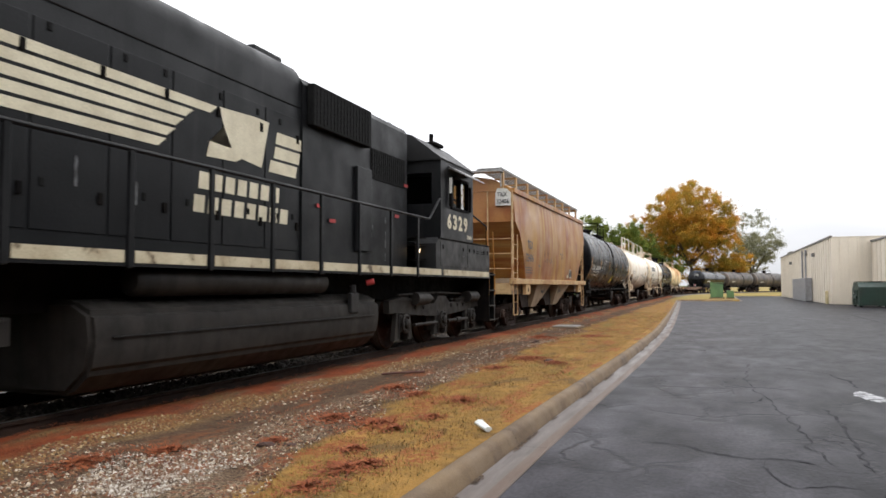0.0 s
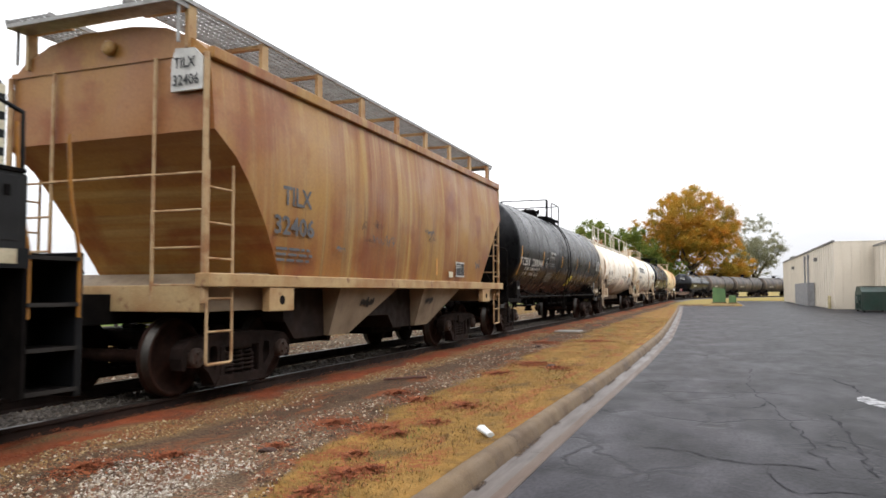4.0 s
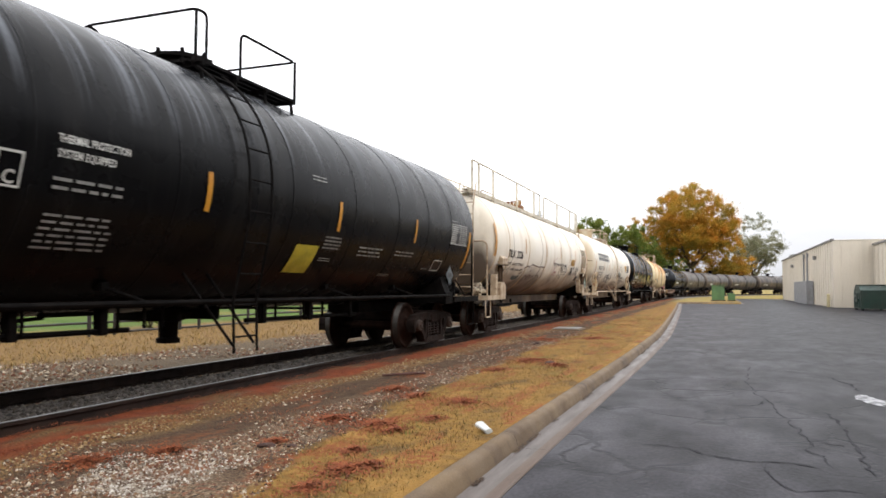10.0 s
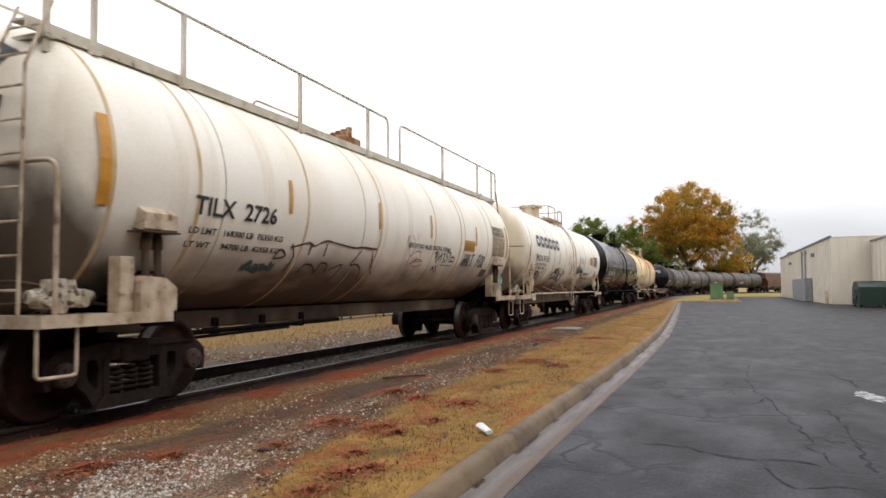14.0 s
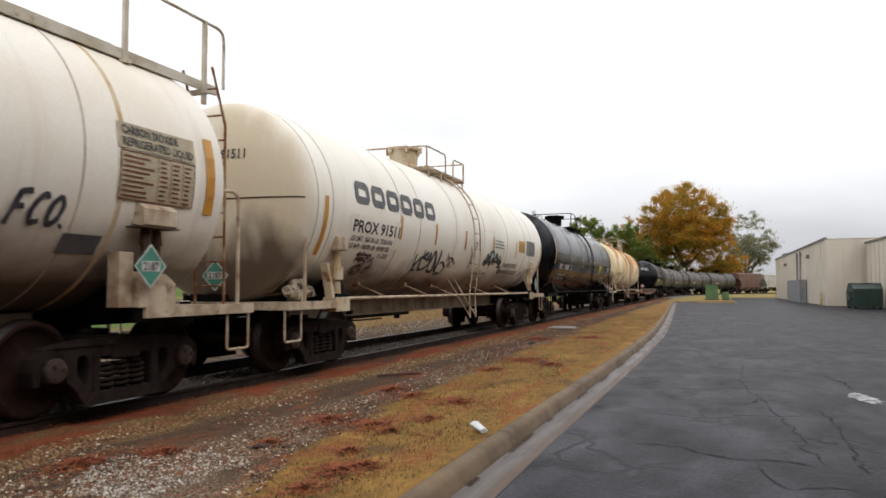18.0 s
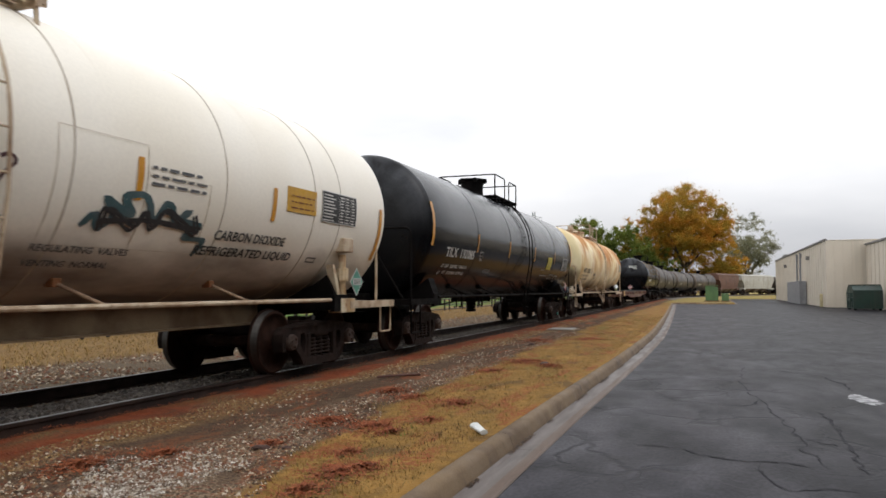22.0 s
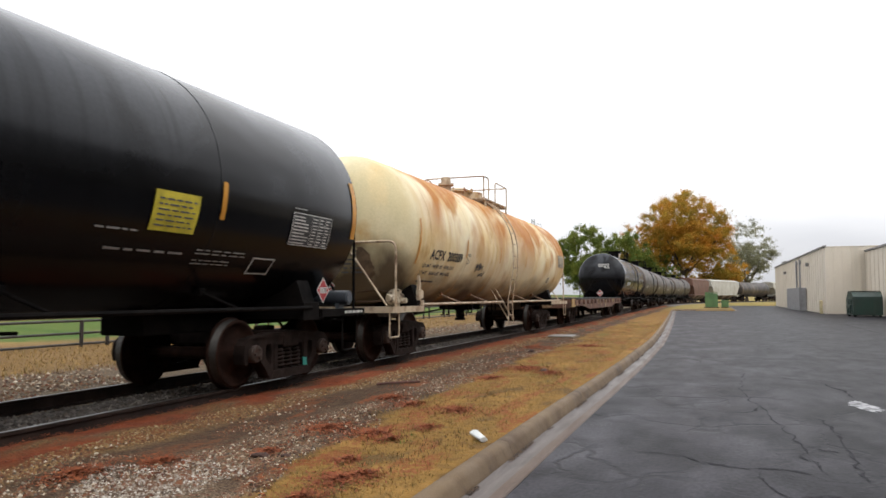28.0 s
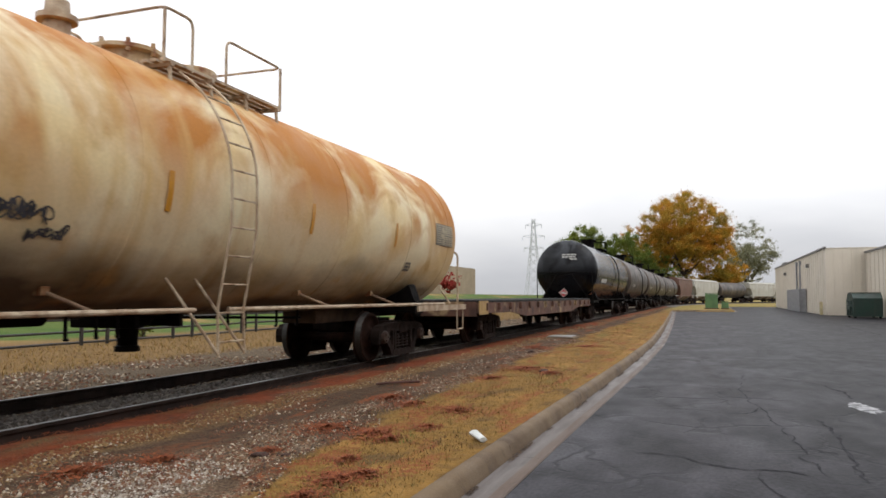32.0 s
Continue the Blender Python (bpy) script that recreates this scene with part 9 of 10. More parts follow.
    if near:
        zt = 4.50
        for s in (1, -1):
            bm = B()
            for x in (0.55, 1.24):
                span(bm, s * x, s * (x + 0.03), ya - 0.35, yb + 0.35, zt, zt + 0.05)
            m = int((yb - ya + 0.7) / 0.09)
            for i in range(m):
                y = ya - 0.33 + i * 0.09
                span(bm, s * 0.56, s * 1.26, y, y + 0.012, zt + 0.015, zt + 0.045)
            for x in (0.64, 0.73, 0.82, 0.91, 1.0, 1.09, 1.17):
                span(bm, s * x, s * (x + 0.008), ya - 0.35, yb + 0.35, zt + 0.01, zt + 0.04)
            part("roof_walk", bm, galv, car, "grey steel grating roof walk")
            for y in steps_between(ya, yb, 8):
                bm = B()
                span(bm, s * 0.56, s * 1.24, y - 0.03, y + 0.03, zt - 0.05, zt)
                span(bm, s * 1.20, s * 1.25, y - 0.07, y + 0.07, 4.0, zt - 0.002)
                part("walk_bracket", bm, sill_mat, car)
        for e in (ya - 0.2, yb + 0.2):
            bm = B()
            span(bm, -1.25, 1.25, e - 0.15, e + 0.15, 4.44, 4.49)
            for s in (1, -1):
                pipe(bm, [(s * 1.22, e, 4.46), (s * 1.22, e, 4.02)], 0.02)
            part("end_walk", bm, galv, car)
        bm = B()
        for k in range(10):
            span(bm, -0.3, 0.3, ya + 0.5 + k * 1.13, ya + 1.4 + k * 1.13, 4.36, 4.42, 0.02)
        part("roof_hatch", bm, paint, car)
    MOVING.append((car, mid, (bogies[1] - bogies[0]) / 2, wheels))
    return car, mid


HC, mh = hopper_car("rusty tan covered hopper car with a roof walk", 18.9, 32.3, 20.0, 31.55, rust_hopper, sill_paint, (21.22, 29.77), near=True)
bm = B()
plate = [(1.02, 3.50), (1.46, 3.50), (1.46, 3.86), (1.34, 3.98), (1.08, 4.0), (1.02, 3.85)]
prism_y(bm, plate, 19.93 - mh, 19.97 - mh)
part("number_plate", bm, white_mark, HC, "white painted number plate")
part("end_lettering", on_end(letters("TILX", 0.17, 0.3), 1.07, 3.76, 19.92 - mh), black_mark, HC)
part("end_lettering", on_end(letters("32406", 0.17, 0.36), 1.06, 3.56, 19.92 - mh), black_mark, HC)
part("lettering", on_side(letters("TILX", 0.34, 0.72), 21.38 - mh, 2.36, 1.585), grey_mark, HC, "dark stencilled car number")
part("lettering", on_side(letters("32406", 0.34, 0.98), 21.2 - mh, 1.97, 1.575), grey_mark, HC)
part("small_print", on_side(bars(3, 0.9, 0.22, 0.5, random.Random(2)), 21.3 - mh, 1.62, 1.535), grey_mark, HC)
part("data_panel", on_side(rect_bm(0.54, 0.32), 28.2 - mh, 1.54, 1.53, 0.012), white_mark, HC)
for k, (y0, w) in enumerate(((28.225, 0.27), (28.515, 0.2))):
    part("data_box", on_side(rect_bm(w, 0.26), y0 - mh, 1.57, 1.53, 0.017), black_mark, HC)
part("data_print", on_side(bars(2, 0.2, 0.08, 0.4, random.Random(7)), 28.25 - mh, 1.73, 1.53, 0.021), white_mark, HC)
part("small_plate", on_side(rect_bm(0.26, 0.12), 27.75 - mh, 1.52, 1.53, 0.012), cream_mark, HC)
for k, (u, z, w, h) in enumerate(((24.0, 1.95, 1.6, 0.5), (26.3, 2.3, 0.9, 0.3), (29.4, 1.7, 0.5, 0.5), (22.8, 1.8, 0.5, 0.25))):
    part("graffiti", on_side(scribble(w * 0.6, h * 0.5, 60 + k, 3, 0.010, 1), u - mh, z, 1.585), grey_mark, HC, "faded dark scrawl")
for k, (u, z, w, h) in enumerate(((24.05, 2.22, 0.42, 0.20), (23.62, 2.14, 0.2, 0.2), (26.45, 2.14, 0.42, 0.18), (23.75, 2.0, 0.3, 0.08))):
    part("graffiti", on_side(scribble(w, h, 160 + k, 4, 0.008, 1), u - mh, z, 1.587), rust_print_dark, HC, "faded brown-black scrawl")
part("reflector", on_side(rect_bm(0.09, 0.42), 27.0 - mh, 1.55, 1.53, 0.012), yellow_mark, HC)
for k, (yc, sc) in enumerate(((24.2, 0.5), (27.0, 0.42))):
    pts = scribble(sc, 0.14, 80 + k, 6, 0.022, 3)
    for v in pts.verts:
        v.co = Vector((1.48 - 0.24 * max(0, (0.305 - v.co.y) / 0.725), yc - mh + v.co.x - sc / 2, 0.98 + v.co.y))
    part("graffiti", pts, black_mark, HC, "dark scrawl on the hopper slope")
bm = B()
lathe(bm, [(19.95 - mh, 0.09), (19.90 - mh, 0.09), (19.87 - mh, 0.06), (19.86 - mh, 0.01)], "y", (0.10, 0, 4.12), 16)
part("reflector_disc", bm, rust_hopper, HC)

tan_hopper = material("pale_grey_hopper_paint", (0.46, 0.45, 0.40), (0.38, 0.36, 0.31), rough=0.6, scale=0.8, streak=(0.28, 0.25, 0.2), stretch=(3, 3, 0.2))
brown_hopper = material("dull_brown_hopper_paint", (0.13, 0.06, 0.04), (0.09, 0.045, 0.03), rough=0.7, scale=0.9, streak=(0.2, 0.1, 0.06), stretch=(3, 3, 0.2))
for label, s, e, mt in (("dull brown covered hopper car", 224.6, 239.0, brown_hopper), ("pale grey covered hopper car", 239.2, 258.6, tan_hopper),
                        ("pale grey covered hopper car", 276.2, 292.5, tan_hopper), ("pale grey covered hopper car", 292.7, 309.0, tan_hopper)):
    hopper_car(label, s, e, s + 0.9, e - 0.9, mt, mt, (s + 2.6, e - 2.6))


def flat_car():
    """An old flat car: plank deck under a dark load of sheets, fish-bellied side sills with stake pockets."""
    rusty = material("flaking_brown_red_paint", (0.16, 0.075, 0.05), (0.07, 0.035, 0.026), rough=0.75, scale=2.5, spots=(0.34, 0.24, 0.13), spot_mix=(0.57, 0.66), spot_scale=2.2)
    wood = material("bare_sawn_timber", (0.48, 0.32, 0.13), (0.36, 0.22, 0.09), rough=0.8, scale=3)
    load = material("black_rubber_matting", (0.018, 0.017, 0.017), rough=0.8, scale=3)
    u0, u1, bogies = 120.1, 139.3, (122.9, 136.3)
    mid = (bogies[0] + bogies[1]) / 2
    car = thing("flat_car", "brown flat car with flaking paint and a dark plank deck", "flat car", "cars of the goods train")
    wheels = []
    for u in bogies:
        truck(car, u - mid, wheels)
    ya, yb = 120.75 - mid, 138.65 - mid
    for s in (1, -1):
        bm = B()
        prism(bm, [(ya, 1.06), (yb, 1.06), (yb, 0.80), (yb - 3.2, 0.78), (yb - 5.0, 0.62), (ya + 5.0, 0.62), (ya + 3.2, 0.78), (ya, 0.80)], s * 1.40, s * 1.46)
        part("side_sill", bm, rusty, car)
        for y in steps_between(ya + 0.6, yb - 0.6, 14):
            bm = B()
            span(bm, s * 1.46, s * 1.54, y - 0.08, y + 0.08, 0.86, 1.05, 0.01)
            part("stake_pocket", bm, rusty, car)
        bm = B()
        span(bm, s * 1.465, s * 1.50, ya - 0.02, ya + 0.72, 0.76, 1.10, 0.01)
        part("timber_block", bm, wood, car, "bare timber end block")
    for e in (ya, yb - 0.1):
        bm = B()
        span(bm, -1.39, 1.39, e, e + 0.1, 0.72, 1.08)
        part("end_sill", bm, rusty, car)
    bm = B()
    span(bm, -0.25, 0.25, ya + 0.1, yb - 0.1, 0.72, 1.05)
    part("centre_sill", bm, under_black, car)
    plank = B()
    span(plank, -1.47, 1.47, -0.11, 0.11, 1.065, 1.125, 0.008)
    me = bpy.data.meshes.new("plank")
    plank.to_mesh(me)
    plank.free()
    me.materials.append(load)
    n = int((yb - ya) / 0.235)
    for i in range(n):
        ob = new("plank", me)
        ob.parent = car
        ob.location = (0, ya + 0.12 + i * 0.235, 0.004 * (i % 3))
    for way, e in ((-1, u0 - mid), (1, u1 - mid)):
        coupler(car, e - way * 0.45, way, 0.47)
    bm = B()
    pipe(bm, [(-1.2, ya - 0.02, 1.1), (-1.2, ya - 0.02, 2.0)], 0.02)
    lathe(bm, [(ya - 0.06, 0.24), (ya - 0.04, 0.27), (ya - 0.02, 0.24)], "y", (-1.2, 0, 1.95), 20)
    part("hand_brake", bm, under_black, car)
    MOVING.append((car, mid, (bogies[1] - bogies[0]) / 2, wheels))


flat_car()

# ---------------------------------------------------------------- the locomotive
def locomotive():
    """A six-axle hood diesel: cab and low nose towards the train, long hood towards the camera's left."""
    bogies = (1.85, 15.10)
    mid = sum(bogies) / 2
    car = thing("freight_locomotive", "black six-axle diesel locomotive with cream lettering and stripes", "locomotive")
    m = lambda u: u - mid
    wheels = []
    grime = material("dusty_grey_underframe", (0.030, 0.027, 0.0245), (0.016, 0.0145, 0.0135), rough=0.6, scale=2.5, spec=0.18, streak=(0.01, 0.0095, 0.009))
    panel = material("dusty_black_panel", (0.0135, 0.0135, 0.014), (0.009, 0.009, 0.0095), rough=0.5, spec=0.3, scale=1.5, grain=40)
    mesh_black = material("black_intake_mesh", (0.006, 0.006, 0.006), rough=0.8, scale=8, spec=0.15)
    faded = material("faded_grey_scrape", (0.12, 0.125, 0.13), (0.03, 0.03, 0.03), rough=0.6, scale=9, mix=(0.45, 0.6))
    sill_cream = material("dirty_cream_sill_paint", (0.58, 0.52, 0.37), (0.42, 0.35, 0.23), rough=0.6, scale=2.5, spots=(0.10, 0.07, 0.04), spot_mix=(0.60, 0.70), spot_scale=5)
    red_tag = material("red_warning_decal", (0.40, 0.03, 0.03), rough=0.5, scale=8)
    yellow_step = material("yellow_orange_handrail", (0.36, 0.15, 0.015), (0.28, 0.12, 0.02), rough=0.5, scale=6)
    win = glass("cab_window_glass", (0.75, 0.82, 0.82))
    dim = material("dark_cab_interior", (0.03, 0.03, 0.03), rough=0.8, scale=4)
    # bogies: three axles each
    for b in bogies:
        bm = B()
        span(bm, -0.95, 0.95, m(b) - 1.55, m(b) + 1.55, 0.62, 0.86, 0.03)
        rod(bm, (0, m(b), 0.8), (0, m(b), 1.2), 0.42, seg=20)
        bog = part("bogie", bm, grime, car, "dusty three-axle bogie")
        for ax in (-2.05, 0.0, 2.05):
            bm = B()
            span(bm, -0.62, 0.62, m(b) + ax + 0.12, m(b) + ax + 0.98, 0.22, 0.92, 0.06)
            part("traction_motor", bm, under_black, bog, "sooty traction motor")
        for s in (1, -1):
            bm = B()
            y = m(b)
            prism(bm, [(y - 2.75, 0.72), (y - 2.75, 0.96), (y - 2.1, 1.02), (y - 1.55, 0.98), (y - 1.15, 0.86), (y - 0.45, 0.86), (y - 0.2, 1.02), (y + 0.25, 1.02), (y + 0.55, 0.86),
                       (y + 1.15, 0.86), (y + 1.55, 0.98), (y + 2.1, 1.02), (y + 2.75, 0.96), (y + 2.75, 0.72), (y + 2.3, 0.72), (y + 1.6, 0.66), (y + 0.5, 0.60), (y - 0.5, 0.60), (y - 1.6, 0.66),
                       (y - 2.3, 0.72)], s * 1.06, s * 1.18)
            part("side_frame", bm, grime, bog)
            for ax in (-2.05, 0.0, 2.05):
                bm = B()
                prism(bm, [(y + ax - 0.42, 0.20), (y + ax - 0.32, 0.74), (y + ax - 0.20, 0.74), (y + ax - 0.20, 0.20)], s * 1.075, s * 1.165)
                prism(bm, [(y + ax + 0.20, 0.20), (y + ax + 0.20, 0.74), (y + ax + 0.32, 0.74), (y + ax + 0.42, 0.20)], s * 1.075, s * 1.165)
                span(bm, s * 1.07, s * 1.20, y + ax - 0.19, y + ax + 0.19, 0.34, 0.68, 0.04)
                part("axle_box", bm, grime, bog)
                bm = B()
                lathe(bm, [(s * 1.20, 0.19), (s * 1.235, 0.19), (s * 1.245, 0.175), (s * 1.245, 0.135), (s * 1.225, 0.13), (s * 1.225, 0.095), (s * 1.27, 0.09), (s * 1.28, 0.07), (s * 1.285, 0.01)], "x", (0, y + ax, 0.508), 24)
                cover = smooth(part("bearing_cover", bm, grime, bog), 40)
                for k in range(6):
                    w = 2 * math.pi * k / 6
                    bm = B()
                    rod(bm, (s * 1.24, y + ax + 0.155 * math.cos(w), 0.508 + 0.155 * math.sin(w)), (s * 1.262, y + ax + 0.155 * math.cos(w), 0.508 + 0.155 * math.sin(w)), 0.016, seg=6)
                    part("bolt", bm, panel, cover)
                for e in (-0.245, 0.21):
                    bm = B()
                    span(bm, s * 1.165, s * 1.185, y + ax + e, y + ax + e + 0.035, 0.24, 0.72, 0.004)
                    part("pedestal_liner", bm, panel, bog)
            for ax in (-1.5, -1.05, 0.62, 1.05, 1.45):
                bm = B()
                rod(bm, (s * 1.17, y + ax, 0.80), (s * 1.19, y + ax, 0.80), 0.045, seg=12)
                part("frame_boss", bm, under_black, bog)
            bm = B()
            span(bm, s * 1.18, s * 1.20, y - 2.7, y - 0.5, 0.945, 0.965, 0.004)
            span(bm, s * 1.18, s * 1.20, y + 0.6, y + 2.7, 0.925, 0.945, 0.004)
            part("frame_flange", bm, grime, bog)
            for ax in (-0.62, 0.48):
                bm = B()
                prism(bm, [(y + ax - 0.10, 0.62), (y + ax + 0.24, 0.62), (y + ax + 0.17, 0.30), (y + ax - 0.03, 0.30)], s * 1.02, s * 1.10)
                part("brake_head", bm, under_black, bog)
            for ax in (-1.35, 1.9):
                bm = B()
                rod(bm, (s * 1.24, y + ax - 0.35, 0.98), (s * 1.24, y + ax + 0.30, 0.98), 0.13, seg=16)
                rod(bm, (s * 1.24, y + ax + 0.30, 0.98), (s * 1.24, y + ax + 0.62, 0.98), 0.045, seg=8)
                part("brake_cylinder", bm, grime, bog, "dusty brake cylinder")
            bm = B()
            rod(bm, (s * 1.20, y - 1.6, 0.46), (s * 1.20, y - 0.35, 0.46), 0.035, seg=8)
            rod(bm, (s * 1.20, y + 0.35, 0.46), (s * 1.20, y + 1.7, 0.46), 0.035, seg=8)
            rod(bm, (s * 1.20, y + 0.9, 0.46), (s * 1.20, y + 1.2, 0.46), 0.06, seg=8)
            pipe(bm, [(s * 1.2, y - 2.4, 1.06), (s * 1.2, y - 0.4, 1.09), (s * 1.2, y + 1.2, 1.06)], 0.018)
            part("brake_rod", bm, grime, bog)
        for ax in (-2.05, 0.0, 2.05):
            w = new("wheelset", WHEELSET)
            w.parent = car
            w.location = (0, m(b) + ax, 0.508)
            w.scale = (1, 1.11, 1.11)
            wheels.append(w)
    # frame and walkway
    bm = B()
    span(bm, -0.85, 0.85, m(-2.9), m(18.1), 0.98, 1.46)
    part("underframe", bm, under_black, car)
    posts = [-1.9, -0.7, 0.6, 1.8, 3.0, 4.25, 5.6, 6.82, 8.05, 9.29, 10.5, 11.72, 12.95]
    bm = B()
    span(bm, -1.50, 1.50, m(-2.9), m(17.75), 1.52, 1.585)
    for s in (1, -1):
        span(bm, s * 1.44, s * 1.50, m(-2.9), m(17.75), 1.42, 1.58)
    part("walkway", bm, loco_black, car)
    for s in (1, -1):
        for a, b in zip(posts + [14.3], posts[1:] + [14.3, 17.7]):
            bm = B()
            span(bm, s * 1.501, s * 1.507, m(a) + 0.07, m(b) - 0.07, 1.455, 1.575)
            part("sill_stripe", bm, sill_cream, car, "dirty cream sill stripe")
        for a in posts:
            bm = B()
            span(bm, s * 1.485, s * 1.525, m(a) - 0.035, m(a) + 0.035, 1.40, 2.56, 0.008)
            part("handrail_post", bm, loco_black, car)
        bm = B()
        pipe(bm, [(s * 1.505, m(-2.4), 2.0), (s * 1.505, m(-2.0), 2.56), (s * 1.505, m(13.55), 2.56), (s * 1.505, m(14.12), 3.02), (s * 1.48, m(14.25), 3.04)], 0.024, bend=0.1)
        part("handrail", bm, loco_black, car)
    # long hood
    arc = [(0.64 + 0.34 * math.cos(w), 4.26 + 0.34 * math.sin(w)) for w in steps_between(0, math.pi / 2, 7)]
    hood = [(-0.98, 1.585), (0.98, 1.585)] + arc + [(-x, z) for x, z in reversed(arc)]
    bm = B()
    prism_y(bm, hood, m(-2.6), m(9.55))
    smooth(part("long_hood", bm, loco_black, car), 35)
    bm = B()
    prism_y(bm, [(-1.02, 1.585), (1.02, 1.585), (1.02, 4.28), (0.96, 4.38), (0.7, 4.48), (-0.7, 4.48), (-0.96, 4.38), (-1.02, 4.28)], m(9.55), m(13.55))
    part("engine_hood", bm, loco_black, car)
    for s in (1, -1):
        bm = B()
        span(bm, s * 0.979, s * 0.988, m(-2.55), m(9.54), 3.90, 3.915)
        part("hood_seam", bm, under_black, car)
    for u in [-1.6 + 0.93 * k for k in range(12)]:
        for s in (1, -1):
            bm = B()
            span(bm, s * 0.981, s * 0.992, m(u), m(u) + 0.885, 1.75, 3.72, 0.006)
            d = part("hood_door", bm, loco_black, car)
            for z in (2.05, 3.35):
                bm = B()
                span(bm, s * 0.992, s * 1.012, m(u) + 0.78, m(u) + 0.84, z, z + 0.12, 0.006)
                part("latch", bm, under_black, d)
    for s in (1, -1):
        bm = B()
        span(bm, s * 1.02, s * 1.15, m(9.66), m(11.66), 3.67, 4.32, 0.02)
        blk = part("air_intake", bm, mesh_black, car, "black mesh air intake box")
        for k in range(17):
            bm = B()
            span(bm, s * 1.151, s * 1.158, m(9.74) + k * 0.11, m(9.755) + k * 0.11, 3.71, 4.28)
            part("intake_slat", bm, mesh_black, blk)
        bm = B()
        span(bm, s * 1.021, s * 1.035, m(11.88), m(13.42), 3.17, 3.73)
        g = part("side_grille", bm, mesh_black, car, "black side grille")
        for k in range(16):
            bm = B()
            span(bm, s * 1.036, s * 1.043, m(11.92) + k * 0.093, m(11.935) + k * 0.093, 3.19, 3.71)
            part("grille_slat", bm, mesh_black, g)
        bm = B()
        span(bm, s * 1.021, s * 1.085, m(11.25), m(11.82), 1.83, 3.30, 0.012)
        part("access_door", bm, loco_black, car)
        for u, z in ((9.95, 2.45), (10.35, 2.25), (11.25, 2.95), (12.9, 2.55), (13.35, 3.2)):
            bm = B()
            span(bm, s * 1.042, s * 1.046, m(u), m(u) + 0.2, z, z + 0.06)
            part("warning_decal", bm, red_tag, car, "small red warning decal")
        for k, (u, z, h) in enumerate(((11.95, 2.2, 0.14), (12.5, 1.95, 0.3), (12.5, 2.4, 0.12), (12.5, 1.7, 0.14), (3.2, 2.3, 0.2), (5.4, 2.2, 0.3), (6.2, 2.1, 0.25))):
            bm = B()
            x = 1.022 if u > 9.5 else 0.993
            span(bm, s * x, s * (x + 0.003), m(u), m(u) + 0.035, z, z + h)
            part("paint_scrape", bm, faded, car, "pale scrape in the paint")
        for k, (u, z) in enumerate(((5.05, 3.62), (6.0, 3.60), (6.6, 3.60), (7.6, 3.58), (8.4, 3.56), (8.95, 3.54), (5.0, 2.15), (6.3, 2.16), (7.0, 2.17), (8.2, 2.18), (8.9, 2.18), (9.3, 2.2))):
            bm = B()
            span(bm, s * 0.993, s * 1.004, m(u), m(u) + 0.055, z, z + 0.085, 0.006)
            part("door_latch", bm, mesh_black, car)
    bm = B()
    span(bm, -0.66, 0.66, m(8.8), m(9.54), 4.56, 4.72, 0.03)
    part("dynamic_brake_hatch", bm, loco_black, car)
    for u in (0.5, 3.0, 5.5):
        bm = B()
        lathe(bm, [(4.59, 0.55), (4.65, 0.55), (4.66, 0.5)], "z", (0, m(u), 0), 24)
        part("roof_fan", bm, loco_black, car)
    # stripes and marks on the hood, plain shapes
    x = 0.994
    for k, tip in enumerate((6.52, 6.66, 6.80, 6.97, 7.42)):
        bm = rect_bm(tip - 1.6, 0.105)
        for v in bm.verts:
            if v.co.x > 1 and v.co.y > 0.05:
                v.co.x += 0.14
        part("hood_stripe", on_side(bm, m(1.6), 2.80 + k * 0.1425, x, 0.003), cream_mark, car, "faded cream stripe")
    bm = B()
    bm.faces.new([bm.verts.new((y, z, 0)) for y, z in ((7.36, 2.82), (7.93, 2.84), (8.08, 2.90), (8.53, 2.85), (8.70, 3.51), (8.38, 3.52), (7.60, 3.485), (7.70, 3.25), (7.86, 3.0), (7.42, 3.02))])
    bmesh.ops.triangulate(bm, faces=bm.faces[:])
    part("emblem_block", on_side(bm, m(0), 0.0, x, 0.003), cream_mark, car, "cream slanted emblem block")
    for y0, y1, z0, h in ((8.70, 9.40, 2.825, 0.17), (8.82, 9.48, 3.035, 0.17), (8.86, 9.56, 3.245, 0.17)):
        bm = rect_bm(y1 - y0, h)
        for v in bm.verts:
            v.co.x += v.co.y * 0.25
        part("emblem_block", on_side(bm, m(y0), z0, x, 0.003), cream_mark, car, "cream slanted emblem block")
    for n, y0, y1, z in ((7, 7.22, 9.02, 2.41), (8, 7.13, 9.25, 2.12)):
        p = (y1 - y0) / n
        for i in range(n):
            bm = rect_bm(p * 0.74, 0.21)
            for v in bm.verts:
                v.co.x += v.co.y * 0.1
            part("name_bar", on_side(bm, m(y0) + i * p, z, x, 0.003), cream_mark, car, "cream bar in place of a letter")
    # fuel tank and air reservoirs
    bm = B()
    prism_y(bm, [(-1.12, 0.20), (1.12, 0.20), (1.36, 0.42), (1.42, 0.72), (1.38, 0.98), (1.15, 1.10), (-1.15, 1.10), (-1.38, 0.98), (-1.42, 0.72), (-1.36, 0.42)], m(5.25), m(11.45))
    bmesh.ops.bevel(bm, geom=bm.edges[:], offset=0.05, segments=2, affect="EDGES")
    smooth(part("fuel_tank", bm, grime, car, "dusty grey-black fuel tank"), 35)
    bm = B()
    span(bm, 1.405, 1.43, m(5.5), m(11.2), 0.735, 0.75)
    part("tank_seam", bm, panel, car)
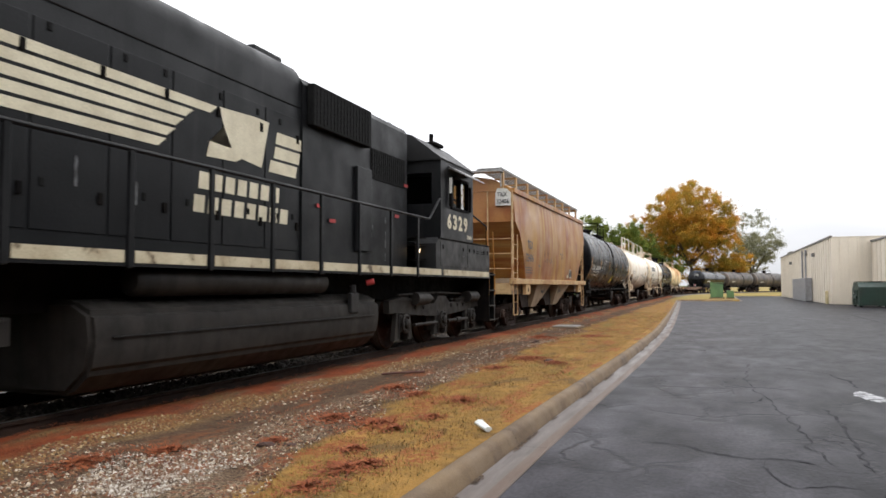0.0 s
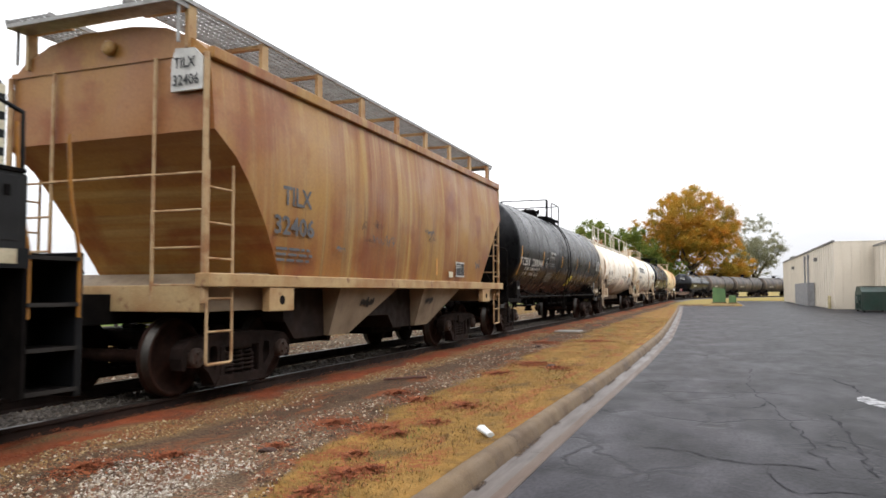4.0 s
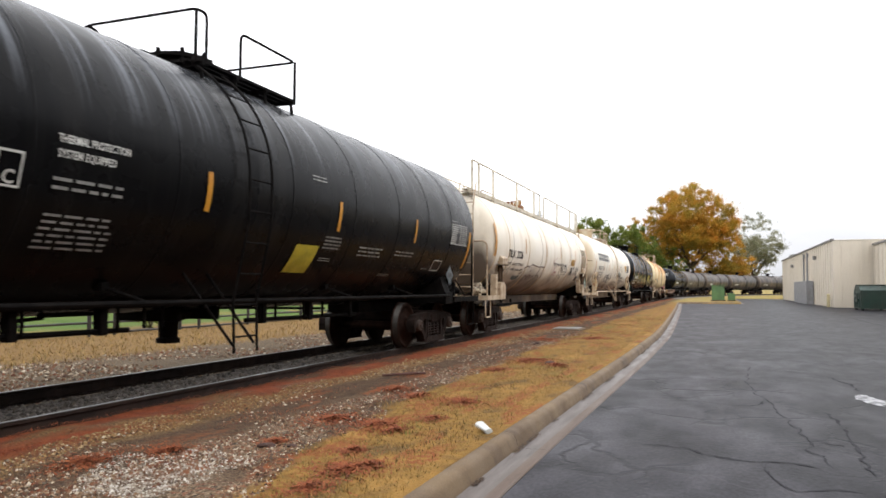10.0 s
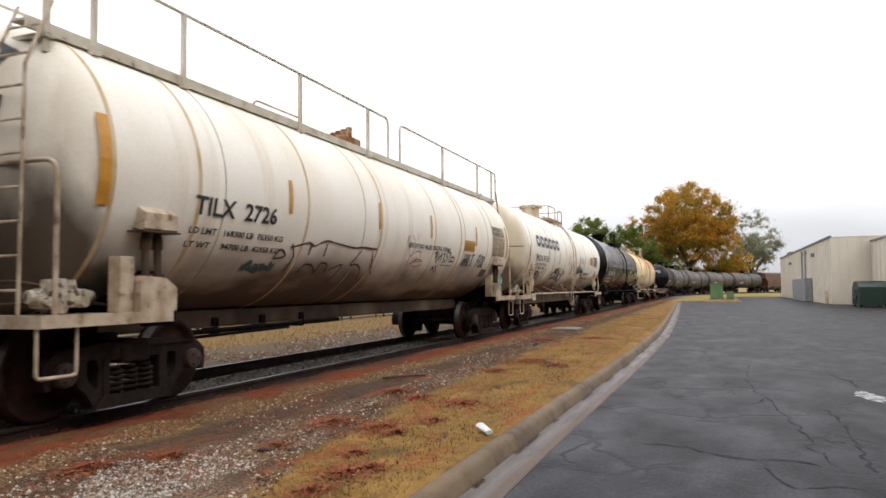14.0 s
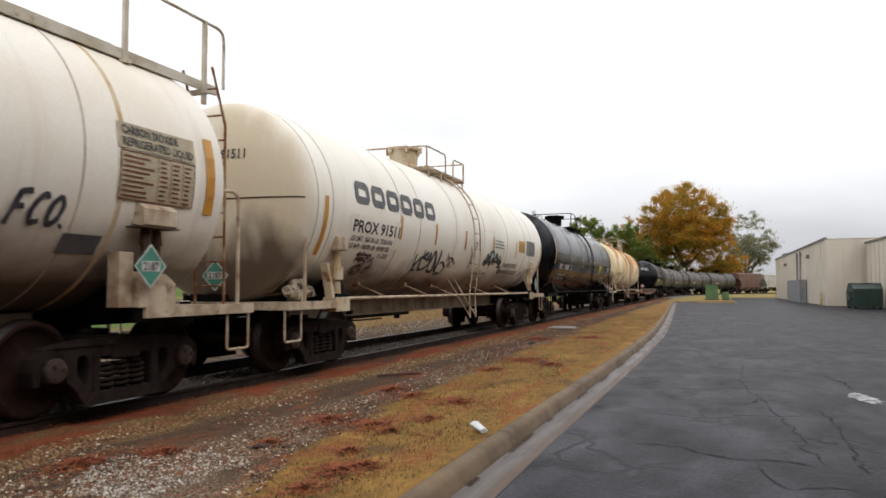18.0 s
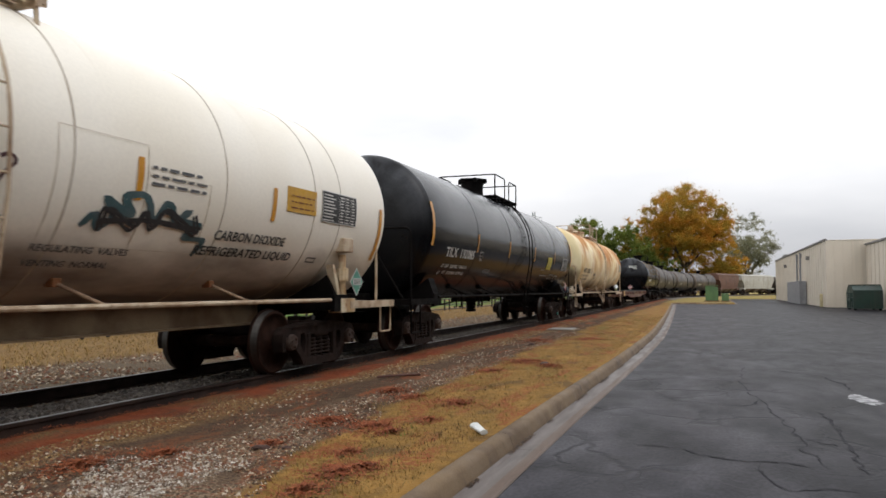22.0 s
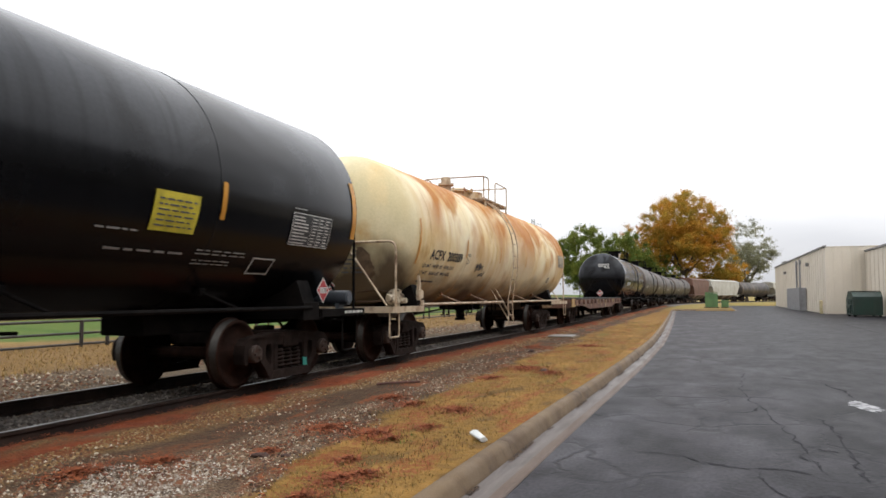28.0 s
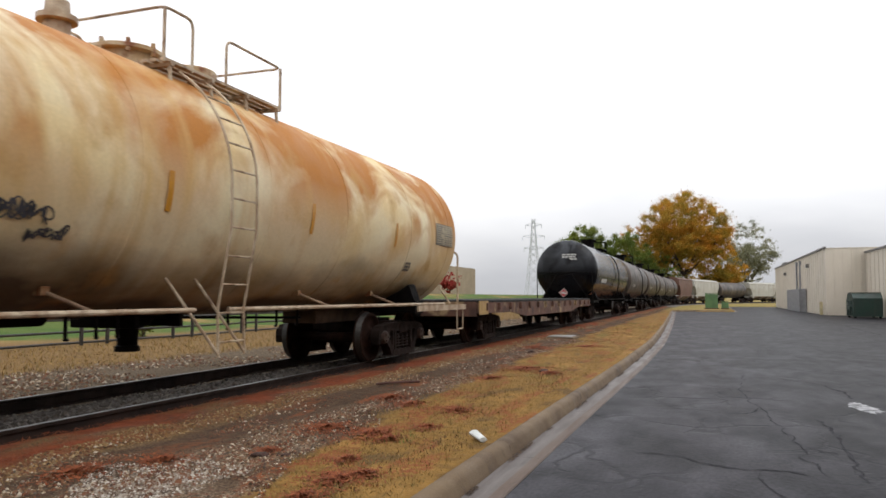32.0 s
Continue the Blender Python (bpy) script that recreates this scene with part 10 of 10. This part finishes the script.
    for s in (1, -1):
        bm = B()
        prof = [(m(5.85), 0.02), (m(5.86), 0.12), (m(5.92), 0.16), (m(9.68), 0.16), (m(9.74), 0.12), (m(9.75), 0.02)]
        lathe(bm, prof, "y", (s * 1.25, 0, 1.28), 24)
        smooth(part("air_reservoir", bm, grime, car, "dusty cylindrical air reservoir"), 40)
        bm = B()
        span(bm, s * 1.36, s * 1.44, m(10.35), m(10.62), 0.80, 1.12, 0.02)
        rod(bm, (s * 1.4, m(10.48), 1.10), (s * 1.4, m(10.48), 1.25), 0.05, seg=10)
        part("filler_neck", bm, panel, car)
        bm = B()
        rod(bm, (s * 1.38, m(11.0), 1.28), (s * 1.50, m(11.05), 1.31), 0.05, seg=10)
        part("fuel_cutoff", bm, red_tag, car, "red emergency fuel cut-off")
    # cab
    z0, z1 = 2.24, 3.86
    ya, yb = m(14.22), m(16.38)
    for s in (1, -1):
        bm = B()
        wy0, wy1, wz0, wz1 = m(14.86), m(15.95), 2.94, 3.56
        xa, xb = s * 1.44, s * 1.50
        for y0, y1, a, b in ((ya, yb, z0, wz0), (ya, yb, wz1, z1), (ya, wy0, wz0, wz1), (wy1, yb, wz0, wz1)):
            span(bm, xa, xb, y0, y1, a, b)
        side = part("cab_side", bm, loco_black, car)
        bm = B()
        span(bm, s * 1.46, s * 1.47, (wy0 + wy1) / 2, wy1, wz0, wz1)
        pane = part("side_window", bm, win, side)
        pane.visible_shadow = False
        bm = B()
        for y0, y1, a, b in ((wy0 - 0.05, wy1 + 0.05, wz0 - 0.05, wz0), (wy0 - 0.05, wy1 + 0.05, wz1, wz1 + 0.05), (wy0 - 0.05, wy0, wz0, wz1), (wy1, wy1 + 0.05, wz0, wz1),
                             ((wy0 + wy1) / 2 - 0.03, (wy0 + wy1) / 2 + 0.03, wz0, wz1)):
            span(bm, s * 1.43, s * 1.53, y0, y1, a, b)
        part("window_frame", bm, under_black, side)
        bm = B()
        prism(bm, [(wy0 - 0.15, 3.74), (wy1 + 0.2, 3.74), (wy1 + 0.2, 3.76), (wy0 - 0.15, 3.76)], s * 1.50, s * 1.52)
        v0 = [bm.verts.new(p) for p in ((s * 1.50, wy0 - 0.15, 3.78), (s * 1.50, wy1 + 0.2, 3.78), (s * 1.86, wy1 + 0.2, 3.58), (s * 1.86, wy0 - 0.15, 3.58))]
        v1 = [bm.verts.new((v.co.x, v.co.y, v.co.z + 0.025)) for v in v0]
        bm.faces.new(v0)
        bm.faces.new(v1[::-1])
        for i in range(4):
            bm.faces.new((v0[i], v0[(i + 1) % 4], v1[(i + 1) % 4], v1[i]))
        bmesh.ops.recalc_face_normals(bm, faces=bm.faces[:])
        part("awning", bm, galv, side, "grey window awning")
        bm = B()
        span(bm, s * 1.53, s * 1.60, wy0 - 0.24, wy0 - 0.10, 2.92, 3.56, 0.015)
        part("mirror", bm, under_black, side)
        # mirror glass in flat white: its bright reflection is painted on
        bm = B()
        span(bm, s * 1.545, s * 1.605, wy0 - 0.242, wy0 - 0.238, 3.2, 3.53)
        part("mirror_glass", bm, white_mark, side)
        bm = B()
        span(bm, s * 1.45, s * 1.56, wy1 + 0.08, wy1 + 0.16, 2.92, 3.5, 0.01)
        part("wind_deflector", bm, under_black, side)
        for i, d in enumerate("6329"):
            if s > 0:
                bm = letters(d, 0.42, 0.27, 0.045)
                part("cab_number", on_side(bm, m(14.60) + i * 0.36, 2.47, 1.50, 0.006), cream_mark, car, "cream road number digit")
        if s > 0:
            part("model_stencil", on_side(letters("SD40E", 0.12, 0.32), m(15.92), 2.30, 1.50, 0.006), cream_mark, car)
    for y0, y1 in ((ya, ya + 0.06), (yb - 0.06, yb)):
        bm = B()
        span(bm, -1.44, 1.44, y0, y1, z0, 2.95)
        span(bm, -1.44, 1.44, y0, y1, 3.60, z1)
        for x0, x1 in ((-1.44, -1.30), (-0.62, 0.62), (1.30, 1.44)):
            span(bm, x0, x1, y0, y1, 2.95, 3.60)
        part("cab_wall", bm, loco_black, car)
    bm = B()
    prism_y(bm, [(-1.50, 3.86), (1.50, 3.86), (1.52, 3.90), (0.85, 4.42), (0.5, 4.50), (-0.5, 4.50), (-0.85, 4.42), (-1.52, 3.90)], ya - 0.05, yb + 0.12)
    part("cab_roof", bm, panel, car, "dusty grey cab roof")
    bm = B()
    span(bm, -1.43, 1.43, ya + 0.07, yb - 0.07, 2.15, 2.24)
    span(bm, 0.5, 1.1, m(15.0), m(15.5), 2.24, 2.85, 0.05)
    span(bm, -0.3, 0.25, m(15.8), m(16.2), 2.24, 3.1, 0.03)
    part("cab_floor", bm, dim, car)
    for s in (1, -1):
        for y in (ya + 0.03, yb - 0.03):
            bm = B()
            span(bm, s * 0.62, s * 1.30, y - 0.005, y + 0.005, 2.95, 3.60)
            p = part("end_window", bm, win, car)
            p.visible_shadow = False
    bm = B()
    span(bm, -0.18, 0.18, m(14.9), m(15.5), 4.50, 4.62, 0.03)
    rod(bm, (0.75, m(15.6), 4.42), (0.75, m(15.6), 4.72), 0.05, seg=10)
    span(bm, 0.62, 0.95, m(15.35), m(15.9), 4.42, 4.5, 0.02)
    rod(bm, (-0.4, m(13.7), 4.36), (-0.4, m(13.7), 4.75), 0.07, seg=10)
    for k in range(3):
        rod(bm, (0.2 + 0.16 * k, m(13.3), 4.5), (0.2 + 0.16 * k, m(13.75), 4.55), 0.03, 0.075, 12)
    span(bm, 0.05, 0.6, m(13.25), m(13.35), 4.36, 4.52)
    part("horn", bm, under_black, car)
    # side box under the cab and nose
    for s in (1, -1):
        bm = B()
        prism(bm, [(m(13.95), 1.585), (m(17.72), 1.585), (m(17.72), 2.18), (m(17.6), 2.24), (m(14.15), 2.24), (m(13.95), 2.10)], s * 1.03, s * 1.495)
        bx = part("battery_box", bm, panel, car, "dusty black side box")
        bm = B()
        span(bm, s * 1.485, s * 1.512, m(14.1), m(17.7), 2.20, 2.235, 0.006)
        part("box_rim", bm, under_black, bx)
        for u, w in ((14.2, 1.72), (15.98, 1.66)):
            bm = B()
            span(bm, s * 1.496, s * 1.501, m(u), m(u) + w, 1.64, 2.17, 0.003)
            part("box_door", bm, panel, bx)
        for u in (14.32, 15.62, 16.08, 16.42, 17.2, 17.5):
            bm = B()
            span(bm, s * 1.501, s * 1.512, m(u), m(u) + 0.055, 2.0, 2.09, 0.004)
            part("latch", bm, under_black, bx)
        for u in (16.62, 17.0):
            for dz in (0.0, 0.05):
                bm = B()
                span(bm, s * 1.501, s * 1.506, m(u), m(u) + 0.17, 1.99 + dz, 2.012 + dz)
                part("vent_slot", bm, under_black, bx)
        bm = B()
        span(bm, s * 1.501, s * 1.505, m(15.6), m(15.7), 1.88, 1.91)
        part("small_plate", bm, faded, bx)
    bm = B()
    prism(bm, [(m(16.38), 2.24), (m(18.0), 2.24), (m(18.0), 3.05), (m(17.9), 3.15), (m(16.38), 3.28)], -0.92, 0.92)
    bmesh.ops.bevel(bm, geom=bm.edges[:], offset=0.05, segments=2, affect="EDGES")
    part("nose", bm, loco_black, car)
    bm = B()
    span(bm, -0.92, 0.92, m(16.38), m(18.0), 1.585, 2.24)
    part("nose_base", bm, loco_black, car)
    for k in range(5):
        z = 2.34 + k * 0.16
        a = 17.42 + 0.02 * (4 - k) + (0.10 * (4 - k) if k < 4 else 0) * 0.5
        part("nose_stripe", on_side(rect_bm(17.95 - a, 0.085), m(a), z, 0.92, 0.004), cream_mark, car, "cream nose stripe")
    # front steps and pilot
    bm = B()
    span(bm, -1.45, 1.45, m(18.28), m(18.36), 0.30, 1.58, 0.01)
    part("pilot", bm, loco_black, car)
    for s in (1, -1):
        bm = B()
        span(bm, s * 0.95, s * 0.99, m(17.75), m(18.3), 0.35, 1.58)
        span(bm, s * 0.98, s * 1.48, m(17.72), m(17.76), 0.35, 1.58)
        part("step_well", bm, under_black, car)
        for z in (0.36, 0.72, 1.10, 1.50):
            bm = B()
            span(bm, s * 1.0, s * 1.48, m(17.76), m(18.28), z, z + 0.03)
            st = part("step", bm, under_black, car)
            bm = B()
            span(bm, s * 1.481, s * 1.487, m(17.76), m(18.28), z, z + 0.035)
            part("step_edge", bm, grime, st, "worn grey step edge")
        for yy in (m(17.78), m(18.30)):
            bm = B()
            pipe(bm, [(s * 1.46, yy, 1.0), (s * 1.46, yy, 1.55), (s * 1.46, yy - 0.12, 2.1), (s * 1.46, yy - 0.15, 2.62)], 0.018, bend=0.1)
            part("grab_rail", bm, yellow_step, car, "yellow grab rail")
        bm = B()
        pipe(bm, [(s * 1.0, m(16.45), 3.30), (s * 1.42, m(17.72), 2.72), (s * 1.42, m(17.74), 1.6)], 0.022)
        part("nose_handrail", bm, loco_black, car)
    coupler(car, m(18.35), 1, 0.55)
    coupler(car, m(-2.9), -1, 0.55)
    bm = B()
    span(bm, -1.45, 1.45, m(-2.98), m(-2.9), 0.30, 1.58, 0.01)
    part("rear_pilot", bm, loco_black, car)
    # step light behind the cab
    bm = B()
    rod(bm, (1.10, m(13.95), 1.95), (1.14, m(13.95), 1.95), 0.045, seg=12)
    part("step_light", bm, glow("warm_step_light", (1.0, 0.72, 0.4), 6.0), car, "small lit step light")
    for z in (1.75, 2.05, 2.2):
        bm = B()
        span(bm, 1.03, 1.30, m(13.6), m(13.9), z, z + 0.02)
        part("cab_step", bm, under_black, car)
    MOVING.append((car, mid, (bogies[1] - bogies[0]) / 2, wheels))


locomotive()

# ---------------------------------------------------------------- what moves
def motions():
    """The train rolls towards the camera; its near wheels turn."""
    for car, mid, half, wheels in MOVING:
        walk(car, [(float(t), car_pose(mid - rolled(t), half)) for t in range(33)])
        for w in wheels:
            r = w.location.z
            x, y, z = w.location
            steps = [i * 0.17 for i in range(189)] + [32.0]
            if mid > 150:
                steps = [0.0, 32.0]
                walk(w, [(t, pose(x, y, z)) for t in steps])
                continue
            walk(w, [(t, pose(x, y, z, math.degrees(rolled(t) / r))) for t in steps])


motions()
